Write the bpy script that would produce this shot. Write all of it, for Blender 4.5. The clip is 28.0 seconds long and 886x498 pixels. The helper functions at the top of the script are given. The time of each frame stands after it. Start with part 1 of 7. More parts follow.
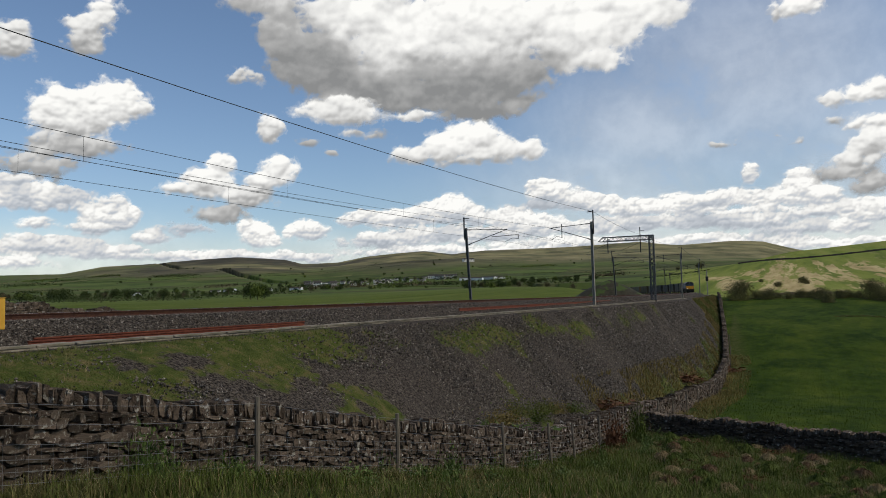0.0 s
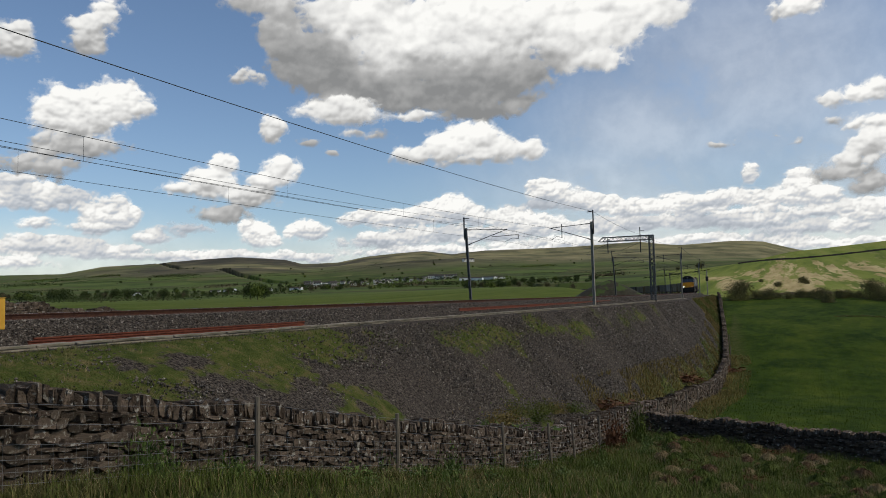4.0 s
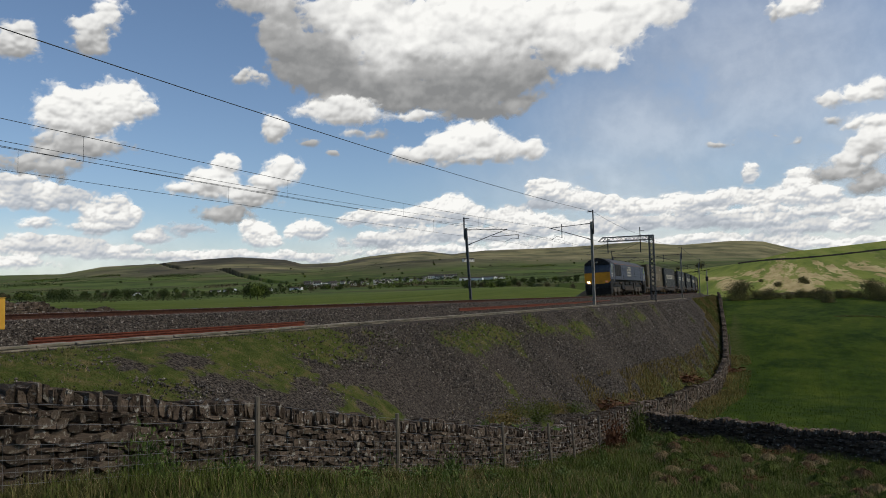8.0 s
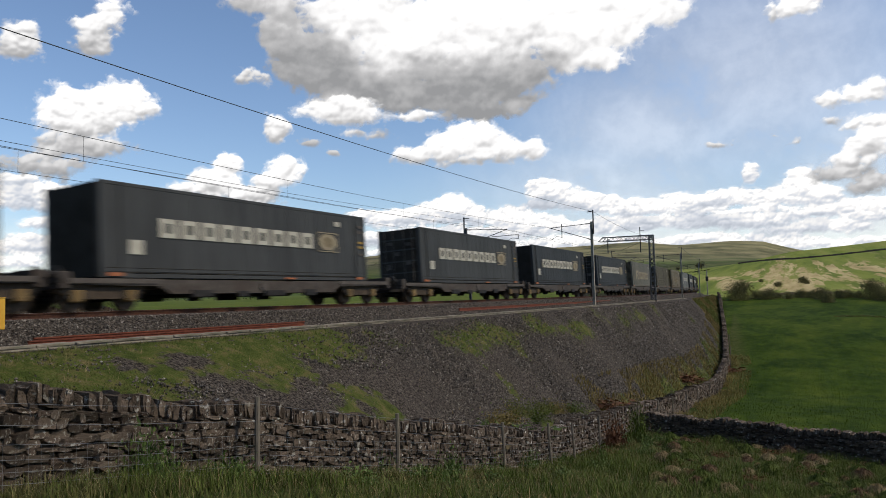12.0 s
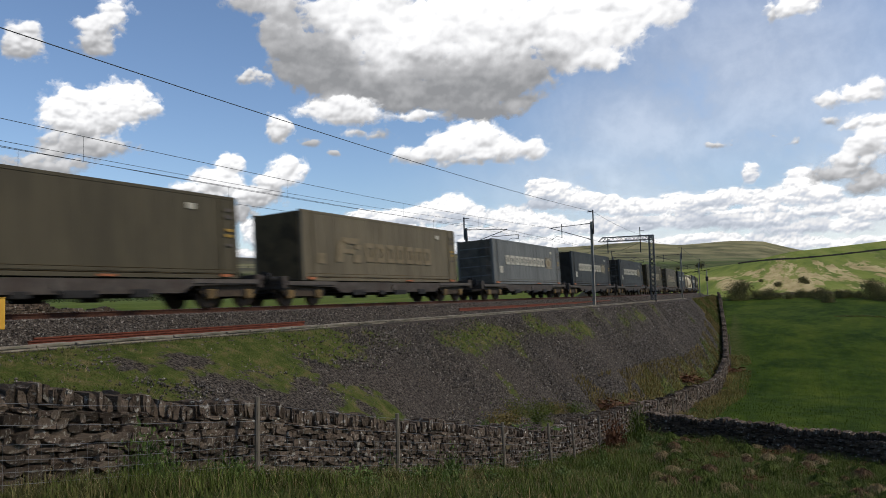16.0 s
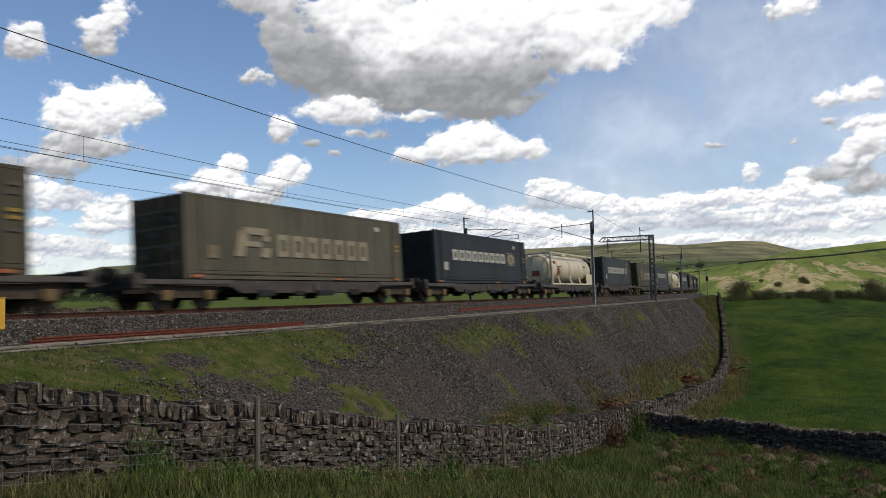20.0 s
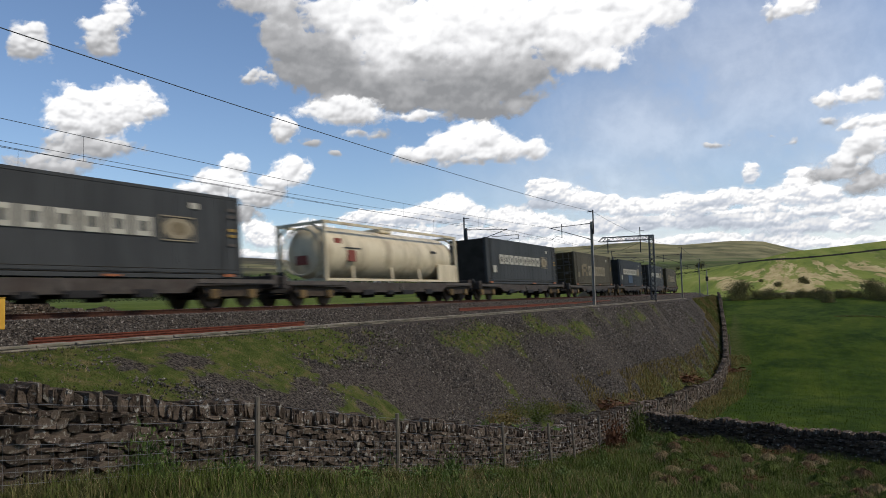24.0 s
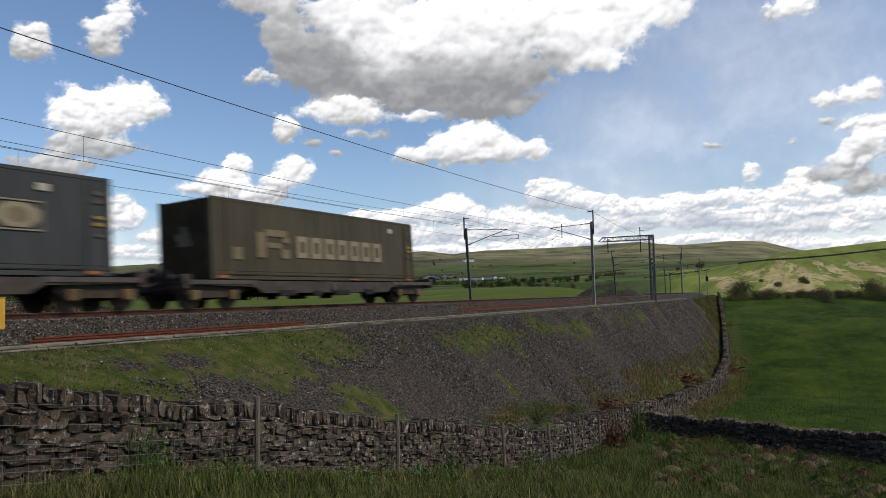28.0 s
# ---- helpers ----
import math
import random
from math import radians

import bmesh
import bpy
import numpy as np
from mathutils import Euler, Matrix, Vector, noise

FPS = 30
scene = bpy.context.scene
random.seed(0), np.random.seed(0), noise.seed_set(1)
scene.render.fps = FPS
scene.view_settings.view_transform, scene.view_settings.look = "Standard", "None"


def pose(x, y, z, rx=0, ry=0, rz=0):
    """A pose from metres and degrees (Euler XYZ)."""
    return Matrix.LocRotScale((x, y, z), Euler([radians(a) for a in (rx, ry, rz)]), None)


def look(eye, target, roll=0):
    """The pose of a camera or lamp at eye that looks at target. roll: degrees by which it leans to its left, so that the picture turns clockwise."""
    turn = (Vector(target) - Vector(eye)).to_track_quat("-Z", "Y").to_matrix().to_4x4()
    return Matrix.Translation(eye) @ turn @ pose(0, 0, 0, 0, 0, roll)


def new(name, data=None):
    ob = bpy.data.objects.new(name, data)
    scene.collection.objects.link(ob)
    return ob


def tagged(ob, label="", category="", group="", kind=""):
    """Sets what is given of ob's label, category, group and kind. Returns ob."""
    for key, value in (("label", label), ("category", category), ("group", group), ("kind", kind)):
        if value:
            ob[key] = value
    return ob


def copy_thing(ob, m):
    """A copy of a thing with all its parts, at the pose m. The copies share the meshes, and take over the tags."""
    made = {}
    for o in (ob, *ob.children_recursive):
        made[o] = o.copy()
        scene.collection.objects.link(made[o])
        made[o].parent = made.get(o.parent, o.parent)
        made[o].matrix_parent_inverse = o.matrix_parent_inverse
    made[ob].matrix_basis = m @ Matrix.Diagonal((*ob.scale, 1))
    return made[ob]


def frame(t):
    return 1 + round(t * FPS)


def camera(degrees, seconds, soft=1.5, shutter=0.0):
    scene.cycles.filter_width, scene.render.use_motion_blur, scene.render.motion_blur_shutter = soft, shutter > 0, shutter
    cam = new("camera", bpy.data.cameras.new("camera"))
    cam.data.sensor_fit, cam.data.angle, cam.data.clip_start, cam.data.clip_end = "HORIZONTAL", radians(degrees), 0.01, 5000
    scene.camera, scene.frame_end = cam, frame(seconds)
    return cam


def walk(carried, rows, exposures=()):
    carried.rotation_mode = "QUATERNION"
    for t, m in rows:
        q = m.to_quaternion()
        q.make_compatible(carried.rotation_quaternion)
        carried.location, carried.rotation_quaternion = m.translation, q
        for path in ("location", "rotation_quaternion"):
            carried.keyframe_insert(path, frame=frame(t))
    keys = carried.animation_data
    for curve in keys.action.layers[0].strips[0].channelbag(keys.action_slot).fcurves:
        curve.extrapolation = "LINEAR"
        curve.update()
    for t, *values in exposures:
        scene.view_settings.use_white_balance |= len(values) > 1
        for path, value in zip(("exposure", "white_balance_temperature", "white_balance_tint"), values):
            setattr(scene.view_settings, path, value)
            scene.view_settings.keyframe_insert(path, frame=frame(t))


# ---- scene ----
# ---- camera: stands still beside the wall, level with the rails ----
EYE = (0.0, 0.0, 0.32026)
cam = camera(62.054, 28.0, soft=0.9, shutter=0.45)
STAND = look(EYE, (0.0, math.cos(0.0639667), EYE[2] + math.sin(0.0639667)), -1.380)
walk(cam, [(0.0, STAND), (28.0, STAND)],
     exposures=[(0.0, 0.0, 6450, 10), (9.6, -0.05, 6450, 10), (10.6, 0.15, 6400, 11), (12.0, 0.30, 6400, 12), (14.5, 0.20, 6280, 12), (28.0, 0.18, 6280, 12)])

# ---- the railway's line: arc length s (0 near the portal), lateral offset to the camera's side ----
LINE_S = np.arange(-760.0, 640.0, 0.5)
_c = np.clip(LINE_S, -60, 260)
_k = 0.00078796 - 3.7676e-06 * _c + 2.86397e-08 * _c ** 2
_i0 = int(np.argmin(np.abs(LINE_S)))
LINE_A = np.cumsum(_k) * 0.5
LINE_A += 1.118388 - LINE_A[_i0]
LINE_X = np.cumsum(np.cos(LINE_A)) * 0.5
LINE_X += 10.6618 - LINE_X[_i0]
LINE_Y = np.cumsum(np.sin(LINE_A)) * 0.5
LINE_Y += 63.7345 - LINE_Y[_i0]
GRADE = -0.00235255
CANT = 2.7


def on_line(s, lat=0.0, z=0.0):
    """Place at arc length s, lat metres towards the camera's side of the near rail, z above the rail."""
    a = np.interp(s, LINE_S, LINE_A)
    return Vector((float(np.interp(s, LINE_S, LINE_X) + math.sin(a) * lat),
                   float(np.interp(s, LINE_S, LINE_Y) - math.cos(a) * lat), float(z + GRADE * s)))


def heading(s):
    return float(np.interp(s, LINE_S, LINE_A))


def line_coords(x, y):
    """Arc length and lateral offset of places in the plan (arrays)."""
    x, y = np.atleast_1d(np.asarray(x, float)), np.atleast_1d(np.asarray(y, float))
    pick = slice(0, None, 8)
    px, py, pa, ps = LINE_X[pick], LINE_Y[pick], LINE_A[pick], LINE_S[pick]
    s, lat = np.empty_like(x), np.empty_like(x)
    for i in range(0, len(x), 4000):
        dx, dy = x[i:i + 4000, None] - px, y[i:i + 4000, None] - py
        j = np.argmin(dx * dx + dy * dy, 1)
        r = np.arange(len(j))
        ca, sa = np.cos(pa[j]), np.sin(pa[j])
        s[i:i + 4000] = ps[j] + dx[r, j] * ca + dy[r, j] * sa
        lat[i:i + 4000] = dx[r, j] * sa - dy[r, j] * ca
    return s, lat


# ---- daylight: broken cloud, soft sun high on the right ----
SUN_EL, SUN_AZ = radians(46), radians(112)      # azimuth clockwise from +y
world = bpy.data.worlds.new("sky_light")
scene.world = world
world.use_nodes = True
_n = world.node_tree.nodes
_sky = _n.new("ShaderNodeTexSky")
_sky.sky_type, _sky.sun_disc = "NISHITA", False
_sky.sun_elevation, _sky.sun_rotation = SUN_EL, SUN_AZ
_sky.air_density, _sky.dust_density, _sky.ozone_density = 1.0, 0.5, 3.0
_n["Background"].inputs["Strength"].default_value = 0.107
world.node_tree.links.new(_sky.outputs[0], _n["Background"].inputs[0])
sun_data = bpy.data.lights.new("sun", "SUN")
sun_data.energy, sun_data.angle, sun_data.color = 2.15, radians(8), (1.0, 0.89, 0.70)
sun = new("sun", sun_data)
sun.matrix_world = look((300 * math.sin(SUN_AZ) * math.cos(SUN_EL), 300 * math.cos(SUN_AZ) * math.cos(SUN_EL),
                         300 * math.sin(SUN_EL)), (0, 0, 0))

# ---- materials ----
def links_of(m):
    return m.node_tree.nodes, m.node_tree.links


def surface(name, dark, light, scale=4.0, rough=0.85, metal=0.0, bump=0.3, fine=None, stain=None, stain_scale=0.6,
            stain_amount=0.5, stain_from=(0.50, 0.64), island=0.0, piece=0.0, spec=0.22, detail=8.0, stretch=(1, 1, 1), where="Object", bump_size=0.02, hue=None):
    """A grained surface: two noises between dark and light, a stain at a larger scale, relief."""
    m = bpy.data.materials.new(name)
    m.use_nodes = True
    n, l = links_of(m)
    b = n["Principled BSDF"]
    b.inputs["Roughness"].default_value, b.inputs["Metallic"].default_value = rough, metal
    b.inputs["Specular IOR Level"].default_value = spec
    co = n.new("ShaderNodeTexCoord")
    mp = n.new("ShaderNodeMapping")
    mp.inputs["Scale"].default_value = stretch
    l.new(co.outputs[where], mp.inputs[0])
    g = n.new("ShaderNodeTexNoise")
    g.inputs["Scale"].default_value, g.inputs["Detail"].default_value = scale, detail
    g.inputs["Roughness"].default_value = 0.65
    l.new(mp.outputs[0], g.inputs["Vector"])
    r = n.new("ShaderNodeValToRGB")
    r.color_ramp.elements[0].position, r.color_ramp.elements[1].position = 0.3, 0.7
    r.color_ramp.elements[0].color, r.color_ramp.elements[1].color = (*dark, 1), (*light, 1)
    l.new(g.outputs["Fac"], r.inputs[0])
    out = r.outputs[0]
    if stain:
        s = n.new("ShaderNodeTexNoise")
        s.inputs["Scale"].default_value, s.inputs["Detail"].default_value = stain_scale, 6.0
        s.inputs["Roughness"].default_value = 0.6
        l.new(mp.outputs[0], s.inputs["Vector"])
        q = n.new("ShaderNodeMapRange")
        q.inputs["From Min"].default_value, q.inputs["From Max"].default_value = stain_from
        q.inputs["To Max"].default_value = stain_amount
        l.new(s.outputs["Fac"], q.inputs[0])
        x = n.new("ShaderNodeMix")
        x.data_type = "RGBA"
        l.new(q.outputs[0], x.inputs[0])
        l.new(out, x.inputs[6])
        x.inputs[7].default_value = (*stain, 1)
        out = x.outputs[2]
    if hue:
        i = n.new("ShaderNodeNewGeometry" if island else "ShaderNodeObjectInfo")
        q = n.new("ShaderNodeMath")
        q.operation = "PINGPONG"
        q.inputs[1].default_value = 0.11
        l.new(i.outputs["Random Per Island" if island else "Random"], q.inputs[0])
        k = n.new("ShaderNodeMapRange")
        k.inputs["From Max"].default_value, k.inputs["To Max"].default_value = 0.11, 0.75
        l.new(q.outputs[0], k.inputs[0])
        x = n.new("ShaderNodeMix")
        x.data_type = "RGBA"
        l.new(k.outputs[0], x.inputs[0])
        l.new(out, x.inputs[6])
        x.inputs[7].default_value = (*hue, 1)
        out = x.outputs[2]
    for amount, node, socket in ((island, "ShaderNodeNewGeometry", "Random Per Island"), (piece, "ShaderNodeObjectInfo", "Random")):
        if amount:
            i = n.new(node)
            q = n.new("ShaderNodeMapRange")
            q.inputs["To Min"].default_value, q.inputs["To Max"].default_value = 1 - amount, 1 + amount
            l.new(i.outputs[socket], q.inputs[0])
            x = n.new("ShaderNodeVectorMath")
            x.operation = "SCALE"
            l.new(out, x.inputs[0])
            l.new(q.outputs[0], x.inputs["Scale"])
            out = x.outputs[0]
    l.new(out, b.inputs["Base Color"])
    if bump:
        f = n.new("ShaderNodeTexNoise")
        f.inputs["Scale"].default_value, f.inputs["Detail"].default_value = fine or scale * 4, 6.0
        l.new(mp.outputs[0], f.inputs["Vector"])
        u = n.new("ShaderNodeBump")
        u.inputs["Strength"].default_value, u.inputs["Distance"].default_value = bump, bump_size
        l.new(f.outputs["Fac"], u.inputs["Height"])
        l.new(u.outputs[0], b.inputs["Normal"])
    return m


def glow(name, colour, strength):
    m = bpy.data.materials.new(name)
    m.use_nodes = True
    b = m.node_tree.nodes["Principled BSDF"]
    b.inputs["Base Color"].default_value = (*colour, 1)
    b.inputs["Emission Color"].default_value = (*colour, 1)
    b.inputs["Emission Strength"].default_value = strength
    return m


M = {}
M["stone"] = surface("wall_stone", (0.042, 0.030, 0.022), (0.158, 0.116, 0.084), 3.0, bump=0.9, fine=12, stain=(0.42, 0.41, 0.35), stain_from=(0.56, 0.64),
                     stain_scale=3.0, stain_amount=0.85, piece=0.55, hue=(0.098, 0.076, 0.055), where="Generated", stretch=(1.6, 1.0, 0.8), bump_size=0.05, spec=0.06)
M["stone_far"] = surface("wall_stone_joined", (0.034, 0.025, 0.0185), (0.142, 0.106, 0.078), 9, bump=0.9, fine=30, stain=(0.42, 0.405, 0.35), stain_from=(0.565, 0.64),
                         stain_scale=8.0, stain_amount=0.85, island=0.55, hue=(0.092, 0.070, 0.051), bump_size=0.04, spec=0.06)
# core behind the stones: its dark colour puts shade into their gaps
M["core_shade"] = surface("wall_core_gap_shade", (0.026, 0.020, 0.015), (0.055, 0.043, 0.032), 6, bump=0.4)
M["rail_rust"] = surface("rusted_rail_steel", (0.030, 0.013, 0.009), (0.085, 0.036, 0.02), 9, 0.8, 0.2, 0.3)
M["rail_spare"] = surface("orange_rusted_spare_rail", (0.085, 0.022, 0.012), (0.19, 0.058, 0.030), 5, 0.8, 0.1, 0.3)
M["rail_head"] = surface("polished_rail_head", (0.28, 0.26, 0.25), (0.42, 0.40, 0.38), 12, 0.35, 0.9, 0.05)
M["sleeper"] = surface("concrete_sleeper", (0.16, 0.14, 0.12), (0.28, 0.25, 0.22), 6)
M["concrete"] = surface("weathered_trough_concrete", (0.12, 0.10, 0.072), (0.30, 0.26, 0.20), 5, 0.9, 0, 0.4, stain=(0.05, 0.055, 0.028),
                        stain_scale=1.2, stain_amount=0.6, piece=0.2)
M["galv"] = surface("galvanised_steel", (0.24, 0.215, 0.175), (0.38, 0.345, 0.285), 6, 0.75, 0.05, 0.1, stain=(0.12, 0.11, 0.10), stain_scale=1.5)
M["dark_steel"] = surface("dark_weathered_steel", (0.03, 0.03, 0.03), (0.075, 0.072, 0.068), 6, 0.6, 0.3, 0.15)
M["lattice"] = surface("grey_painted_lattice_steel", (0.06, 0.06, 0.058), (0.12, 0.12, 0.115), 6, 0.6, 0.2, 0.15)
M["wire"] = surface("dull_copper_wire", (0.03, 0.032, 0.03), (0.06, 0.065, 0.06), 3, 0.5, 0.4, 0)
M["insulator"] = surface("brown_glazed_insulator", (0.03, 0.018, 0.012), (0.06, 0.035, 0.025), 5, 0.25, 0, 0.05)
M["fence_wood"] = surface("silvered_fence_wood", (0.085, 0.07, 0.052), (0.19, 0.16, 0.12), 6, 0.9, 0, 0.5, stretch=(3, 3, 0.5))
M["fence_wire"] = surface("galvanised_fence_wire", (0.16, 0.16, 0.155), (0.24, 0.24, 0.235), 9, 0.5, 0.5, 0)
M["yellow"] = surface("faded_yellow_plastic", (0.50, 0.26, 0.025), (0.62, 0.36, 0.05), 3, 0.6, 0, 0.1, stain=(0.25, 0.15, 0.04), stain_scale=2)

# ---- mesh tools ----
def part(name, bm, material, parent=None, label="", smooth=False):
    me = bpy.data.meshes.new(name)
    bm.to_mesh(me)
    bm.free()
    me.materials.append(material)
    if smooth:
        me.polygons.foreach_set("use_smooth", [True] * len(me.polygons))
    ob = new(name, me)
    if parent:
        ob.parent = parent
    if label:
        tagged(ob, label)
    return ob


def sheet(name, verts, faces, material, parent=None, smooth=False):
    me = bpy.data.meshes.new(name)
    me.from_pydata([tuple(v) for v in verts], [], faces)
    me.materials.append(material)
    if smooth:
        me.polygons.foreach_set("use_smooth", [True] * len(me.polygons))
    ob = new(name, me)
    if parent:
        ob.parent = parent
    return ob


def thing(name, label, category, group="", m=None):
    ob = new(name)
    ob.empty_display_size = 0.3
    if m is not None:
        ob.matrix_world = m
    return tagged(ob, label, category, group)


def box(bm, x0, x1, y0, y1, z0, z1, bevel=0.0):
    vs = [bm.verts.new((x, y, z)) for z in (z0, z1) for x, y in ((x0, y0), (x1, y0), (x1, y1), (x0, y1))]
    fs = [bm.faces.new([vs[i] for i in f]) for f in ((3, 2, 1, 0), (4, 5, 6, 7), (0, 1, 5, 4), (1, 2, 6, 5), (2, 3, 7, 6), (3, 0, 4, 7))]
    if bevel:
        es = list({e for f in fs for e in f.edges})
        bmesh.ops.bevel(bm, geom=es, offset=bevel, segments=1, affect="EDGES")
    return bm


def rod(bm, p, q, r, n=8, r2=None, cap=True):
    p, q = Vector(p), Vector(q)
    d = q - p
    u = d.orthogonal().normalized()
    w = d.normalized().cross(u)
    r2 = r if r2 is None else r2
    a = [bm.verts.new(p + (u * math.cos(t) + w * math.sin(t)) * r) for t in [2 * math.pi * i / n for i in range(n)]]
    b = [bm.verts.new(q + (u * math.cos(t) + w * math.sin(t)) * r2) for t in [2 * math.pi * i / n for i in range(n)]]
    for i in range(n):
        bm.faces.new((a[i], a[(i + 1) % n], b[(i + 1) % n], b[i]))
    if cap:
        bm.faces.new(a[::-1])
        bm.faces.new(b)
    return bm


def bar(bm, p, q, w, h, up=(0, 0, 1)):
    """A square bar from p to q, w wide and h high."""
    p, q, up = Vector(p), Vector(q), Vector(up)
    d = (q - p).normalized()
    side = d.cross(up)
    if side.length < 1e-3:
        side = d.cross(Vector((1, 0, 0)))
    side.normalize()
    top = side.cross(d)
    a, b = side * w / 2, top * h / 2
    vs = [bm.verts.new(e + k) for e in (p, q) for k in (-a - b, a - b, a + b, -a + b)]
    for f in ((3, 2, 1, 0), (4, 5, 6, 7), (0, 1, 5, 4), (1, 2, 6, 5), (2, 3, 7, 6), (3, 0, 4, 7)):
        bm.faces.new([vs[i] for i in f])
    return bm


def prism(bm, outline, axis, a, b):
    """An outline in the two other axes drawn out along axis from a to b."""
    def at(p, t):
        c = [p[0], p[1]]
        c.insert("xyz".index(axis), t)
        return c
    v0 = [bm.verts.new(at(p, a)) for p in outline]
    v1 = [bm.verts.new(at(p, b)) for p in outline]
    n = len(outline)
    for i in range(n):
        bm.faces.new((v0[i], v0[(i + 1) % n], v1[(i + 1) % n], v1[i]))
    bm.faces.new(v0[::-1])
    bm.faces.new(v1)
    bmesh.ops.recalc_face_normals(bm, faces=bm.faces)
    return bm


def fbm(x, y, octaves=4, seed=0.0):
    """Smooth value noise of two arrays, about -1 to 1."""
    rng = np.random.RandomState(int(seed * 10) + 7)
    grid = rng.rand(256, 256) * 2 - 1
    total, amp = np.zeros_like(np.asarray(x, float)), 1.0
    for o in range(octaves):
        fx, fy = np.asarray(x) * 2 ** o + 17.3 * o, np.asarray(y) * 2 ** o + 9.1 * o
        ix, iy = np.floor(fx).astype(int), np.floor(fy).astype(int)
        tx, ty = fx - ix, fy - iy
        tx, ty = tx * tx * (3 - 2 * tx), ty * ty * (3 - 2 * ty)
        g = lambda i, j: grid[i % 256, j % 256]
        total += amp * ((g(ix, iy) * (1 - tx) + g(ix + 1, iy) * tx) * (1 - ty) + (g(ix, iy + 1) * (1 - tx) + g(ix + 1, iy + 1) * tx) * ty)
        amp *= 0.5
    return total / 1.6


def mesh_of(name, verts, faces, flat=True):
    """A mesh from arrays; faces all with the same number of corners."""
    verts, faces = np.asarray(verts, np.float32), np.asarray(faces, np.int32)
    me = bpy.data.meshes.new(name)
    me.vertices.add(len(verts))
    me.vertices.foreach_set("co", verts.ravel())
    k = faces.shape[1]
    me.loops.add(faces.size)
    me.loops.foreach_set("vertex_index", faces.ravel())
    me.polygons.add(len(faces))
    me.polygons.foreach_set("loop_start", np.arange(0, faces.size, k, dtype=np.int32))
    me.update(calc_edges=True)
    me.validate()
    if flat:
        me.polygons.foreach_set("use_smooth", [False] * len(me.polygons))
    return me


def stone_shape(rng, lump=0.10):
    """A broken slab in a unit cube: a 3 x 3 x 3 shell with flat faces, chipped corners and uneven ends."""
    pts, index = [], {}
    chop = {(i, k): rng.uniform(0.80, 1.0) if rng.rand() < 0.6 else rng.uniform(0.55, 0.8) for i in (0, 2) for k in (0, 2)}
    tilt, face_tilt = rng.uniform(-0.10, 0.10), rng.uniform(-0.10, 0.10)
    for i in range(3):
        for j in range(3):
            for k in range(3):
                if (i, j, k) == (1, 1, 1):
                    continue
                p = np.array([i - 1, j - 1, k - 1], float)
                if (i, k) in chop:
                    p[0] *= 0.5 + 0.5 * chop[(i, k)]
                    p[2] *= chop[(i, k)]
                if j != 1:
                    p[0] *= 0.93
                    p[2] *= 0.90
                p += rng.uniform(-1, 1, 3) * (lump, 0.10, lump)
                p[2] += p[0] * tilt
                p[1] += p[0] * face_tilt
                index[(i, j, k)] = len(pts)
                pts.append(p * 0.5)
    quads = []
    for ax in range(3):
        for side in (0, 2):
            for a in range(2):
                for b in range(2):
                    ring = []
                    for da, db in ((0, 0), (1, 0), (1, 1), (0, 1)):
                        c = [a + da, b + db]
                        c.insert(ax, side)
                        ring.append(index[tuple(c)])
                    flip = (side == 0) ^ (ax == 1)
                    quads.append(ring[::-1] if flip else ring)
    return np.array(pts), np.array(quads)


_rng = np.random.RandomState(3)
STONES = [stone_shape(_rng) for _ in range(24)]
CHIPS = []
for _ in range(10):
    v = np.array([(1, 0, 0), (-1, 0, 0), (0, 1, 0), (0, -1, 0), (0, 0, 1), (0, 0, -1)], float) * 0.5 + _rng.uniform(-0.16, 0.16, (6, 3))
    CHIPS.append((v, np.array([(0, 2, 4), (2, 1, 4), (1, 3, 4), (3, 0, 4), (2, 0, 5), (1, 2, 5), (3, 1, 5), (0, 3, 5)])))


def strew(name, shapes, places, sizes, turns, material, rng, label="", category=""):
    """One mesh of many small pieces: place, size (x, y, z) and turn about z for each."""
    vs, fs, base = [], [], 0
    for p, z, a in zip(places, sizes, turns):
        v, f = shapes[rng.randint(len(shapes))]
        c, s = math.cos(a), math.sin(a)
        w = v * z
        w = np.stack([w[:, 0] * c - w[:, 1] * s, w[:, 0] * s + w[:, 1] * c, w[:, 2]], 1) + p
        vs.append(w)
        fs.append(f + base)
        base += len(v)
    me = mesh_of(name, np.concatenate(vs), np.concatenate(fs))
    me.materials.append(material)
    ob = new(name, me)
    if label:
        tagged(ob, label, category, kind="stuff")
    return ob


def blades(name, places, heights, widths, lean, material, rng, label, category):
    """Grass: bent blades, two triangles and a tip each, as one object."""
    n = len(places)
    a = rng.uniform(0, 2 * np.pi, n)
    side = np.stack([np.cos(a), np.sin(a), np.zeros(n)], 1) * widths[:, None] / 2
    tilt = np.stack([np.cos(a + 1.4 + rng.uniform(-.8, .8, n)), np.sin(a + 1.4), np.zeros(n)], 1) * (lean * heights * rng.uniform(0.2, 1.2, n))[:, None]
    up = np.zeros((n, 3))
    up[:, 2] = heights
    v = np.stack([places - side, places + side, places + up * 0.55 + tilt * 0.35 + side * 0.7, places + up * 0.55 + tilt * 0.35 - side * 0.7,
                  places + up * 0.97 + tilt], 1).reshape(-1, 3)
    b = np.arange(n)[:, None] * 5
    f = np.concatenate([b + (0, 1, 2), b + (0, 2, 3), b + (3, 2, 4)])
    me = mesh_of(name, v, f)
    me.materials.append(material)
    return tagged(new(name, me), label, category, kind="stuff")

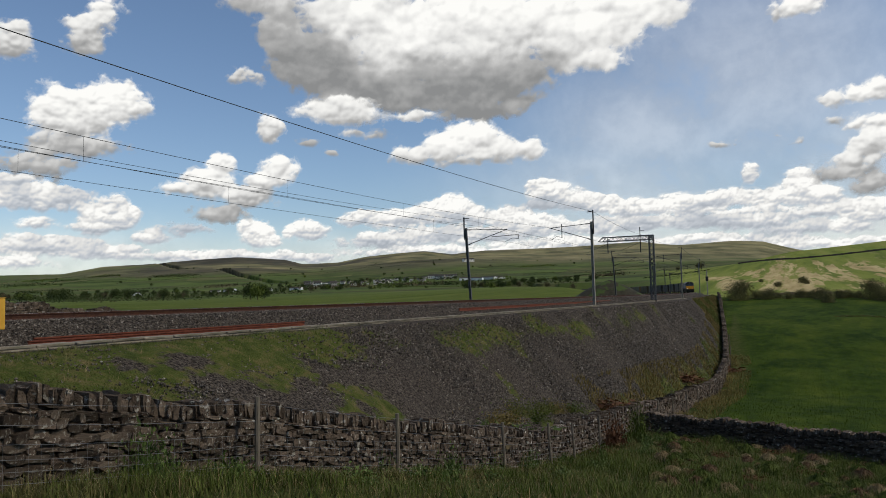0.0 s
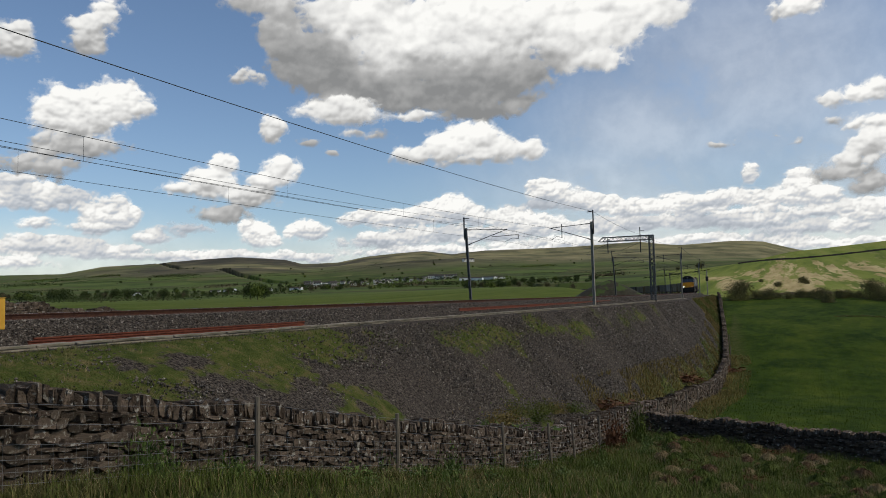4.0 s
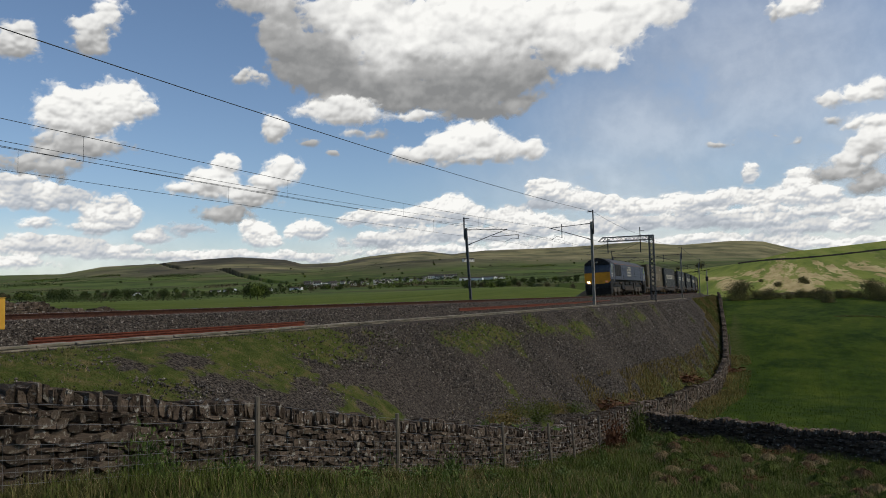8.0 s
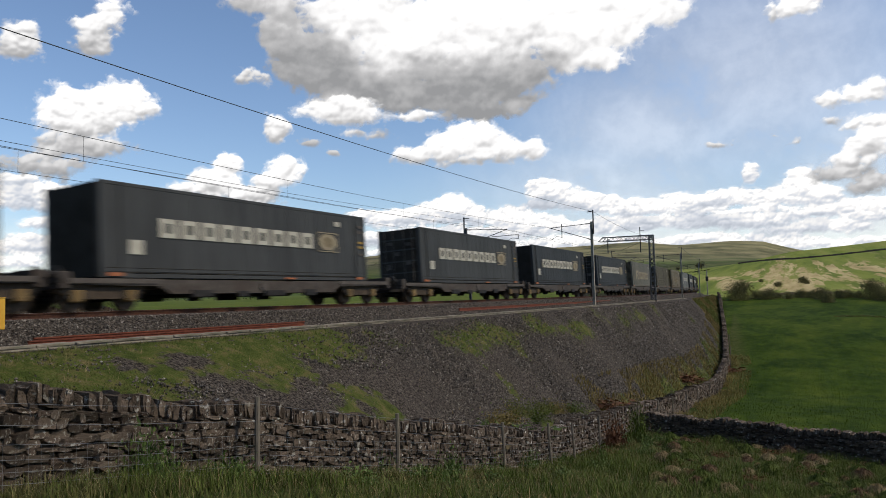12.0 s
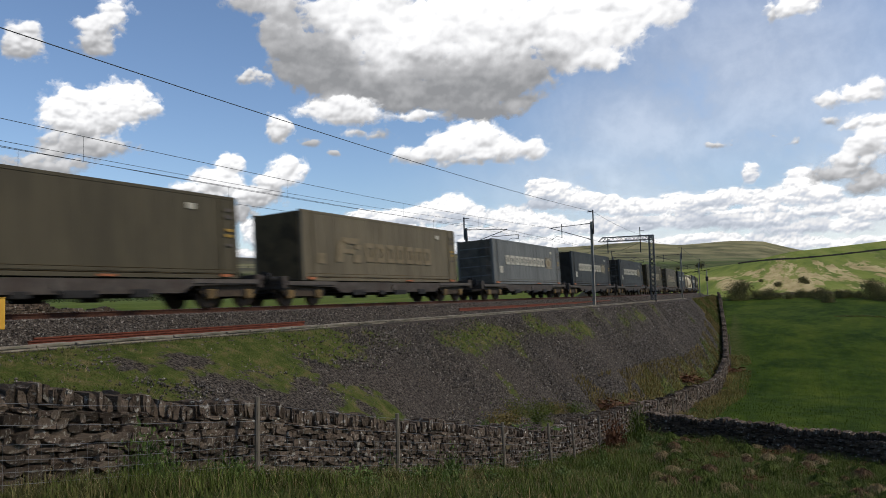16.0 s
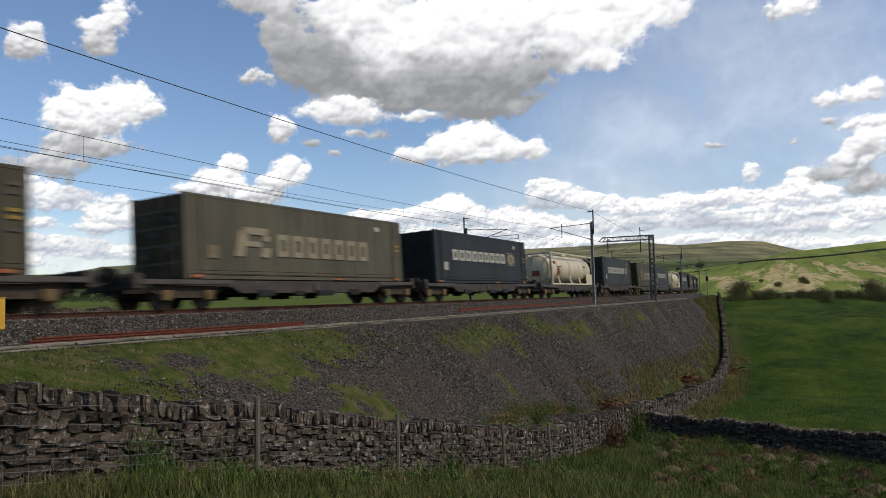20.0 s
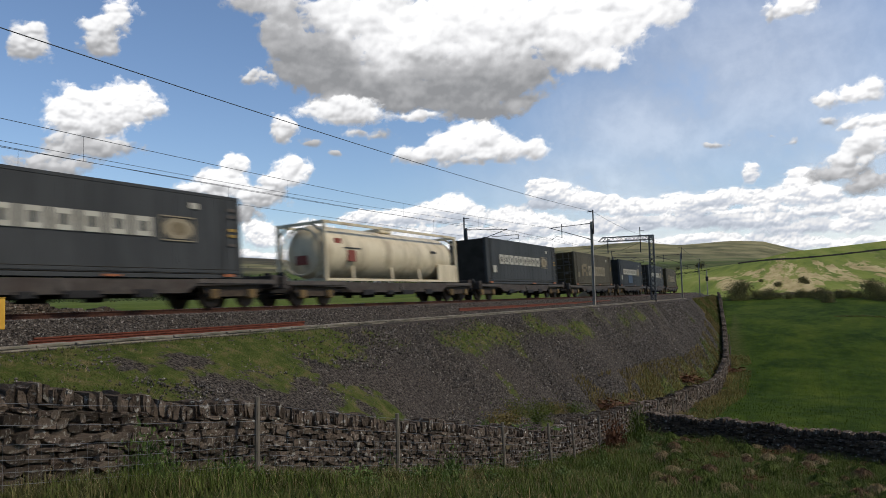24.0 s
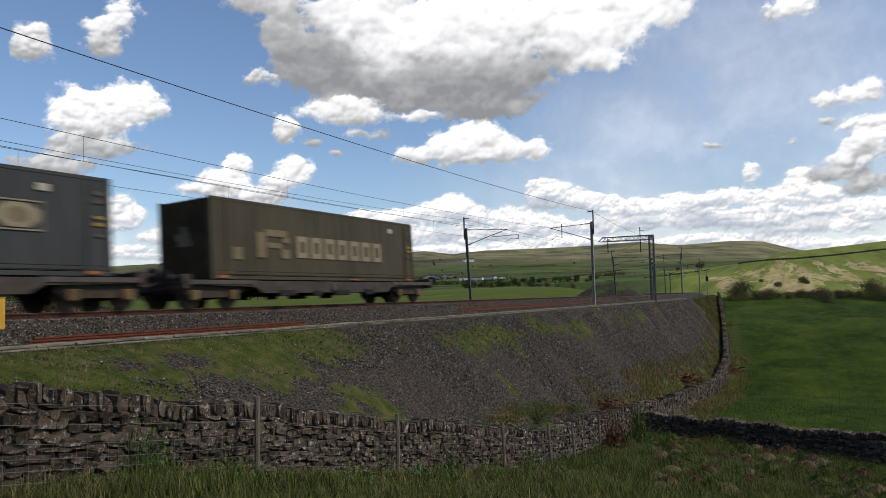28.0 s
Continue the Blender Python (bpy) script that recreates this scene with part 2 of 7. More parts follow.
# ---- the lie of the land ----
FOOT_S = (-120, -75, -62, -55, -50, -45, -40, -35, -28, -22, -14, -10, -2, 6, 16, 40, 80, 140, 200, 400)
FOOT_Z = (-1.0, -1.3, -1.65, -2.05, -3.0, -4.05, -5.1, -5.9, -6.45, -6.93, -7.75, -8.05, -8.48, -9.15, -9.6, -8.3, -5.0, -1.7, -1.5, -1.2)
# far land: rise in thousandths of the distance, by bearing (columns) and distance (rows)
FAR_X = (-0.9, -0.6, -0.45, -0.35, -0.265, -0.173, -0.11, -0.034, 0.027, 0.089, 0.165, 0.242, 0.357, 0.472, 0.6, 0.9)
FAR_D = (150, 300, 600, 950, 1500, 2200, 2900, 4200)
PLAIN = (-3, -3, -3, -3, -3, -3, -3, -3, -2, -2, -2, -2, -6, -14, -20, -24)
MEADOW = (-1, 0, 0, 0, 0, 1, 2, 4, 5, 6, 8, 7, 1, -4, -2, -3)
SLOPE = (6, 5, 5, 5, 6, 7, 8, 9, 10, 11, 13, 13, 15, 18, 26, 28)
NEAR_HILL = (11, 10, 10, 11, 12, 13, 14, 15, 16, 18, 20, 20, 25, 45, 53, 58)
VALLEY_SIDE = (18, 17, 20, 22, 23, 23, 25, 28, 29, 29, 30, 30, 31, 36, 40, 40)
CREST = (29, 28.5, 35.3, 41.5, 42.8, 37.7, 44.1, 48.7, 50.3, 45.6, 43.3, 46.1, 42, 34, 30, 30)
BEHIND = (29, 28, 34, 40, 42, 36, 42, 46, 47, 42, 41, 43, 40, 33, 30, 30)
RIDGE_X = (-0.9, -0.718, -0.603, -0.518, -0.464, -0.411, -0.334, -0.28, -0.242, -0.215, -0.192, -0.142, -0.103, -0.065, -0.026, 0.012, 0.058, 0.112, 0.166, 0.228, 0.266, 0.32, 0.397, 0.435, 0.481, 0.534, 0.6, 0.9)
RIDGE_E = (38, 38, 36.3, 37.2, 46.6, 49.2, 54.5, 57.8, 56, 54.1, 47.8, 48.5, 55.5, 58.6, 60.8, 55.3, 59.5, 60.2, 61.5, 63.9, 65.4, 59.5, 59.9, 57.6, 45.9, 35.6, 23.4, 20)


def foot(s):
    return np.interp(s, FOOT_S, FOOT_Z)


def wall_lat(s):
    return np.interp(s, (-60, 0, 12, 30, 50, 80, 100, 140, 220), (10.0, 10.0, 10.3, 10.1, 8.9, 7.2, 6.4, 5.6, 5.2))


def bank(s, lat):
    """Height of the railway's bank above the land, across its section."""
    near = np.interp(lat, (0, 1.25, 2.25, 2.6, 3.9), (-0.17, -0.19, -0.74, -0.79, -0.85)) + GRADE * s
    wl = wall_lat(s) - 0.35
    run = np.clip((lat - 3.9) / (wl - 3.9), 0, 1)
    slope = (-0.85 + GRADE * s) * (1 - run) + foot(s) * run + 0.25 * np.sin(run * np.pi) * np.clip((-foot(s) - 1.5) / 4, 0, 1)
    far = np.interp(-lat, (0, 6.0, 7.2, 9.5, 14), (-0.24, -0.5, -0.8, -0.85, -1.3)) + GRADE * s
    return np.where(lat > 3.9, slope, np.where(lat > 0, near, far))


def land(x, y):
    """Height of the ground (arrays)."""
    x, y = np.atleast_1d(np.asarray(x, float)), np.atleast_1d(np.asarray(y, float))
    s, lat = line_coords(x, y)
    d = np.hypot(x, y)
    near = foot(s) - 0.022 * np.clip(lat - 10, 0, 25) + 0.10 * fbm(x / 6, y / 6, 3, 1)
    beyond = np.interp(-lat, (9, 14, 40), (-0.85, -1.3, -1.5)) + GRADE * s
    near = np.where(lat > 0, near, beyond)
    yy = np.maximum(y, 1.0)
    u = np.clip(np.where(y > 0.3 * np.abs(x), x / yy, np.sign(x) * 0.9), -0.9, 0.9)
    rows = np.array([np.interp(u, FAR_X, r) for r in (PLAIN, MEADOW, SLOPE, NEAR_HILL, VALLEY_SIDE, CREST, BEHIND)] + [np.interp(u, RIDGE_X, RIDGE_E)]) / 1000.0
    t = np.interp(np.log(np.clip(d, 150, 4700)), np.log(FAR_D), np.arange(len(FAR_D)))
    i = np.clip(np.floor(t).astype(int), 0, len(FAR_D) - 2)
    k = np.arange(len(x))
    f = t - i
    e = rows[i, k] * (1 - f) + rows[i + 1, k] * f
    e = e + 0.0020 * fbm(x / 420, y / 420, 4, 2) * np.clip((d - 500) / 800, 0, 1)
    far = EYE[2] + d * e
    w = np.clip((d - 90) / 190, 0, 1) ** 1.0
    w = w * w * (3 - 2 * w)
    z = near * (1 - w) + far * w
    calm = np.clip((np.abs(lat + 2) - 11) / 45, 0, 1)
    calm = calm * calm * (3 - 2 * calm)
    z = np.where(d < 600, np.minimum(z, z * calm + (1 - calm) * np.where(lat > 0, foot(s), -1.4 + GRADE * s)), z)
    sunk = np.where((np.abs(lat) < 15) & (lat > -14.5) & (lat < wall_lat(s) + 0.1), bank(s, lat) - 0.4, z)
    return np.where(np.abs(lat) < 15, np.minimum(z, sunk), z)


def ground_at(x, y):
    return float(land([x], [y])[0])


def lie_at(x, y):
    """Visible surface: the bank where it covers the land."""
    s, lat = line_coords([x], [y])
    if -14 < lat[0] < wall_lat(s[0]) - 0.3:
        return float(bank(s, lat)[0])
    return ground_at(x, y)

# ---- ground sheet ----
HILL_TURN = radians(25)      # the pasture's growth runs up the hill, away along this bearing


def field_material():
    m = bpy.data.materials.new("pasture_and_moor")
    m.use_nodes = True
    n, l = links_of(m)
    b = n["Principled BSDF"]
    b.inputs["Roughness"].default_value, b.inputs["Specular IOR Level"].default_value = 0.95, 0.05
    co = n.new("ShaderNodeTexCoord")

    def noise_of(scale, detail=6.0, rough=0.6, deep=1.0):
        t = n.new("ShaderNodeTexNoise")
        t.inputs["Scale"].default_value, t.inputs["Detail"].default_value, t.inputs["Roughness"].default_value = scale, detail, rough
        turn = n.new("ShaderNodeMapping")
        turn.inputs["Rotation"].default_value = (0, 0, HILL_TURN if deep < 0.6 else 0)
        mp = n.new("ShaderNodeMapping")
        mp.inputs["Scale"].default_value = (1, deep, 1)
        l.new(co.outputs["Object"], turn.inputs[0])
        l.new(turn.outputs[0], mp.inputs[0])
        l.new(mp.outputs[0], t.inputs["Vector"])
        return t.outputs["Fac"]

    def ramp(src, *stops):
        r = n.new("ShaderNodeValToRGB")
        e = r.color_ramp.elements
        while len(e) < len(stops):
            e.new(0.5)
        for k, (p, c) in zip(e, stops):
            k.position, k.color = p, (*c, 1)
        l.new(src, r.inputs[0])
        return r.outputs[0]

    def mix(fac, a, c):
        x = n.new("ShaderNodeMix")
        x.data_type = "RGBA"
        l.new(fac, x.inputs[0])
        l.new(a, x.inputs[6])
        l.new(c, x.inputs[7])
        return x.outputs[2]

    def attr(name):
        a = n.new("ShaderNodeAttribute")
        a.attribute_name = name
        return a.outputs["Fac"]

    # near grass kept dark, its colour holding the cloud shade over the foreground
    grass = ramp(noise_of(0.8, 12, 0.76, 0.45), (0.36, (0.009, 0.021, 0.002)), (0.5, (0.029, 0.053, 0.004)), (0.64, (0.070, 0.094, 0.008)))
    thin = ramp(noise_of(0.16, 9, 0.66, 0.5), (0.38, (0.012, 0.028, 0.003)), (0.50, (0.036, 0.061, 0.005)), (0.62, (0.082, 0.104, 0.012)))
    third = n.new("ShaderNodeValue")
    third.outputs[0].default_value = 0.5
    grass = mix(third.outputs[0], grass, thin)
    v = n.new("ShaderNodeTexVoronoi")
    v.inputs["Scale"].default_value = 0.0085
    l.new(co.outputs["Object"], v.inputs["Vector"])
    sep = n.new("ShaderNodeSeparateColor")
    l.new(v.outputs["Color"], sep.inputs[0])
    fields = ramp(sep.outputs[0], (0.0, (0.038, 0.056, 0.016)), (0.25, (0.062, 0.096, 0.022)), (0.5, (0.10, 0.145, 0.033)), (0.7, (0.055, 0.060, 0.026)),
                  (0.85, (0.165, 0.145, 0.068)), (1.0, (0.036, 0.044, 0.020)))
    wear = ramp(noise_of(0.02, 8, 0.65, 0.7), (0.36, (0.040, 0.052, 0.018)), (0.5, (0.075, 0.10, 0.026)), (0.66, (0.13, 0.14, 0.045)))
    half = n.new("ShaderNodeValue")
    half.outputs[0].default_value = 0.45
    fields = mix(half.outputs[0], fields, wear)
    # hillside and straw paler than near grass: distant sunlight put into their colour
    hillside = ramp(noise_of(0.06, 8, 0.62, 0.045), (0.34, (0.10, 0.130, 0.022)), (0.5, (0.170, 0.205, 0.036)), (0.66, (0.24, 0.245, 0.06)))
    # Moor mottle is partly, the dark patches wholly, cloud shade put into colour.
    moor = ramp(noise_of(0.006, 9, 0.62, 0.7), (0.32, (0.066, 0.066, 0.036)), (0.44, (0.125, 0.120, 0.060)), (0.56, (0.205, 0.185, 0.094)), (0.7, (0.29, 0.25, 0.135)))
    moor_shade = ramp(noise_of(0.006, 9, 0.65), (0.36, (0.036, 0.034, 0.028)), (0.5, (0.056, 0.052, 0.038)), (0.66, (0.12, 0.105, 0.06)))
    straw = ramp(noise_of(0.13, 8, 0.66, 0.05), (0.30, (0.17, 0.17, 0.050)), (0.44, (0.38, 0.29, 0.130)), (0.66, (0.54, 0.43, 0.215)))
    rough_grass = ramp(noise_of(1.6, 9, 0.75), (0.36, (0.020, 0.032, 0.005)), (0.5, (0.046, 0.062, 0.011)), (0.66, (0.105, 0.086, 0.036)))
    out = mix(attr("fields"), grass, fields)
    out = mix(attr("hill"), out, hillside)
    patch = n.new("ShaderNodeMath")
    patch.operation = "ADD"
    l.new(attr("straw"), patch.inputs[0])
    spread = n.new("ShaderNodeMath")
    spread.operation = "MULTIPLY_ADD"
    spread.inputs[1].default_value, spread.inputs[2].default_value = 6.0, -2.40
    l.new(noise_of(0.075, 10, 0.68, 0.05), spread.inputs[0])
    l.new(spread.outputs[0], patch.inputs[1])
    hard = n.new("ShaderNodeMapRange")
    hard.inputs["From Min"].default_value, hard.inputs["From Max"].default_value = 1.05, 1.25
    l.new(patch.outputs[0], hard.inputs[0])
    within = n.new("ShaderNodeMath")
    within.operation, within.use_clamp = "MULTIPLY", True
    within.inputs[1].default_value = 4.0
    l.new(attr("straw"), within.inputs[0])
    patchy = n.new("ShaderNodeMath")
    patchy.operation = "MULTIPLY"
    l.new(hard.outputs[0], patchy.inputs[0])
    l.new(within.outputs[0], patchy.inputs[1])
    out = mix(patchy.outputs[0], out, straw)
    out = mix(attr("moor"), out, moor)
    out = mix(attr("moor_shade"), out, moor_shade)
    out = mix(attr("rough"), out, rough_grass)
    l.new(out, b.inputs["Base Color"])
    u = n.new("ShaderNodeBump")
    u.inputs["Strength"].default_value, u.inputs["Distance"].default_value = 0.5, 0.25
    l.new(noise_of(2.2, 8, 0.7), u.inputs["Height"])
    l.new(u.outputs[0], b.inputs["Normal"])
    return m


M["field"] = field_material()


def blur_step(v, a, b):
    t = np.clip((v - a) / (b - a), 0, 1)
    return t * t * (3 - 2 * t)


def build_ground():
    ang = np.concatenate([np.arange(-42, 42, 0.22), np.arange(42, 318, 4.0)])
    rad = np.concatenate([np.geomspace(1.2, 60, 90), np.geomspace(61.5, 4620, 190)])
    a, r = np.meshgrid(np.radians(ang), rad, indexing="ij")
    x, y = (np.sin(a) * r).ravel(), (np.cos(a) * r).ravel()
    z = land(x, y)
    na, nr = len(ang), len(rad)
    verts = np.concatenate([np.stack([x, y, z], 1), [[0, 0, ground_at(0, 0.01)]]])
    i, j = np.meshgrid(np.arange(na), np.arange(nr - 1), indexing="ij")
    p, q = i * nr + j, ((i + 1) % na) * nr + j
    faces = np.stack([p, q, q + 1, p + 1], -1).reshape(-1, 4).tolist()
    faces += [(na * nr, ((k + 1) % na) * nr, k * nr) for k in range(na)]
    ob = sheet("ground", verts, faces, M["field"], smooth=True)
    tagged(ob, "rolling green pasture rising to moorland hills", "ground", kind="structure")
    vx, vy, vz = verts.T
    d = np.hypot(vx, vy)
    s, lat = line_coords(vx, vy)
    u = vx / np.maximum(vy, 1)
    wob = fbm(vx / 60, vy / 60, 4, 3)
    far_wob = fbm(vx / 700, vy / 700, 4, 5)
    across, along = vx * math.cos(HILL_TURN) - vy * math.sin(HILL_TURN), vx * math.sin(HILL_TURN) + vy * math.cos(HILL_TURN)
    slope_wob = fbm(across / 30, along / 420, 4, 15)
    fields = blur_step(d, 260, 520)
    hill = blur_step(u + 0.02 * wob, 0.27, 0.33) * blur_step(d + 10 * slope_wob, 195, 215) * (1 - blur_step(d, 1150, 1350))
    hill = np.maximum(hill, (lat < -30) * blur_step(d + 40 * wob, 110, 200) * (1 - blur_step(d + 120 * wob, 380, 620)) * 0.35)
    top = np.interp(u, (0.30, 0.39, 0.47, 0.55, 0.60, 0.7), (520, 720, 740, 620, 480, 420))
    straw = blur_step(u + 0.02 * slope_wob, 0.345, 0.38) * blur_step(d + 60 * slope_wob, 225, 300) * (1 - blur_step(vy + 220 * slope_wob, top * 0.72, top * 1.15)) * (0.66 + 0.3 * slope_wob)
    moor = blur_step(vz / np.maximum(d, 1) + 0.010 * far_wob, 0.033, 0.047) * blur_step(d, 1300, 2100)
    # ragged mask, stronger to the left, for the cloud shade painted on the moor
    moor_shade = moor * blur_step(-u + 0.06 * far_wob, -0.30, 0.12) * blur_step(fbm(vx / 520, vy / 520, 4, 14) + 0.15, -0.25, 0.15) * 0.95
    rough = (vy > 0) * (vx > 4) * (vy < 38.8 - 1.10 * (vx - 9.9)) * (lat > 9) * 0.9
    rough = np.maximum(rough, (lat > 9) * (1 - blur_step(d, 26, 36)) * (s < -18) * (vy < 38.8 - 1.10 * (vx - 9.9)))
    rough = np.maximum(rough, (lat > 10) * (vy > 30) * (1 - blur_step(vy - 38.8 + 1.10 * (vx - 9.9) + 3 * wob, 3, 9)) * (vx > 9) * (d < 90) * 0.55)
    rough = np.maximum(rough, (lat < 0) * (1 - blur_step(-lat + 4 * wob, 14, 24)) * (d < 400) * 0.7)
    rough = np.maximum(rough, (lat > 9) * (s > -22) * (1 - blur_step(lat - wall_lat(s) + 1.2 * wob, 0.8, 2.6)) * (d < 200))
    for name, val in (("fields", fields), ("straw", straw), ("moor", moor), ("hill", hill), ("moor_shade", moor_shade), ("rough", rough)):
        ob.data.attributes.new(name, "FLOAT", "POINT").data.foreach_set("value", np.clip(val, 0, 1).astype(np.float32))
    return ob


build_ground()


# ---- railway bank: crushed stone with rough grass on it ----
def bank_material():
    m = surface("bank_stone_and_grass", (0.012, 0.0095, 0.0075), (0.115, 0.095, 0.076), 13, 0.9, 0, 1.0, fine=17, bump_size=0.1, detail=3)
    n, l = links_of(m)
    for k in n:
        if k.type == "VALTORGB":
            k.color_ramp.elements[0].position, k.color_ramp.elements[1].position = 0.40, 0.62
    b = n["Principled BSDF"]
    b.inputs["Specular IOR Level"].default_value = 0.06
    old = b.inputs["Base Color"].links[0].from_socket
    co = n.new("ShaderNodeTexCoord")
    t = n.new("ShaderNodeTexNoise")
    t.inputs["Scale"].default_value, t.inputs["Detail"].default_value, t.inputs["Roughness"].default_value = 1.7, 12.0, 0.78
    l.new(co.outputs["Object"], t.inputs["Vector"])
    r = n.new("ShaderNodeValToRGB")
    e = r.color_ramp.elements
    e.new(0.5)
    for k, (p, c) in zip(e, ((0.36, (0.030, 0.046, 0.008)), (0.5, (0.070, 0.084, 0.018)), (0.66, (0.15, 0.112, 0.050)))):
        k.position, k.color = p, (*c, 1)
    l.new(t.outputs["Fac"], r.inputs[0])
    a = n.new("ShaderNodeAttribute")
    a.attribute_name = "grass"
    mathn = n.new("ShaderNodeMath")
    mathn.operation = "ADD"
    l.new(a.outputs["Fac"], mathn.inputs[0])
    f = n.new("ShaderNodeTexNoise")
    f.inputs["Scale"].default_value, f.inputs["Detail"].default_value = 3.0, 8.0
    l.new(co.outputs["Object"], f.inputs["Vector"])
    l.new(f.outputs["Fac"], mathn.inputs[1])
    q = n.new("ShaderNodeMapRange")
    q.inputs["From Min"].default_value, q.inputs["From Max"].default_value = 0.95, 1.1
    l.new(mathn.outputs[0], q.inputs[0])
    x = n.new("ShaderNodeMix")
    x.data_type = "RGBA"
    l.new(q.outputs[0], x.inputs[0])
    l.new(old, x.inputs[6])
    l.new(r.outputs[0], x.inputs[7])
    l.new(x.outputs[2], b.inputs["Base Color"])
    return m


M["bank"] = bank_material()


def grass_cover(s, lat):
    """How much of the bank grass covers, 0 to 1."""
    s, lat = np.asarray(s, float), np.asarray(lat, float)
    w = fbm(s / 3.5, lat / 2.0, 4, 6)
    left = blur_step(-s + 13 * w + 9 * fbm(s / 0.9, lat / 0.7, 3, 16) + 0.4 * (lat - 6), 35, 52) * blur_step(lat, 3.25, 3.7)
    upper = blur_step(-np.abs(lat - 4.9) + 1.5 * w, -1.1, 0.4) * (s < 10) * 0.8
    low = blur_step(lat + 1.0 * w, 8.4, 9.3) * blur_step(w, -0.3, 0.4) * (s > -46) * 0.9
    low = np.maximum(low, blur_step(lat + 1.4 * w, 7.6, 8.6) * (s > -14) * 0.95)
    end = blur_step(s + 14 * w + 2.0 * (lat - 6), 55, 80) * blur_step(lat, 3.7, 4.5)
    mid = blur_step(w, 0.42, 0.7) * (lat > 4) * 0.7
    beyond = (lat < -7.5) * 1.0
    return np.clip(np.maximum.reduce([left, upper, low, end, mid, beyond]), 0, 1)


def build_bank():
    ss = np.concatenate([np.arange(-360, -64, 8.0), np.arange(-64, 20, 0.35), np.arange(20, 160, 1.2), np.arange(160, 520, 6.0)])
    ts = np.concatenate([np.linspace(-14, -7.4, 6), np.linspace(-6, -0.2, 5), np.linspace(0.4, 3.9, 22), np.linspace(4.1, 10.9, 40)])
    s, t = np.meshgrid(ss, ts, indexing="ij")
    lat = np.where(t > 3.9, 3.9 + (t - 3.9) * (wall_lat(s) + 0.6 - 3.9) / 7.0, t)
    z = bank(s, lat)
    rock = 0.05 * fbm(s / 0.5, lat / 0.5, 3, 8) + 0.12 * fbm(s / 3, lat / 2.2, 3, 9)
    z = z + rock * blur_step(lat, 3.6, 4.6) + 0.03 * fbm(s / 0.4, lat / 0.3, 2, 2) * (lat > 0.8) * (lat < 2.4)
    z = np.where(lat > wall_lat(s) + 0.3, foot(s) - 0.3, z)
    a = np.interp(s, LINE_S, LINE_A)
    x = np.interp(s, LINE_S, LINE_X) + np.sin(a) * lat
    y = np.interp(s, LINE_S, LINE_Y) - np.cos(a) * lat
    ns, nt = s.shape
    i, j = np.meshgrid(np.arange(ns - 1), np.arange(nt - 1), indexing="ij")
    p = i * nt + j
    faces = np.stack([p, p + 1, p + nt + 1, p + nt], -1).reshape(-1, 4)[:, ::-1].tolist()
    ob = sheet("railway_bank", np.stack([x, y, z], -1).reshape(-1, 3), faces, M["bank"], smooth=True)
    ob.data.attributes.new("grass", "FLOAT", "POINT").data.foreach_set("value", grass_cover(s, lat).ravel().astype(np.float32))
    return tagged(ob, "railway embankment of dark crushed stone with patchy grass", "embankment", kind="structure")


build_bank()

# ---- rails, sleepers, ballast ----
RAIL_SECTION = ((-0.07, -0.159), (0.07, -0.159), (0.07, -0.148), (0.011, -0.12), (0.011, -0.045), (0.036, -0.034), (0.036, 0.0),
                (-0.036, 0.0), (-0.036, -0.034), (-0.011, -0.045), (-0.011, -0.12), (-0.07, -0.148))


def swept(name, section, ss, lat, z, material, parent=None, tilt=0.0):
    verts, faces, n = [], [], len(section)
    for s in ss:
        for a, b in section:
            verts.append(on_line(s, lat + a, z + b))
    for i in range(len(ss) - 1):
        for j in range(n):
            k = (j + 1) % n
            faces.append((i * n + j, i * n + k, (i + 1) * n + k, (i + 1) * n + j))
    faces += [tuple(range(n))[::-1], tuple(range((len(ss) - 1) * n, len(ss) * n))]
    return sheet(name, verts, faces, material, parent)


def build_track(label, centre, drop):
    track = thing("railway_track", label, "railway track", "running lines")
    track["kind"] = "structure"
    ss = np.concatenate([np.arange(-360, -70, 12.0), np.arange(-70, 170, 4.0), np.arange(170, 520, 10.0)])
    half = 0.7535
    for side in (1, -1):
        z = drop - (half * 2 * math.sin(radians(CANT)) if side < 0 else 0)
        rail = swept("rail", RAIL_SECTION, ss, centre + side * half - 0.036 * side, z, M["rail_rust"], track)
        swept("rail_head", ((-0.033, -0.002), (0.033, -0.002), (0.030, 0.003), (-0.030, 0.003)), ss, centre + side * half - 0.036 * side, z, M["rail_head"], rail)
    bm = bmesh.new()
    prism(bm, ((-1.25, -0.36), (1.25, -0.36), (1.25, -0.19), (0.95, -0.165), (-0.95, -0.165), (-1.25, -0.19)), "y", -0.13, 0.13)
    first = part("sleeper", bm, M["sleeper"], track)
    made = 0
    for s in np.arange(-56, 118, 0.65):
        p = on_line(s, centre, drop - 0.035)
        ob = first if made == 0 else new("sleeper", first.data)
        ob.parent = track
        ob.matrix_world = Matrix.Translation(p) @ pose(0, 0, 0, 0, 0, math.degrees(heading(s)) - 90) @ pose(0, 0, 0, 0, CANT * -1, 0)
        made += 1
    return track


build_track("near railway line of rusty-sided steel rails on ballast", -0.7175, 0.0)
build_track("far railway line of steel rails on ballast", -4.15, -0.10)

# ---- dry stone walls ----
def sag(s):
    return -0.22 * np.exp(-((s + 36.2) / 1.3) ** 2) - 0.12 * np.exp(-((s + 46.5) / 1.0) ** 2) + 0.05 * np.sin(s * 1.7) + 0.03 * np.sin(s * 4.1)


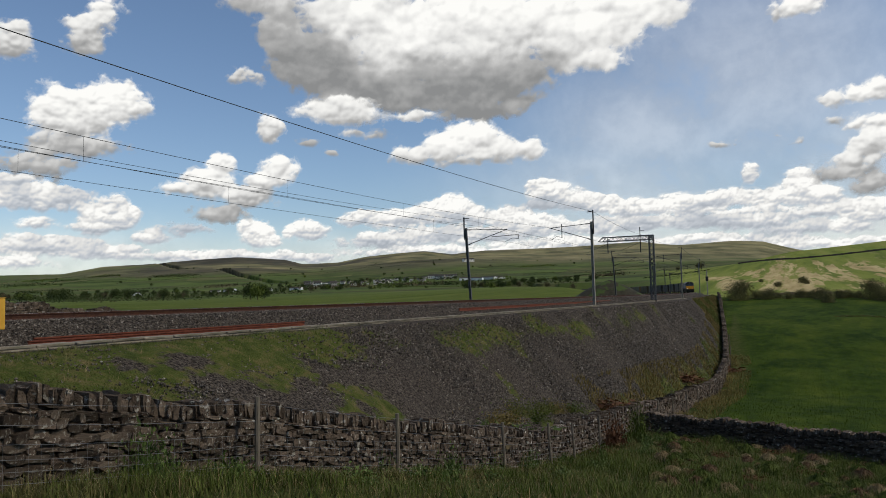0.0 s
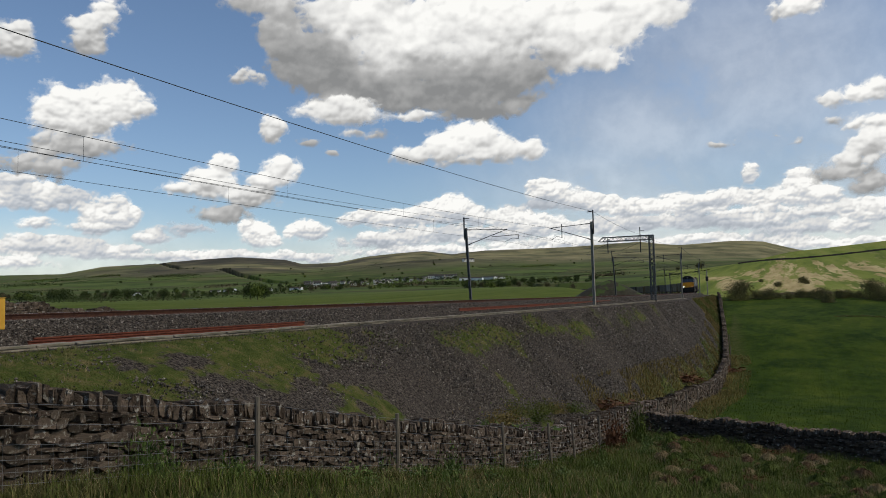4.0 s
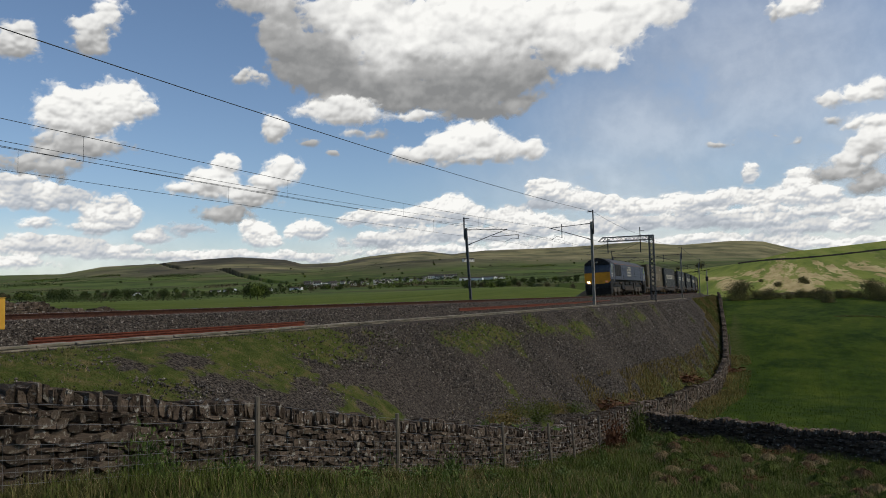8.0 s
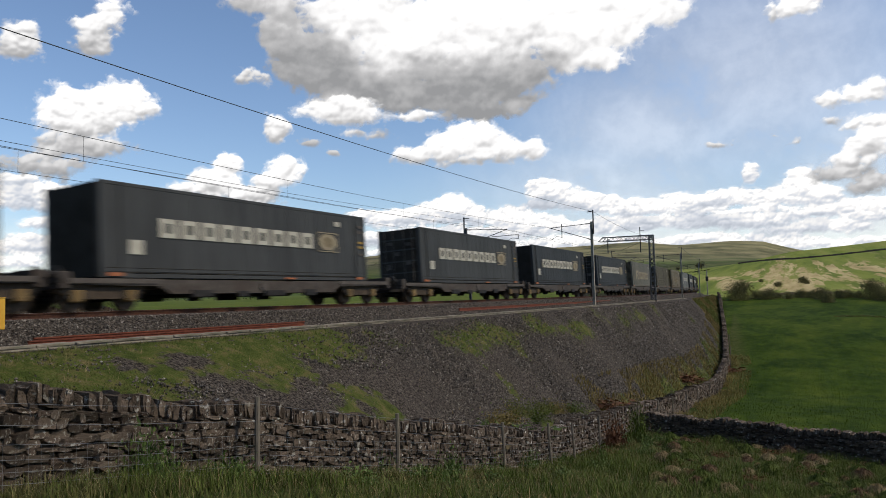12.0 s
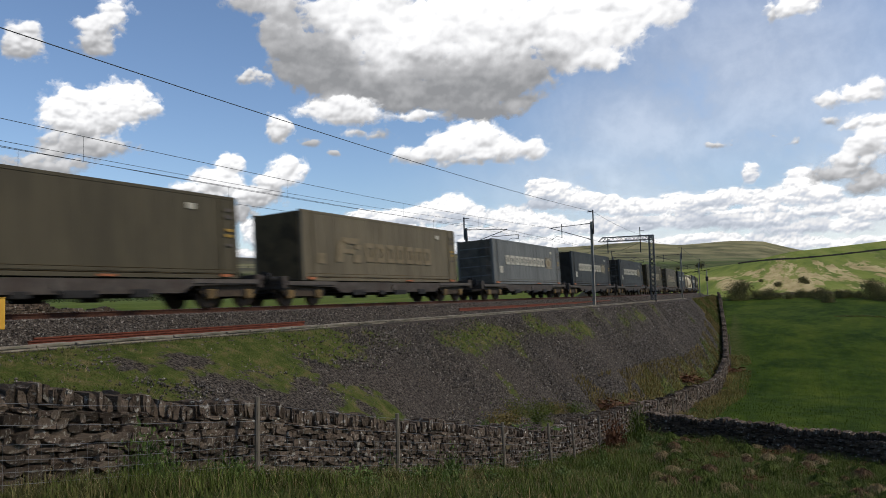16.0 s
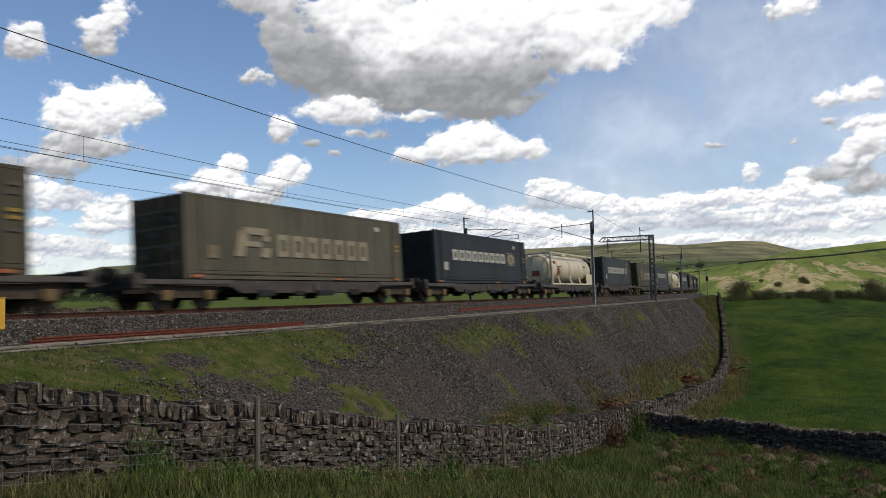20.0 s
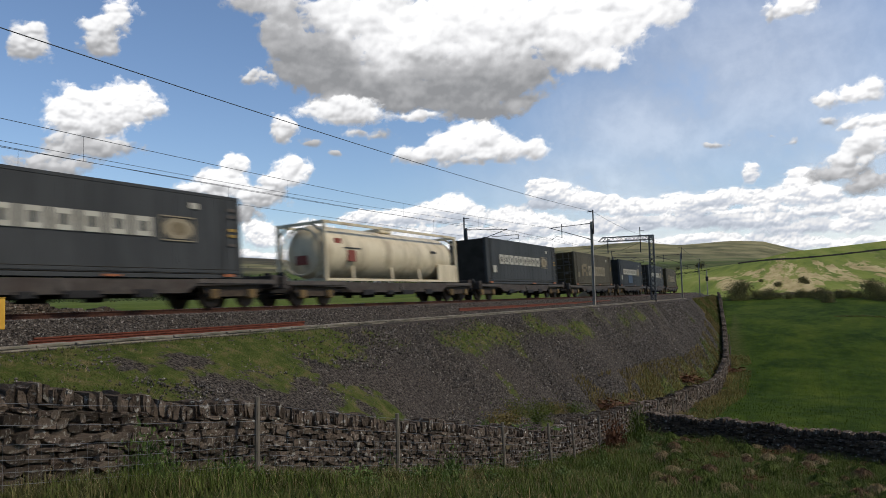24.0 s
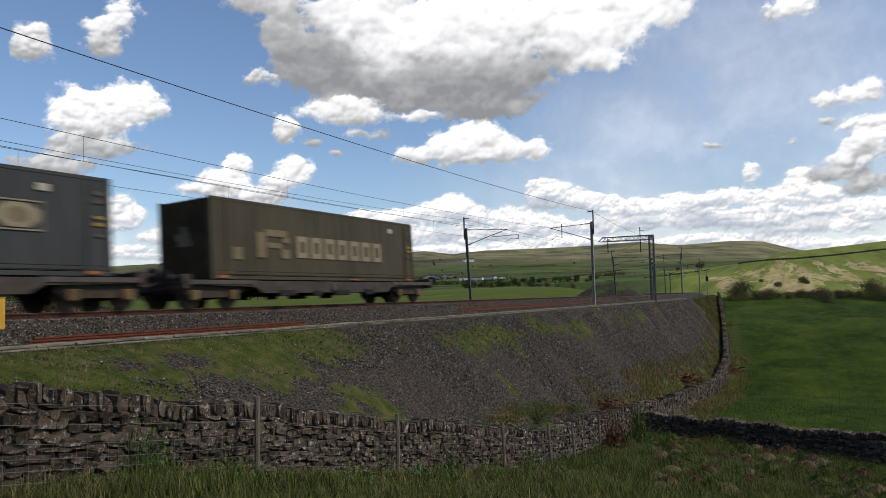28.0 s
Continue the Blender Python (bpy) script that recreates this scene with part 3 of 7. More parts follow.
def main_line(s):
    """Plan place on the wall's middle line beside the railway, its direction, base height, wall height."""
    lat = float(wall_lat(s))
    p = on_line(s, lat)
    a = heading(s)
    h = 1.36 + float(sag(s))
    return np.array((p.x, p.y)), np.array((math.cos(a), math.sin(a))), float(foot(s)) - 0.06, h


def cross_line(u):
    a, b = np.array((9.9, 38.9)), np.array((17.8, 30.2))
    d = (b - a) / np.linalg.norm(b - a)
    p = a + d * u + np.array((0, 0.25)) * math.sin(u * 0.45)
    return p, d, ground_at(*p) - 0.1, 1.06 + 0.018 * u + 0.06 * math.sin(u * 1.3) + 0.05 * math.sin(u * 2.9)


def far_line(u):
    """A tumbled wall on the far side of the railway."""
    s = -47 + u
    p = on_line(s, -11.5 - 0.3 * u)
    a = heading(s)
    return np.array((p.x, p.y)), np.array((math.cos(a), math.sin(a))), -0.75, max(1.75 - 0.078 * u + 0.10 * math.sin(u * 1.1) + 0.06 * math.sin(u * 2.7), 0.3)


def slope_of(line, u):
    return (line(u + 0.4)[2] - line(u)[2]) / 0.4


def courses(line, u0, u1, course, length, face, rng, cope=(0.09, 0.2), cope_h=0.27, thick=0.3):
    """Stones of one face: lists of centres, sizes and turns, with the slope along the wall."""
    out = []
    h = 0.0
    rows = []
    while h < 0.98:
        t = rng.uniform(*course)
        rows.append((h, min(t, 1.06 - h)))
        h += t
    for z0, t in rows:
        u = u0 + rng.uniform(0, 0.2)
        while u < u1:
            w = rng.uniform(*length) * (1.25 if z0 < 0.3 else 1.0)
            p, d, base, high = line(u + w / 2)
            q = line(u + w / 2 + 0.4)
            slope = (q[2] - base) / 0.4
            scale = (high - cope_h) / 1.06
            nrm = np.array((d[1], -d[0])) * face
            batter = 0.05 * (1 - z0)
            c = p + nrm * (thick - 0.11 + batter + rng.uniform(-0.045, 0.04))
            hh = t * scale * rng.uniform(0.78, 1.2)
            out.append((np.array((c[0], c[1], base + (z0 + t / 2) * scale + rng.uniform(-0.035, 0.035))),
                        np.array((w * rng.uniform(1.0, 1.09), 0.28, hh * 1.16)), math.atan2(d[1], d[0]) + rng.uniform(-0.10, 0.10), slope + rng.uniform(-0.09, 0.09)))
            u += w + 0.006
    u = u0
    while u < u1:
        w = rng.uniform(*cope)
        p, d, base, high = line(u + w / 2)
        hh = cope_h * rng.uniform(0.72, 1.18)
        out.append((np.array((p[0], p[1], base + high - cope_h + hh / 2 - 0.02)), np.array((w * 1.05, 0.5 * rng.uniform(0.8, 1.1), hh)),
                    math.atan2(d[1], d[0]) + rng.uniform(-0.25, 0.25), slope_of(line, u) + rng.uniform(-0.5, 0.35)))
        u += w * 0.8
    return out


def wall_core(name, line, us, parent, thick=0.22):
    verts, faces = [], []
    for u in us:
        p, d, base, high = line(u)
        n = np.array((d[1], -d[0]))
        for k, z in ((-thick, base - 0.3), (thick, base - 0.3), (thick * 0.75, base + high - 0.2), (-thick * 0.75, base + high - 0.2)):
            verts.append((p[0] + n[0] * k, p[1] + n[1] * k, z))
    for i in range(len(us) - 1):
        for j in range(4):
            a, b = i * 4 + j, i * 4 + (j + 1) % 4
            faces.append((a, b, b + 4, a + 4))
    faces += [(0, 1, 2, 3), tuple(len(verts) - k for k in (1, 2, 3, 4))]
    return sheet(name, verts, faces, M["core_shade"], parent)


def joined(name, stones, rng, material, parent):
    vs, fs, base = [], [], 0
    for c, z, a, slope in stones:
        v, f = STONES[rng.randint(len(STONES))]
        w = v * z
        w = np.stack([w[:, 0], w[:, 1], w[:, 2] + w[:, 0] * slope], 1)
        ca, sa = math.cos(a), math.sin(a)
        vs.append(np.stack([w[:, 0] * ca - w[:, 1] * sa, w[:, 0] * sa + w[:, 1] * ca, w[:, 2]], 1) + c)
        fs.append(f + base)
        base += len(v)
    me = mesh_of(name, np.concatenate(vs), np.concatenate(fs))
    me.materials.append(material)
    ob = new(name, me)
    ob.parent = parent
    return tagged(ob, kind="stuff")


def piece_stones(stones, parent, rng, name="stone"):
    meshes = []
    for v, f in STONES:
        me = mesh_of("stone", v, f)
        me.materials.append(M["stone"])
        meshes.append(me)
    for c, z, a, slope in stones:
        ob = new(name, meshes[rng.randint(len(meshes))])
        ob.parent = parent
        ob.matrix_world = Matrix.Translation(Vector(c)) @ Euler((rng.uniform(-0.05, 0.05), -math.atan(slope), a), "XYZ").to_matrix().to_4x4() @ Matrix.Diagonal((*z, 1))


def build_walls():
    rng = np.random.RandomState(11)
    w = thing("dry_stone_wall", "long dark gritstone dry stone wall at the foot of the bank", "stone wall")
    w["kind"] = "structure"
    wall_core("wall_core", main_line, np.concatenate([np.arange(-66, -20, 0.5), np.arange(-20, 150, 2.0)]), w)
    near = courses(main_line, -65.0, -22.5, (0.05, 0.13), (0.08, 0.36), 1, rng, (0.06, 0.15), 0.28)
    pick = [q for q in near if line_coords([q[0][0]], [q[0][1]])[0][0] > -56.5 and line_coords([q[0][0]], [q[0][1]])[0][0] < -50.3]
    keys = {id(q) for q in pick[:300]}
    joined("stones", [q for q in near if id(q) not in keys], rng, M["stone_far"], w)
    far = courses(main_line, -22.5, 60, (0.10, 0.2), (0.2, 0.6), 1, rng, (0.14, 0.3), 0.3)
    far += courses(main_line, -22.5, 60, (0.13, 0.22), (0.3, 0.7), -1, rng, (0.5, 0.6), 0.3)
    far += courses(main_line, 60, 148, (0.16, 0.26), (0.4, 0.9), 1, rng, (0.2, 0.45), 0.32)
    joined("distant_stones", far, rng, M["stone_far"], w)
    c = thing("dry_stone_wall", "low dark dry stone wall crossing between rough pasture and field", "stone wall")
    c["kind"] = "structure"
    wall_core("wall_core", cross_line, np.arange(-0.3, 26, 1.0), c, 0.2)
    joined("stones", courses(cross_line, 0, 26, (0.06, 0.13), (0.1, 0.36), 1, rng, (0.08, 0.18), 0.26), rng, M["stone_far"], c)
    f = thing("dry_stone_wall", "tumbled dry stone wall beyond the railway", "stone wall")
    f["kind"] = "structure"
    wall_core("wall_core", far_line, np.arange(-8, 22, 1.0), f, 0.3)
    joined("stones", courses(far_line, -8, 22, (0.06, 0.13), (0.12, 0.4), 1, rng, (0.1, 0.24), 0.22), rng, M["stone_far"], f)
    return w, pick[:300], rng


WALL, NEAR_STONES, WALL_RNG = build_walls()


# ---- post-and-wire fence before the wall ----
def build_fence():
    rng = np.random.RandomState(5)
    fence = thing("wire_fence", "old timber posts with sagging stock wire along the wall", "fence")
    spots = [-56.6, -51.3, -46.8, -40.9, -36.9, -34.3, -31.0, -27.5, -23, -18, -13, -7.5, -1.5, 5, 12, 20, 29, 39, 50]
    tops = []
    for k, s in enumerate(spots):
        lat = float(wall_lat(s)) + 0.78 - (0.2 if s > -30 else 0)
        p = on_line(s, lat)
        g = ground_at(p.x, p.y)
        lean = Vector((rng.uniform(-0.05, 0.02), rng.uniform(-0.03, 0.03), 0))
        if k in (4, 5):
            lean.x -= 0.07
        high = 1.42 + rng.uniform(-0.05, 0.05)
        top = Vector((p.x, p.y, g + high)) + lean
        bm = bmesh.new()
        rod(bm, (p.x, p.y, g - 0.3), top, 0.052 if s < -50 else 0.045, 7, 0.046)
        part("post", bm, M["fence_wood"], fence)
        tops.append((Vector((p.x, p.y, g)), top))
    for h in (0.12, 0.27, 0.43, 0.6, 0.78, 1.0, 1.3):
        for (a0, a1), (b0, b1) in zip(tops[:9], tops[1:10]):
            bm = bmesh.new()
            pts = []
            for i in range(7):
                t = i / 6
                base, top = a0.lerp(b0, t), a1.lerp(b1, t)
                q = base + (top - base) * (h / 1.42)
                q.z -= 0.06 * math.sin(t * math.pi) * (0.6 + 0.4 * math.sin(h * 9 + a0.y))
                pts.append(q)
            across = (pts[-1] - pts[0]).cross(Vector((0, 0, 1))).normalized() * 0.0032
            rise = Vector((0, 0, 0.0032))
            rings = [[bm.verts.new(q + k) for k in (across, rise, -across, -rise)] for q in pts]
            for u, v in zip(rings, rings[1:]):
                for k in range(4):
                    bm.faces.new((u[k], u[(k + 1) % 4], v[(k + 1) % 4], v[k]))
            part("fence_wire", bm, M["fence_wire"], fence)
    bm = bmesh.new()
    for (a0, a1), (b0, b1) in zip(tops[:4], tops[1:5]):
        n = int((b0 - a0).length / 0.16)
        for i in range(1, n):
            t = i / n
            base, top = a0.lerp(b0, t), a1.lerp(b1, t)
            d = top - base
            drop = Vector((0, 0, -0.05 * math.sin(t * math.pi)))
            rod(bm, base + d * 0.085 + drop, base + d * 0.55 + drop, 0.0022, 3, cap=False)
    part("netting", bm, M["fence_wire"], fence, "square stock netting")
    return fence


build_fence()

# ---- ballast and broken stone, trough, spare rails ----
M["chip"] = surface("ballast_chips", (0.029, 0.024, 0.019), (0.142, 0.119, 0.097), 8, 0.9, 0, 0.2, island=0.55)
M["chip_pale"] = surface("pale_ballast_chips", (0.10, 0.087, 0.072), (0.25, 0.222, 0.19), 8, 0.9, 0, 0.2, island=0.5)


def line_points(s, lat, lift=0.0):
    a = np.interp(s, LINE_S, LINE_A)
    return np.stack([np.interp(s, LINE_S, LINE_X) + np.sin(a) * lat, np.interp(s, LINE_S, LINE_Y) - np.cos(a) * lat, bank(s, lat) + lift], 1)


def build_ballast():
    rng = np.random.RandomState(21)
    n = 17000
    s = -57 + 75 * rng.rand(n) ** 1.7
    lat = rng.uniform(0.55, 2.35, n)
    sz = rng.uniform(0.035, 0.085, n)[:, None] * rng.uniform(0.7, 1.35, (n, 3)) * (1 + 0.35 * (s[:, None] > -35))
    strew("ballast", CHIPS, line_points(s, lat, 0.008), sz, rng.uniform(0, 6.3, n), M["chip"], rng, "loose crushed granite track ballast", "ballast")
    n = 3000
    s = -57 + 70 * rng.rand(n) ** 1.7
    lat = rng.uniform(0.55, 2.3, n)
    sz = rng.uniform(0.04, 0.08, n)[:, None] * rng.uniform(0.7, 1.3, (n, 3))
    strew("ballast", CHIPS, line_points(s, lat, 0.012), sz, rng.uniform(0, 6.3, n), M["chip_pale"], rng, "paler crushed granite stones in the ballast", "ballast")
    for count, lo, hi, mat, label in ((52000, 0.035, 0.10, "chip", "dark broken stone on the bank's slope"), (17000, 0.03, 0.085, "chip_pale", "pale broken stone on the bank's slope")):
        s = -53 + 105 * rng.rand(count) ** 1.25
        lat = rng.uniform(4.0, 9.9, count)
        keep = (rng.rand(count) > grass_cover(s, lat) * 0.93) & (lat < wall_lat(s) - 0.3)
        s, lat = s[keep], lat[keep]
        k = len(s)
        sz = rng.uniform(lo, hi, k)[:, None] * rng.uniform(0.6, 1.3, (k, 3)) * np.clip(1 + (s[:, None] + 45) / 90, 0.8, 1.8)
        strew("broken_stone", CHIPS, line_points(s, lat, 0.03), sz, rng.uniform(0, 6.3, k), M[mat], rng, label, "stones")


build_ballast()


def build_trough():
    t = thing("cable_trough", "concrete cable trough with loose lids along the track", "cable trough")
    section = ((-0.20, -0.25), (0.20, -0.25), (0.20, 0.0), (-0.20, 0.0))
    swept("trough_body", section, np.concatenate([np.arange(-62, 60, 2.0)]), 3.05, -0.78, M["concrete"], t)
    rng = np.random.RandomState(8)
    bm = bmesh.new()
    box(bm, -0.485, 0.485, -0.23, 0.23, 0.0, 0.06, 0.008)
    first = part("trough_lid", bm, M["concrete"], t)
    for k in range(112):
        s = -58 + k * 1.0
        ob = first if k == 0 else new("trough_lid", first.data)
        ob.parent = t
        ob.matrix_world = Matrix.Translation(on_line(s, 3.05 + rng.uniform(-0.03, 0.03), -0.775 + rng.uniform(0, 0.015))) @ pose(0, 0, 0, rng.uniform(-1.5, 1.5), rng.uniform(-0.8, 0.8), math.degrees(heading(s)) + rng.uniform(-1.8, 1.8))
    return t


build_trough()


def spare_rail(s0, s1, lat0, lat1, z, label):
    rail = thing("spare_rail", label, "rail", "spare rails in the cess")
    ss = np.linspace(s0, s1, 12)
    verts, faces, n = [], [], len(RAIL_SECTION)
    for k, s in enumerate(ss):
        lat = lat0 + (lat1 - lat0) * k / 11
        for a, b in RAIL_SECTION:
            verts.append(on_line(s, lat + a, z + 0.159 + b))
    for i in range(11):
        for j in range(n):
            m = (j + 1) % n
            faces.append((i * n + j, i * n + m, (i + 1) * n + m, (i + 1) * n + j))
    faces += [tuple(range(n))[::-1], tuple(range(11 * n, 12 * n))]
    sheet("rail_bar", verts, faces, M["rail_spare"], rail)


spare_rail(-50.3, -40.2, 2.62, 2.42, -0.79, "orange-rusted spare rail lying beside the ballast")
spare_rail(-50.0, -39.6, 2.36, 2.30, -0.73, "orange-rusted spare rail lying against the ballast")
spare_rail(-26.0, 8.0, 1.95, 1.8, -0.56, "long orange-rusted spare rail on the ballast foot")


def build_cabinet():
    p = on_line(-51.28, 2.75)
    ob = thing("lineside_box", "yellow plastic lineside box on a short post", "equipment box", m=pose(p.x, p.y, p.z - 0.68, 0, 0, math.degrees(heading(-51))))
    bm = bmesh.new()
    box(bm, -0.18, 0.18, -0.30, 0.30, 0.36, 1.07, 0.02)
    part("box_body", bm, M["yellow"], ob)
    bm = bmesh.new()
    box(bm, -0.19, 0.19, -0.31, 0.31, 1.07, 1.09, 0.01)
    part("box_lid", bm, M["yellow"], ob)
    bm = bmesh.new()
    for y in (-0.2, 0.2):
        box(bm, -0.05, 0.05, y - 0.05, y + 0.05, -0.1, 0.36)
    part("stand", bm, M["galv"], ob)


build_cabinet()

# ---- overhead line: masts, portal, wires ----
def frame_at(s, lat, z=0.0):
    """Pose with x along the line away from the camera, y to the far side."""
    p = on_line(s, lat, z)
    return pose(p.x, p.y, p.z, 0, 0, math.degrees(heading(s)))


def insulator(bm, p, q, r=0.055):
    p, q = Vector(p), Vector(q)
    for i in range(5):
        a = p.lerp(q, (i + 0.15) / 5)
        b = p.lerp(q, (i + 0.85) / 5)
        rod(bm, a, b, r, 8, r * 0.55)
    rod(bm, p, q, r * 0.4, 6)


def mast(s, lat, label, side, reach, lean=0.0, detail=True, top=6.2, base=-0.75, thick=0.2, material="galv", rod_top=0.95):
    """An H-section mast; side +1: its arm reaches to the far side (+y), -1: to the camera's side."""
    ob = thing("catenary_mast", label, "catenary mast", "line masts", frame_at(s, lat))
    a = thick / 2
    lean_at = lambda z: lean * (z - base) / 7.0
    bm = bmesh.new()
    for x0, x1, y0, y1 in ((-a, a, -a, -a + 0.022), (-a, a, a - 0.022, a), (-0.012, 0.012, -a + 0.022, a - 0.022)):
        v = [bm.verts.new((x, y + lean_at(z), z)) for z in (base, top) for x, y in ((x0, y0), (x1, y0), (x1, y1), (x0, y1))]
        for f in ((3, 2, 1, 0), (4, 5, 6, 7), (0, 1, 5, 4), (1, 2, 6, 5), (2, 3, 7, 6), (3, 0, 4, 7)):
            bm.faces.new([v[i] for i in f])
    part("mast_column", bm, M[material], ob)
    bm = bmesh.new()
    box(bm, -0.3, 0.3, -0.3, 0.3, base - 0.35, base + 0.06, 0.02)
    part("foundation", bm, M["concrete"], ob)
    bm = bmesh.new()
    out = -side
    bar(bm, (0, out * (a + 0.05) + lean_at(top), top - 0.9), (0, out * (a + 0.05) + lean_at(top), top + rod_top), 0.09, 0.09)
    bar(bm, (0, out * (a + 0.05) + lean_at(top), top + rod_top - 0.1), (0.0, out * (a - 0.45) + lean_at(top), top + rod_top - 0.14), 0.08, 0.06)
    part("earth_wire_bracket", bm, M["dark_steel"], ob)
    if detail:
        bm = bmesh.new()
        box(bm, -0.1, 0.1, out * a + lean_at(5) - 0.09, out * a + lean_at(5) + 0.09, top - 1.05, top - 0.62, 0.02)
        part("switch_box", bm, M["dark_steel"], ob)
    r = reach * side
    y0 = side * a + lean_at(5.6)
    bm = bmesh.new()
    rod(bm, (0, y0 + side * 0.45, 6.02), (0, r + side * 0.12, 5.86), 0.027, 6)
    part("top_tube", bm, M["dark_steel"], ob)
    bm = bmesh.new()
    rod(bm, (0, side * a + lean_at(4.8) + side * 0.42, 4.86), (0, r, 5.84), 0.03, 6)
    part("strut_tube", bm, M["dark_steel"], ob)
    bm = bmesh.new()
    insulator(bm, (0, y0, 6.04), (0, y0 + side * 0.48, 6.02))
    part("insulator", bm, M["insulator"], ob)
    bm = bmesh.new()
    insulator(bm, (0, side * a + lean_at(4.7), 4.70), (0, side * a + lean_at(4.8) + side * 0.45, 4.87))
    part("insulator", bm, M["insulator"], ob)
    bm = bmesh.new()
    d = r - side * 0.95 if side > 0 else r - side * 1.3
    k = r + side * 1.1
    if side > 0:
        rod(bm, (0, d, 6.15), (0, d, 4.98), 0.035, 6)
        rod(bm, (0, d, 5.02), (0, (d + r) / 2, 5.13), 0.018, 5)
        rod(bm, (0, (d + r) / 2, 5.13), (0, r, 4.82), 0.018, 5)
    else:
        rod(bm, (0, d, 5.3), (0, k, 5.36), 0.025, 6)
        rod(bm, (0, k, 5.36), (0, k, 4.98), 0.03, 6)
        rod(bm, (0, k, 5.02), (0, (k + r) / 2, 5.1), 0.018, 5)
        rod(bm, (0, (k + r) / 2, 5.1), (0, r + 0.1, 4.82), 0.018, 5)
    part("registration_arm", bm, M["dark_steel"], ob)
    return ob


mast(-1.9, 2.8, "grey galvanised steel catenary mast with arm over the near track", 1, 3.5)
mast(-3.4, -7.6, "dark leaning steel catenary mast with arm over the far track", -1, 3.4, lean=0.36, thick=0.19, material="lattice")
mast(56.0, 2.75, "slim steel catenary mast with a long arm", 1, 3.5, detail=False)
mast(57.5, -7.6, "dark slim steel catenary mast beyond the tracks", -1, 3.4, lean=0.3, detail=False, material="lattice")
mast(100.0, 2.5, "distant slim steel catenary mast", 1, 3.2, detail=False)
for _s in (108, 142, 176, 214):
    mast(_s, -7.6, "distant dark steel catenary mast", -1, 3.4, detail=False, material="lattice")
mast(152.0, 2.9, "distant slim steel catenary mast", 1, 3.2, detail=False)


def lattice_bar(bm, p, q, size, step, chord=0.05, lace=0.025, up=(0, 0, 1)):
    """Four chords with zigzag lacing between p and q."""
    p, q, up = Vector(p), Vector(q), Vector(up)
    d = (q - p).normalized()
    u = d.cross(up).normalized() * size / 2
    w = u.cross(d).normalized() * size / 2
    corners = (u + w, u - w, -u - w, -u + w)
    for c in corners:
        bar(bm, p + c, q + c, chord, chord)
    n = max(2, round((q - p).length / step))
    for i in range(n):
        a, b = p.lerp(q, i / n), p.lerp(q, (i + 1) / n)
        for j in range(4):
            c0, c1 = corners[j], corners[(j + 1) % 4]
            if i % 2:
                c0, c1 = c1, c0
            bar(bm, a + c0, b + c1, lace, lace)


def build_portal():
    ob = thing("catenary_portal", "grey steel lattice cantilever portal spanning the tracks", "catenary portal", m=frame_at(25.2, 3.0))
    bm = bmesh.new()
    lattice_bar(bm, (0, 0, -0.75), (0, 0, 6.9), 0.5, 0.5, 0.10, 0.075, (1, 0, 0))
    part("lattice_leg", bm, M["lattice"], ob)
    bm = bmesh.new()
    lattice_bar(bm, (0, -0.2, 6.62), (0, 5.6, 6.62), 0.5, 0.5, 0.09, 0.07)
    for y in (-0.25, 0.25):
        bar(bm, (y, 5.6, 6.87), (y, 6.15, 6.4), 0.06, 0.06)
        bar(bm, (y, 5.6, 6.37), (y, 6.15, 6.4), 0.06, 0.06)
    part("lattice_boom", bm, M["lattice"], ob)
    bm = bmesh.new()
    bar(bm, (0, 0.25, 6.0), (0, 1.1, 6.45), 0.08, 0.08)
    part("knee_brace", bm, M["lattice"], ob)
    bm = bmesh.new()
    bar(bm, (0, 1.25, 6.3), (0, 1.25, 7.9), 0.09, 0.09)
    bar(bm, (0, 1.25, 7.45), (0, 0.8, 7.43), 0.08, 0.06)
    part("earth_wire_bracket", bm, M["dark_steel"], ob)
    for y in (1.25, 5.05):
        bm = bmesh.new()
        rod(bm, (0, y, 6.7), (0, y, 4.95), 0.055, 6)
        part("drop_arm", bm, M["dark_steel"], ob)
        bm = bmesh.new()
        insulator(bm, (0, y, 6.35), (0, y, 5.8), 0.08)
        part("insulator", bm, M["insulator"], ob)
        bm = bmesh.new()
        rod(bm, (0, y, 5.0), (0, y + 2.6, 4.95), 0.02, 5)
        rod(bm, (0, y, 6.1), (0, y + 2.4, 5.2), 0.02, 5)
        part("registration_arm", bm, M["dark_steel"], ob)
    bm = bmesh.new()
    box(bm, -0.45, 0.45, -0.45, 0.45, -1.1, -0.66, 0.03)
    part("foundation", bm, M["concrete"], ob)


build_portal()

SUPPORTS = (-120, -62, -1.9, 25.2, 56, 100, 152, 214)


def wire(name, label, lat, height, sags, radius, group, stops=SUPPORTS):
    bm = bmesh.new()
    for a, b, sag_m in zip(stops, stops[1:], sags):
        n = 14
        pts = []
        for i in range(n + 1):
            t = i / n
            s = a + (b - a) * t
            la = lat(a) * (1 - t) + lat(b) * t
            q0, q1 = on_line(a, lat(a)), on_line(b, lat(b))
            q = q0.lerp(q1, t)
            q.z += height - 4 * sag_m * t * (1 - t)
            pts.append(q)
        for u, v in zip(pts, pts[1:]):
            rod(bm, u, v, radius, 5, cap=False)
    return tagged(part(name, bm, M["wire"]), label, "overhead wire", group)


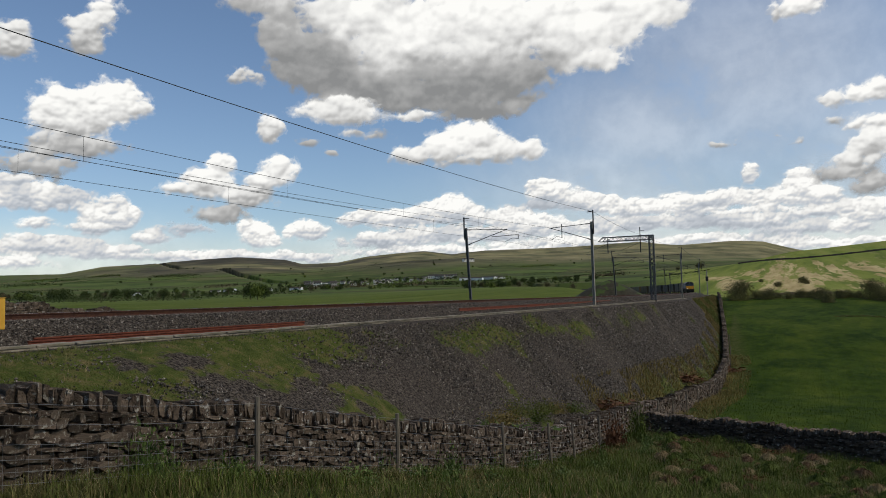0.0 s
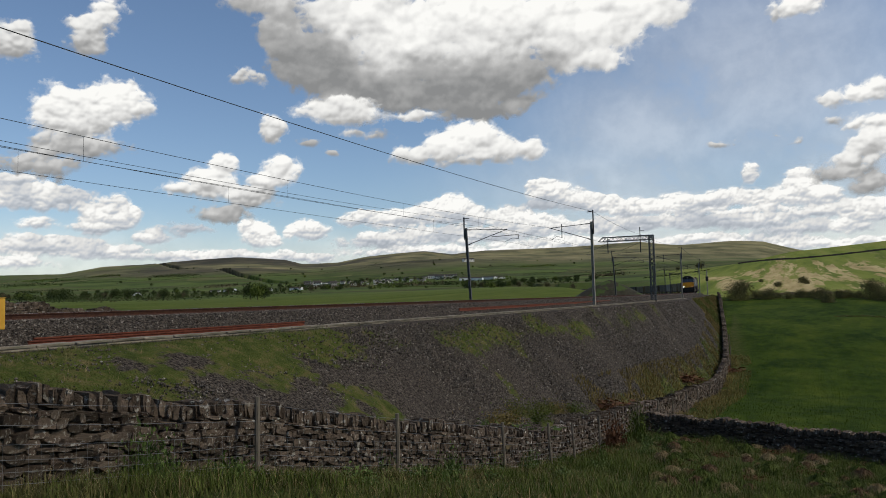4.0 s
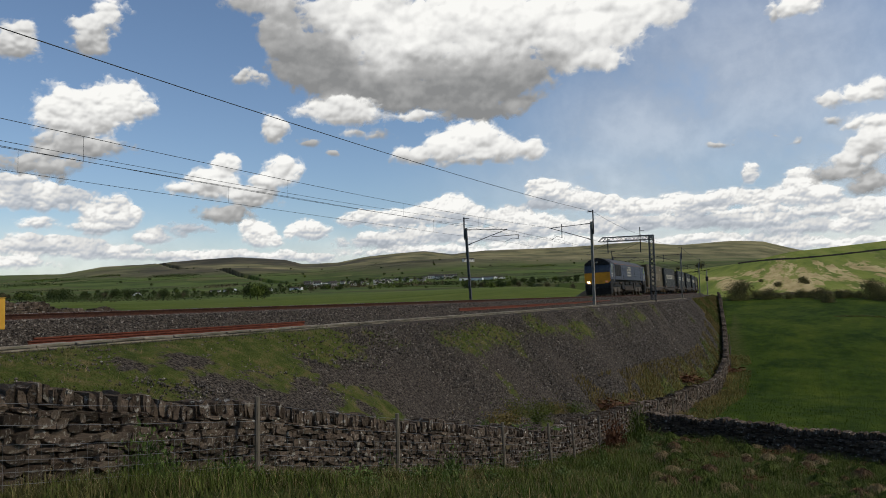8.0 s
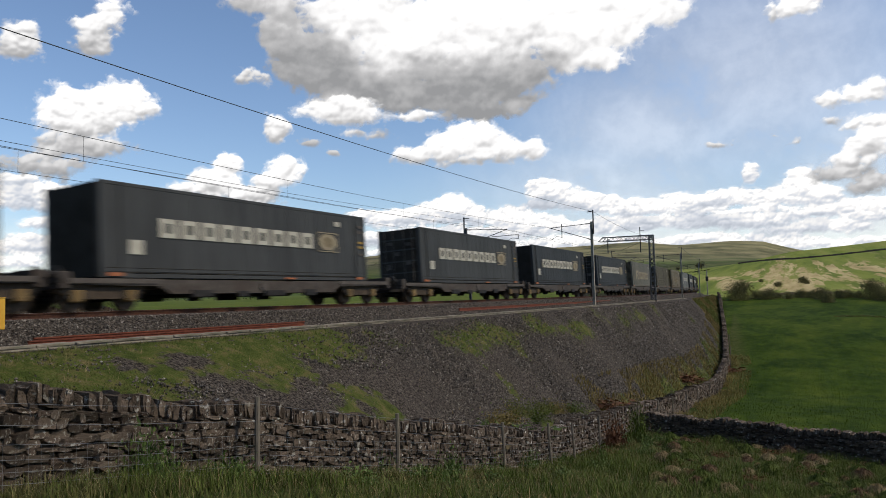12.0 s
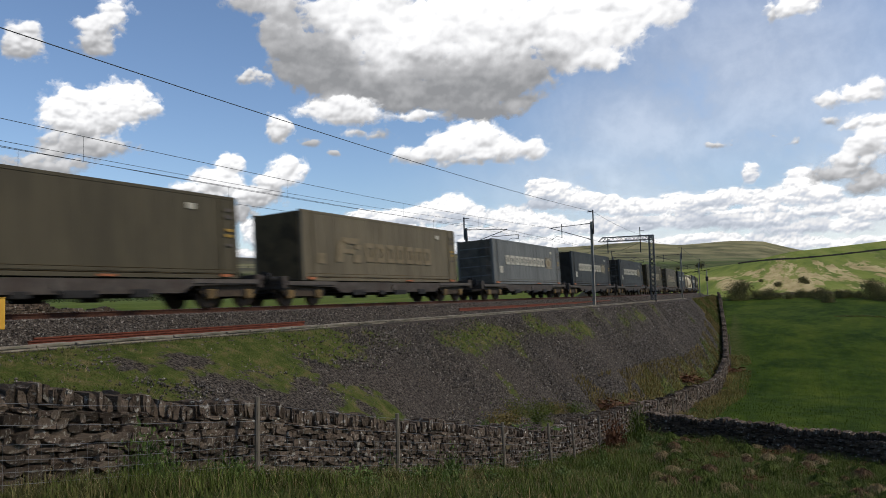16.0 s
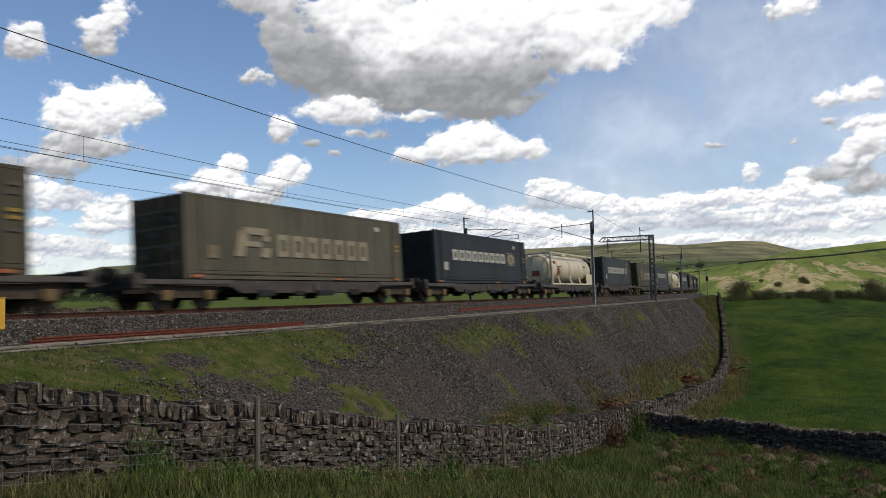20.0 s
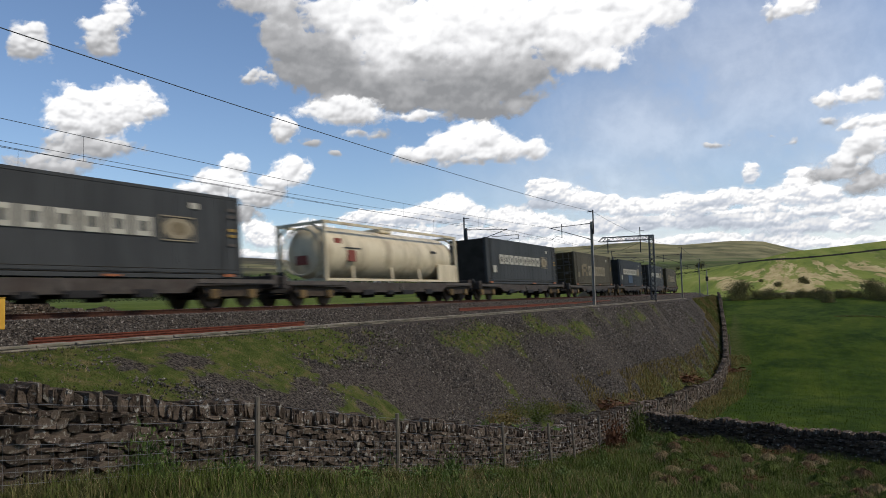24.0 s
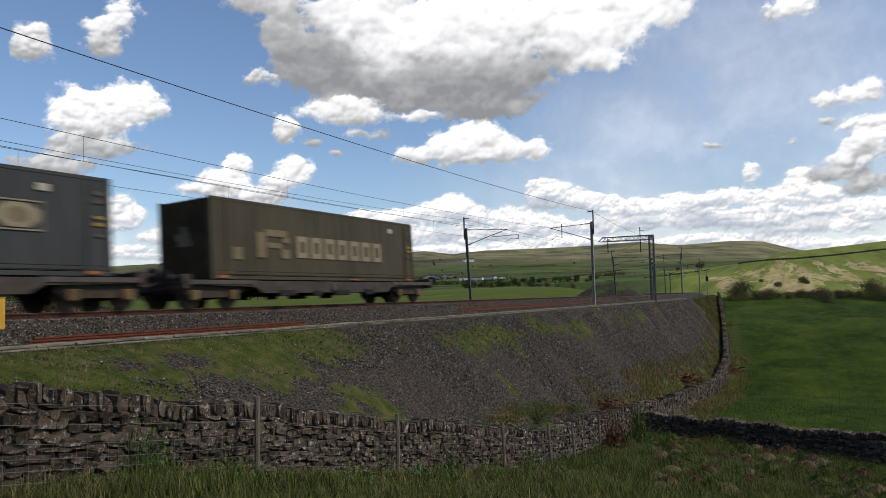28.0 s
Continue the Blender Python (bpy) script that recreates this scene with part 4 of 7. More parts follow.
_sags = (0.45, 0.45, 0.12, 0.15, 0.25, 0.3, 0.35)
wire("earth_wire", "dark earth wire strung between the mast tops", lambda s: 2.95 if s < 20 or s > 30 else 1.8, 7.02, (0.5, 0.42, 0.2, 0.25, 0.4, 0.4, 0.4), 0.014, "overhead wires")
wire("earth_wire", "dark earth wire on the far masts", lambda s: -7.7, 6.9, (0.5, 0.45, 0.2, 0.25, 0.4, 0.4, 0.4), 0.011, "overhead wires")
for _lat, _lab in ((-0.72, "near"), (-4.15, "far")):
    wire("messenger_wire", "thin messenger wire above the %s track" % _lab, lambda s, k=_lat: k, 5.88, _sags, 0.010, "overhead wires")
    wire("contact_wire", "thin contact wire above the %s track" % _lab, lambda s, k=_lat: k, 4.80, (0.08,) * 7, 0.009, "overhead wires")
    bm = bmesh.new()
    for a, b, sg in zip(SUPPORTS[1:], SUPPORTS[2:5], _sags[1:]):
        first = 0.262 if b < 0 else 0.15
        for t in np.arange(first, 0.97, 0.165 if b < 0 else 0.28):
            q = on_line(a, _lat).lerp(on_line(b, _lat), t)
            rod(bm, q + Vector((0, 0, 4.80 - 4 * 0.08 * t * (1 - t))), q + Vector((0, 0, 5.88 - 4 * sg * t * (1 - t))), 0.005, 4, cap=False)
    tagged(part("droppers", bm, M["wire"]), "thin dropper wires above the %s track" % _lab, "overhead wire", "overhead wires", "stuff")


def build_signal():
    ob = thing("signal_post", "distant dark railway signal on a slim post", "railway signal", m=frame_at(118.0, 3.4))
    bm = bmesh.new()
    rod(bm, (0, 0, -0.8), (0, 0, 5.0), 0.12, 8)
    part("post", bm, M["galv"], ob)
    bm = bmesh.new()
    box(bm, -0.25, 0.1, -0.3, 0.3, 2.6, 3.7, 0.04)
    part("signal_head", bm, M["black_paint"], ob)


M["black_paint"] = surface("matt_black_paint", (0.012, 0.012, 0.012), (0.025, 0.025, 0.025), 5, 0.6, 0, 0)
build_signal()

# ---- clouds: thin shells far off, that drift ----
# each lobe: bearing, height, half width, half height (degrees), lightness
LEFT_CLOUDS = (
    (-27.1, 13.1, 2.65, 1.83, 0.95), (-24.0, 14.3, 1.79, 1.4, 1), (-25.5, 13.6, 2.18, 1.54, 0.97), (-26.8, 10.9, 3.01, 0.93, 0.45),
    (-22.8, 13.8, 1.06, 0.79, 0.8), (-29.2, 9.6, 3.05, 0.76, 0.35), (-30.5, 17.4, 1.07, 1.29, 0.72), (-30.3, 18.4, 0.74, 0.57, 0.85),
    (-24.6, 20.5, 1.19, 0.81, 0.95), (-25.7, 19.3, 1.53, 0.88, 0.8), (-26.1, 18.0, 1.3, 0.97, 0.5), (-17.0, 10.0, 1.14, 0.91, 1),
    (-17.7, 8.7, 2.01, 1.08, 0.95), (-20.0, 8.4, 1.17, 0.53, 0.9), (-12.3, 9.9, 1.35, 1.15, 1), (-13.7, 9.1, 1.34, 0.85, 0.95),
    (-15.2, 7.9, 2.47, 0.93, 0.7), (-16.5, 6.6, 1.95, 0.63, 0.4), (-13.2, 12.7, 0.84, 1.0, 0.8), (-15.1, 16.6, 1.0, 0.61, 0.62),
)
LOW_CLOUDS = (
    (-29.2, 7.4, 3.72, 1.0, 0.66), (-30.5, 8.4, 1.45, 0.49, 0.8), (-24.6, 6.3, 1.98, 1.2, 1), (-24.0, 7.3, 0.74, 0.52, 1),
    (-25.5, 5.5, 1.51, 0.6, 0.85), (-29.1, 5.6, 1.18, 0.42, 0.9), (-21.6, 4.8, 1.15, 0.61, 0.95), (-14.2, 5.0, 1.33, 1.07, 1),
    (-14.6, 5.7, 0.74, 0.51, 1), (-13.1, 4.5, 0.84, 0.51, 0.85), (-10.4, 5.3, 1.62, 0.82, 0.95), (-11.7, 5.1, 0.68, 0.39, 0.9),
    (-27.8, 3.9, 4.66, 0.7, 0.75), (-29.3, 4.4, 1.41, 0.46, 0.9), (-24.2, 3.7, 2.75, 0.56, 0.8), (-19.2, 3.3, 3.92, 0.5, 0.78),
    (-30.4, 2.9, 2.29, 0.45, 0.8), (-15.2, 3.3, 3.69, 0.42, 0.8), (-10.6, 3.2, 2.97, 0.43, 0.82), (-19.2, 5.3, 2.16, 0.46, 0.5),
)
BIG_CLOUD = (
    (-2.5, 19.2, 4.24, 2.36, 1), (-6.0, 21.0, 4.66, 1.75, 0.95), (2.5, 20.9, 4.92, 2.32, 1), (7.8, 20.2, 4.84, 2.08, 1),
    (12.6, 19.7, 3.63, 2.21, 1), (16.0, 20.4, 3.23, 1.39, 1), (12.9, 17.4, 1.78, 0.81, 1), (10.0, 18.2, 2.6, 1.7, 0.85),
    (-9.6, 17.9, 3.83, 2.53, 0.2), (4.0, 18.8, 3.4, 2.2, 0.85), (-12.2, 19.9, 1.8, 2.38, 0.36), (-13.2, 21.9, 3.2, 0.93, 0.45), (-5.7, 16.2, 5.51, 1.58, 0.12),
    (0.6, 15.5, 6.44, 1.52, 0.10), (4.8, 16.8, 3.99, 1.49, 0.2), (3.2, 14.4, 3.55, 1.02, 0.2), (6.3, 14.8, 1.59, 0.84, 0.45),
    (2.0, 17.2, 5.0, 1.4, 0.35), (-7.4, 14.8, 2.54, 0.92, 0.62), (-3.4, 17.6, 3.12, 1.24, 0.6),
)
FRINGE = (
    (-7.4, 14.5, 2.37, 0.84, 0.9), (-1.9, 13.8, 1.6, 0.3, 0.8), (-6.8, 12.8, 2.02, 0.47, 0.62), (-5.2, 12.4, 1.24, 0.34, 0.55),
    (-10.3, 12.0, 0.95, 0.3, 0.4), (-8.5, 11.2, 0.48, 0.34, 0.4), (-7.9, 14.0, 3.49, 0.67, 0.8), (2.5, 11.9, 2.57, 1.33, 1),
    (4.1, 11.4, 2.56, 1.08, 1), (0.8, 11.5, 2.13, 1.16, 0.95), (6.7, 11.2, 1.27, 0.73, 0.95), (-2.2, 10.9, 1.86, 0.73, 0.8),
    (2.1, 10.3, 4.07, 0.43, 0.5),
)
RIGHT_CLOUDS = (
    (30.2, 12.9, 1.5, 0.66, 0.95), (28.5, 12.8, 0.86, 0.49, 0.75), (31.0, 13.2, 0.82, 0.47, 1), (28.2, 11.4, 0.69, 0.46, 0.55),
    (29.6, 10.9, 0.74, 0.3, 0.85), (30.7, 9.7, 1.38, 1.27, 0.9), (29.5, 8.5, 1.01, 1.44, 0.85), (29.1, 7.8, 1.76, 0.61, 0.35),
    (30.6, 6.8, 1.31, 0.83, 0.5), (30.9, 11.0, 0.98, 0.48, 0.92), (25.0, 10.9, 0.51, 0.2, 0.6), (21.0, 10.5, 0.77, 0.24, 0.5),
    (26.3, 10.2, 0.5, 0.19, 0.55), (26.6, 19.2, 1.58, 0.62, 0.95), (25.3, 19.1, 0.48, 0.55, 0.75), (27.7, 19.6, 0.88, 0.5, 1),
)
BANK_CLOUDS = (
    (0.6, 6.7, 1.85, 1.18, 1), (-1.0, 6.5, 1.59, 0.92, 1), (-2.8, 6.1, 1.59, 0.79, 0.95), (-6.3, 6.2, 1.83, 0.57, 0.95),
    (-4.4, 5.9, 1.75, 0.74, 0.9), (2.2, 6.0, 1.76, 0.88, 0.92), (-0.2, 4.7, 4.18, 0.7, 0.62), (-4.1, 4.4, 3.94, 0.66, 0.6),
    (5.2, 5.9, 2.01, 0.87, 0.92), (7.0, 5.2, 2.69, 0.78, 0.8), (3.6, 4.6, 2.72, 0.66, 0.75), (8.5, 7.8, 1.82, 0.91, 1),
    (7.4, 8.3, 0.96, 0.48, 0.9), (10.4, 7.1, 1.92, 0.73, 0.95), (7.9, 6.7, 2.69, 0.48, 0.3), (12.2, 6.8, 1.35, 0.73, 0.95),
    (14.3, 6.3, 1.66, 0.76, 0.95), (16.3, 6.4, 1.63, 0.67, 0.95), (18.3, 6.4, 1.59, 0.71, 1), (20.3, 6.6, 1.55, 0.74, 0.95),
)
BANK_FAR = (
    (21.9, 6.7, 1.37, 0.81, 1), (23.7, 6.4, 1.33, 0.64, 0.95), (22.8, 8.3, 0.64, 0.64, 0.85), (26.1, 7.2, 1.21, 1.1, 0.9),
    (25.1, 6.3, 1.52, 0.71, 0.9), (27.3, 6.3, 1.39, 0.78, 0.95), (29.0, 5.2, 1.75, 0.65, 0.95), (30.6, 5.1, 1.31, 0.83, 0.9),
    (15.8, 5.1, 5.09, 0.59, 0.5), (21.8, 4.9, 3.99, 0.61, 0.5), (27.2, 4.2, 3.66, 0.51, 0.7), (11.6, 5.0, 3.59, 0.65, 0.7),
    (9.4, 3.8, 6.83, 0.56, 0.85), (19.7, 3.6, 6.61, 0.45, 0.75), (27.1, 3.0, 5.23, 0.47, 0.85), (0.7, 3.5, 8.31, 0.4, 0.85),
    (19.0, 5.8, 2.37, 0.5, 0.9), (26.9, 5.1, 3.16, 0.47, 0.9), (23.3, 5.6, 2.61, 0.4, 0.85),
)
SKY_DRIFT = []


def cloud_material(name, body=1.0, frayed=2.3, low=(0.31, 0.32, 0.33), mid=(0.47, 0.475, 0.475), mottle=1.3, grain=0.5):
    m = bpy.data.materials.new(name)
    m.use_nodes = True
    n, l = links_of(m)
    n.remove(n["Principled BSDF"])
    co = n.new("ShaderNodeTexCoord")

    def noise_of(scale, detail, rough, warp=0.0):
        t = n.new("ShaderNodeTexNoise")
        t.inputs["Scale"].default_value, t.inputs["Detail"].default_value, t.inputs["Roughness"].default_value = scale, detail, rough
        t.inputs["Distortion"].default_value = warp
        l.new(co.outputs["Object"], t.inputs["Vector"])
        return t.outputs["Fac"]

    def attr(k):
        a = n.new("ShaderNodeAttribute")
        a.attribute_name = k
        return a.outputs["Fac"]

    def calc(op, a, b, c=None):
        t = n.new("ShaderNodeMath")
        t.operation = op
        for k, v in enumerate((a, b, c)):
            if v is None:
                continue
            if isinstance(v, (int, float)):
                t.inputs[k].default_value = v
            else:
                l.new(v, t.inputs[k])
        return t.outputs[0]

    wisp = noise_of(0.011, 10, 0.62, 0.5)
    cover = calc("ADD", attr("cover"), calc("MULTIPLY_ADD", wisp, frayed, -0.5 * frayed))
    q = n.new("ShaderNodeMapRange")
    q.interpolation_type = "SMOOTHSTEP"
    q.inputs["From Min"].default_value, q.inputs["From Max"].default_value = -0.30, 0.75
    l.new(cover, q.inputs[0])
    soft = noise_of(0.010, 8, 0.6)
    broad = noise_of(0.0024, 5, 0.55, 0.6)
    tone = calc("ADD", calc("MULTIPLY_ADD", soft, grain, -0.5 * grain), calc("ADD", attr("tone"), calc("MULTIPLY_ADD", broad, mottle, -0.485 * mottle)))
    r = n.new("ShaderNodeValToRGB")
    e = r.color_ramp.elements
    e.new(0.5)
    e.new(0.75)
    for k, (p, c) in zip(e, ((0.05, low), (0.40, mid), (0.72, (0.76, 0.755, 0.735)), (1.05, (1.0, 0.99, 0.95)))):
        k.position, k.color = min(p, 1.0), (*c, 1)
    l.new(tone, r.inputs[0])
    em = n.new("ShaderNodeEmission")
    em.inputs["Strength"].default_value = 0.99
    l.new(r.outputs[0], em.inputs[0])
    tr = n.new("ShaderNodeBsdfTransparent")
    mx = n.new("ShaderNodeMixShader")
    l.new(calc("MULTIPLY", q.outputs[0], body), mx.inputs[0])
    l.new(tr.outputs[0], mx.inputs[1])
    l.new(em.outputs[0], mx.inputs[2])
    l.new(mx.outputs[0], n["Material Output"].inputs[0])
    return m


def billow(x, y, size, octaves, seed):
    """Rounded heads with creases between them, about -0.5 to 0.5, at several sizes."""
    total, amp = np.zeros_like(x), 1.0
    for k in range(octaves):
        q = size * 0.52 ** k
        total += amp * (np.sqrt(np.abs(fbm(x / q + 3.7 * k, y / q, 1, seed + 0.1 * k)) * 1.6 + 0.01) - 0.62)
        amp *= 0.56
    return total


def cloud_shell(lobes, radius, turn, label, material, heads=True, relief=0.5, ragged=1.0, size=1.0, step=0.085, soften=3, edge=2.7, blotch=0.12):
    az0 = min(a - 1.5 * w for a, e, w, h, t in lobes) - 2
    az1 = max(a + 1.5 * w for a, e, w, h, t in lobes) + 2
    el0 = max(min(e - 1.5 * h for a, e, w, h, t in lobes) - 1, 0.2)
    el1 = max(e + 1.5 * h for a, e, w, h, t in lobes) + 1.5
    na, ne = int((az1 - az0) / step) + 2, int((el1 - el0) / step) + 2
    A, E = np.meshgrid(np.linspace(az0, az1, na), np.linspace(el0, el1, ne), indexing="ij")
    da, de = A[1, 0] - A[0, 0], E[0, 1] - E[0, 0]
    wsum, tone = np.full(A.shape, 1e-6), np.zeros(A.shape)
    seed = radius / 100.0
    if heads:
        X = A + ragged * (0.42 * fbm(A / 1.5 + 60, E / 1.2 + 60, 5, seed))
        Y = E + ragged * (0.30 * fbm(A / 1.5 + 90, E / 1.2 + 30, 5, seed + 1))
        total = np.zeros(A.shape)
        for a, e, w, h, t in lobes:
            dx, dy = (X - a) / w, (Y - e) / h
            dy = np.where(dy < 0, dy * 1.15, dy)
            r = np.hypot(dx, dy)
            total += np.exp(np.clip(((0.72 if h < 0.5 and t < 0.65 else 1.08) - r) * min(w, h) ** 0.75 / 0.11, -40, 40))
            g = np.exp(-1.5 * r * r)
            tone += g * (0.84 * t + 0.17 * min(1.0, 2.2 * h / w) * np.clip(dy, -1.3, 1.0))
            wsum += g
        inside = 0.11 * np.log(total + 1e-9)
        tone = tone / wsum + blotch * fbm(A / 1.5 + 15, E / 1.0 + 35, 4, seed + 5)
        lumps = billow(A + 50, E * 1.15 + 50, 1.3 * size, 5, seed + 2)
        inside = inside + 0.16 * ragged * lumps + 0.20 * ragged * fbm(A / 0.9 + 20, E / 0.8 + 10, 5, seed + 3)
        deep = np.sqrt(np.clip(inside, 0, 2.5) + 0.02)
        high = 0.8 * deep + size * (0.40 * lumps + 0.22 * fbm(A / (1.1 * size) + 70, E / (0.9 * size) + 20, 4, seed + 4))
        gx, gy = np.gradient(high, da, de)
        nz = 1 / np.sqrt(1 + gx * gx + gy * gy)
        # sun shading of the cloud heads, put into the tone of their glow
        lit = np.clip((0.62 + 0.20 * gx - 0.72 * gy) * nz, -0.4, 1.2)
        for k in range(soften):
            lit[1:-1, 1:-1] = (lit[1:-1, 1:-1] * 2 + lit[:-2, 1:-1] + lit[2:, 1:-1] + lit[1:-1, :-2] + lit[1:-1, 2:]) / 6
        tone = tone + relief * (lit - 0.5) * np.clip(tone + 0.35, 0.35, 1)
        crisp = np.clip(0.8 - 1.0 * gy, 0.6, 1.6)
        cover = np.clip(inside * edge * crisp + 0.12, -3, 3)
    else:
        cover = np.full(A.shape, -1.0)
        for a, e, w, h, t in lobes:
            g = np.exp(-0.9 * (((A - a) / w) ** 2 + ((E - e) / h) ** 2))
            tone += g * t
            wsum += g
            cover = np.maximum(cover, g * 0.74 - 0.32)
        tone = tone / wsum
    border = np.minimum.reduce([A - az0, az1 - A, E - el0 + 1.2, el1 - E])
    cover = np.where(border < 1.0, cover - (1.0 - border) * 1.5, cover)
    a, e = np.radians(A), np.radians(E)
    P = np.stack([np.sin(a) * np.cos(e), np.cos(a) * np.cos(e), np.sin(e)], -1).reshape(-1, 3) * radius
    i, j = np.meshgrid(np.arange(na - 1), np.arange(ne - 1), indexing="ij")
    p = i * ne + j
    faces = np.stack([p, p + 1, p + ne + 1, p + ne], -1).reshape(-1, 4)
    keep = cover.ravel()[faces].max(1) > -1.2
    me = mesh_of("backdrop_clouds", P, faces[keep])
    me.materials.append(material)
    me.polygons.foreach_set("use_smooth", [True] * len(me.polygons))
    ob = new("backdrop_clouds", me)
    for k, v in (("cover", cover), ("tone", tone)):
        ob.data.attributes.new(k, "FLOAT", "POINT").data.foreach_set("value", v.ravel().astype(np.float32))
    tagged(ob, label, "clouds", kind="structure")
    ob.visible_shadow = False
    ob.location = EYE
    SKY_DRIFT.append((ob, turn))


M["cloud"] = cloud_material("cumulus", 1.0, 1.9, (0.265, 0.268, 0.268), (0.45, 0.448, 0.44), 0.45, 0.4)
M["cloud_far"] = cloud_material("distant_cumulus", 1.0, 1.1, (0.40, 0.435, 0.48), (0.55, 0.58, 0.62), 0.4, 0.6)
cloud_shell(LEFT_CLOUDS, 4700, -1.15, "white fair-weather cumulus drifting in blue sky", M["cloud"], True, 0.45, 1.3, 0.9, 0.07, 3, 2.5)
cloud_shell(BIG_CLOUD, 4740, -0.2, "large grey-bellied cumulus cloud high in the sky", M["cloud"], True, 0.30, 1.4, 2.4, 0.085, 6, 2.4, 0.20)
cloud_shell(FRINGE, 4720, -0.3, "torn white fringe of cumulus under the large cloud", M["cloud"], True, 0.4)
cloud_shell(RIGHT_CLOUDS, 4780, 0.45, "scattered white cumulus drifting in blue sky", M["cloud"], True, 0.45, 1.3, 0.9, 0.07, 3, 2.5)
cloud_shell(LOW_CLOUDS, 4820, -0.35, "low bank of pale cumulus over the hills", M["cloud_far"], True, 0.6, 1.0, 0.6, 0.055, 2, 3.6, 0.30)
cloud_shell(BANK_CLOUDS, 4850, -0.05, "long bank of white cumulus along the horizon", M["cloud_far"], True, 0.6, 1.0, 0.6, 0.055, 2, 3.8, 0.34)
cloud_shell(BANK_FAR, 4860, -0.05, "piled bank of white cumulus above the hills", M["cloud_far"], True, 0.6, 1.0, 0.6, 0.055, 2, 3.8, 0.34)
# glowing veil added over the right-hand sky to lighten its blue
VEIL = ((24, 15, 13, 9, 0.8), (31, 8, 9, 8, 0.8), (13, 8, 12, 5, 0.8), (16, 12, 10, 6, 0.8))
M["veil"] = cloud_material("sky_whitening_veil", 0.46, 0.1, (0.5, 0.6, 0.75), (0.6, 0.7, 0.85))
cloud_shell(VEIL, 4900, 0.1, "thin glowing veil added to whiten the blue sky", M["veil"], False)
# glowing haze added to pale the sky's cyan near the horizon
HAZE = ((-26, 3, 14, 2.6, 0.86), (-5, 3.2, 14, 2.2, 0.86), (16, 3.5, 14, 2.6, 0.88), (33, 3.5, 10, 3, 0.88))
M["haze"] = cloud_material("horizon_haze_glow", 0.55, 0.25)
cloud_shell(HAZE, 4940, 0.0, "pale glowing haze added along the horizon", M["haze"], False)

# ---- grass, weeds, trees ----
M["blade"] = surface("grass_blades", (0.046, 0.050, 0.015), (0.132, 0.120, 0.044), 0.9, 0.8, 0, 0, island=0.45, spec=0.08)
M["blade_lush"] = surface("lush_grass_blades", (0.042, 0.062, 0.011), (0.110, 0.135, 0.031), 0.9, 0.8, 0, 0, island=0.4, spec=0.08)
M["blade_field"] = surface("field_grass_blades", (0.020, 0.042, 0.003), (0.062, 0.090, 0.008), 0.5, 0.85, 0, 0, island=0.4, spec=0.05, stain=(0.085, 0.10, 0.012), stain_scale=0.085, stain_amount=0.75)
M["blade_dry"] = surface("dry_grass_stalks", (0.15, 0.105, 0.045), (0.33, 0.25, 0.13), 2, 0.8, 0, 0, island=0.35, spec=0.2)
M["blade_pale"] = surface("pale_green_grass", (0.070, 0.080, 0.020), (0.155, 0.16, 0.045), 0.4, 0.85, 0, 0, island=0.4, spec=0.05)
M["blade_tan"] = surface("yellowed_grass", (0.10, 0.080, 0.024), (0.24, 0.18, 0.07), 0.6, 0.85, 0, 0, island=0.4, spec=0.05)
M["tussock_brown"] = surface("dead_rush_blades", (0.085, 0.046, 0.026), (0.21, 0.135, 0.078), 2, 0.85, 0, 0, island=0.4, spec=0.1)
M["leaf_thorn"] = surface("thorn_bush_leaves", (0.075, 0.072, 0.028), (0.18, 0.16, 0.066), 0.5, 0.85, 0, 0, island=0.45, spec=0.06)
M["weed"] = surface("weed_leaves", (0.040, 0.070, 0.012), (0.110, 0.155, 0.034), 3, 0.6, 0, 0, island=0.4, spec=0.25)
M["bracken"] = surface("dead_bracken", (0.07, 0.030, 0.016), (0.17, 0.085, 0.045), 3, 0.9, 0, 0, island=0.4, spec=0.1)
M["leaf"] = surface("tree_leaves", (0.030, 0.044, 0.015), (0.072, 0.092, 0.032), 0.7, 0.85, 0, 0, island=0.4, spec=0.06)
M["leaf_fresh"] = surface("fresh_spring_leaves", (0.050, 0.075, 0.014), (0.12, 0.15, 0.036), 0.7, 0.85, 0, 0, island=0.4, spec=0.06)
M["leaf_bare"] = surface("budding_twigs", (0.05, 0.042, 0.024), (0.105, 0.088, 0.045), 0.7, 0.8, 0, 0, island=0.4, spec=0.1)
M["bark"] = surface("grey_bark", (0.045, 0.038, 0.03), (0.10, 0.088, 0.07), 4, 0.9, 0, 0.4)


def with_ground(x, y):
    return np.stack([x, y, land(x, y)], 1)


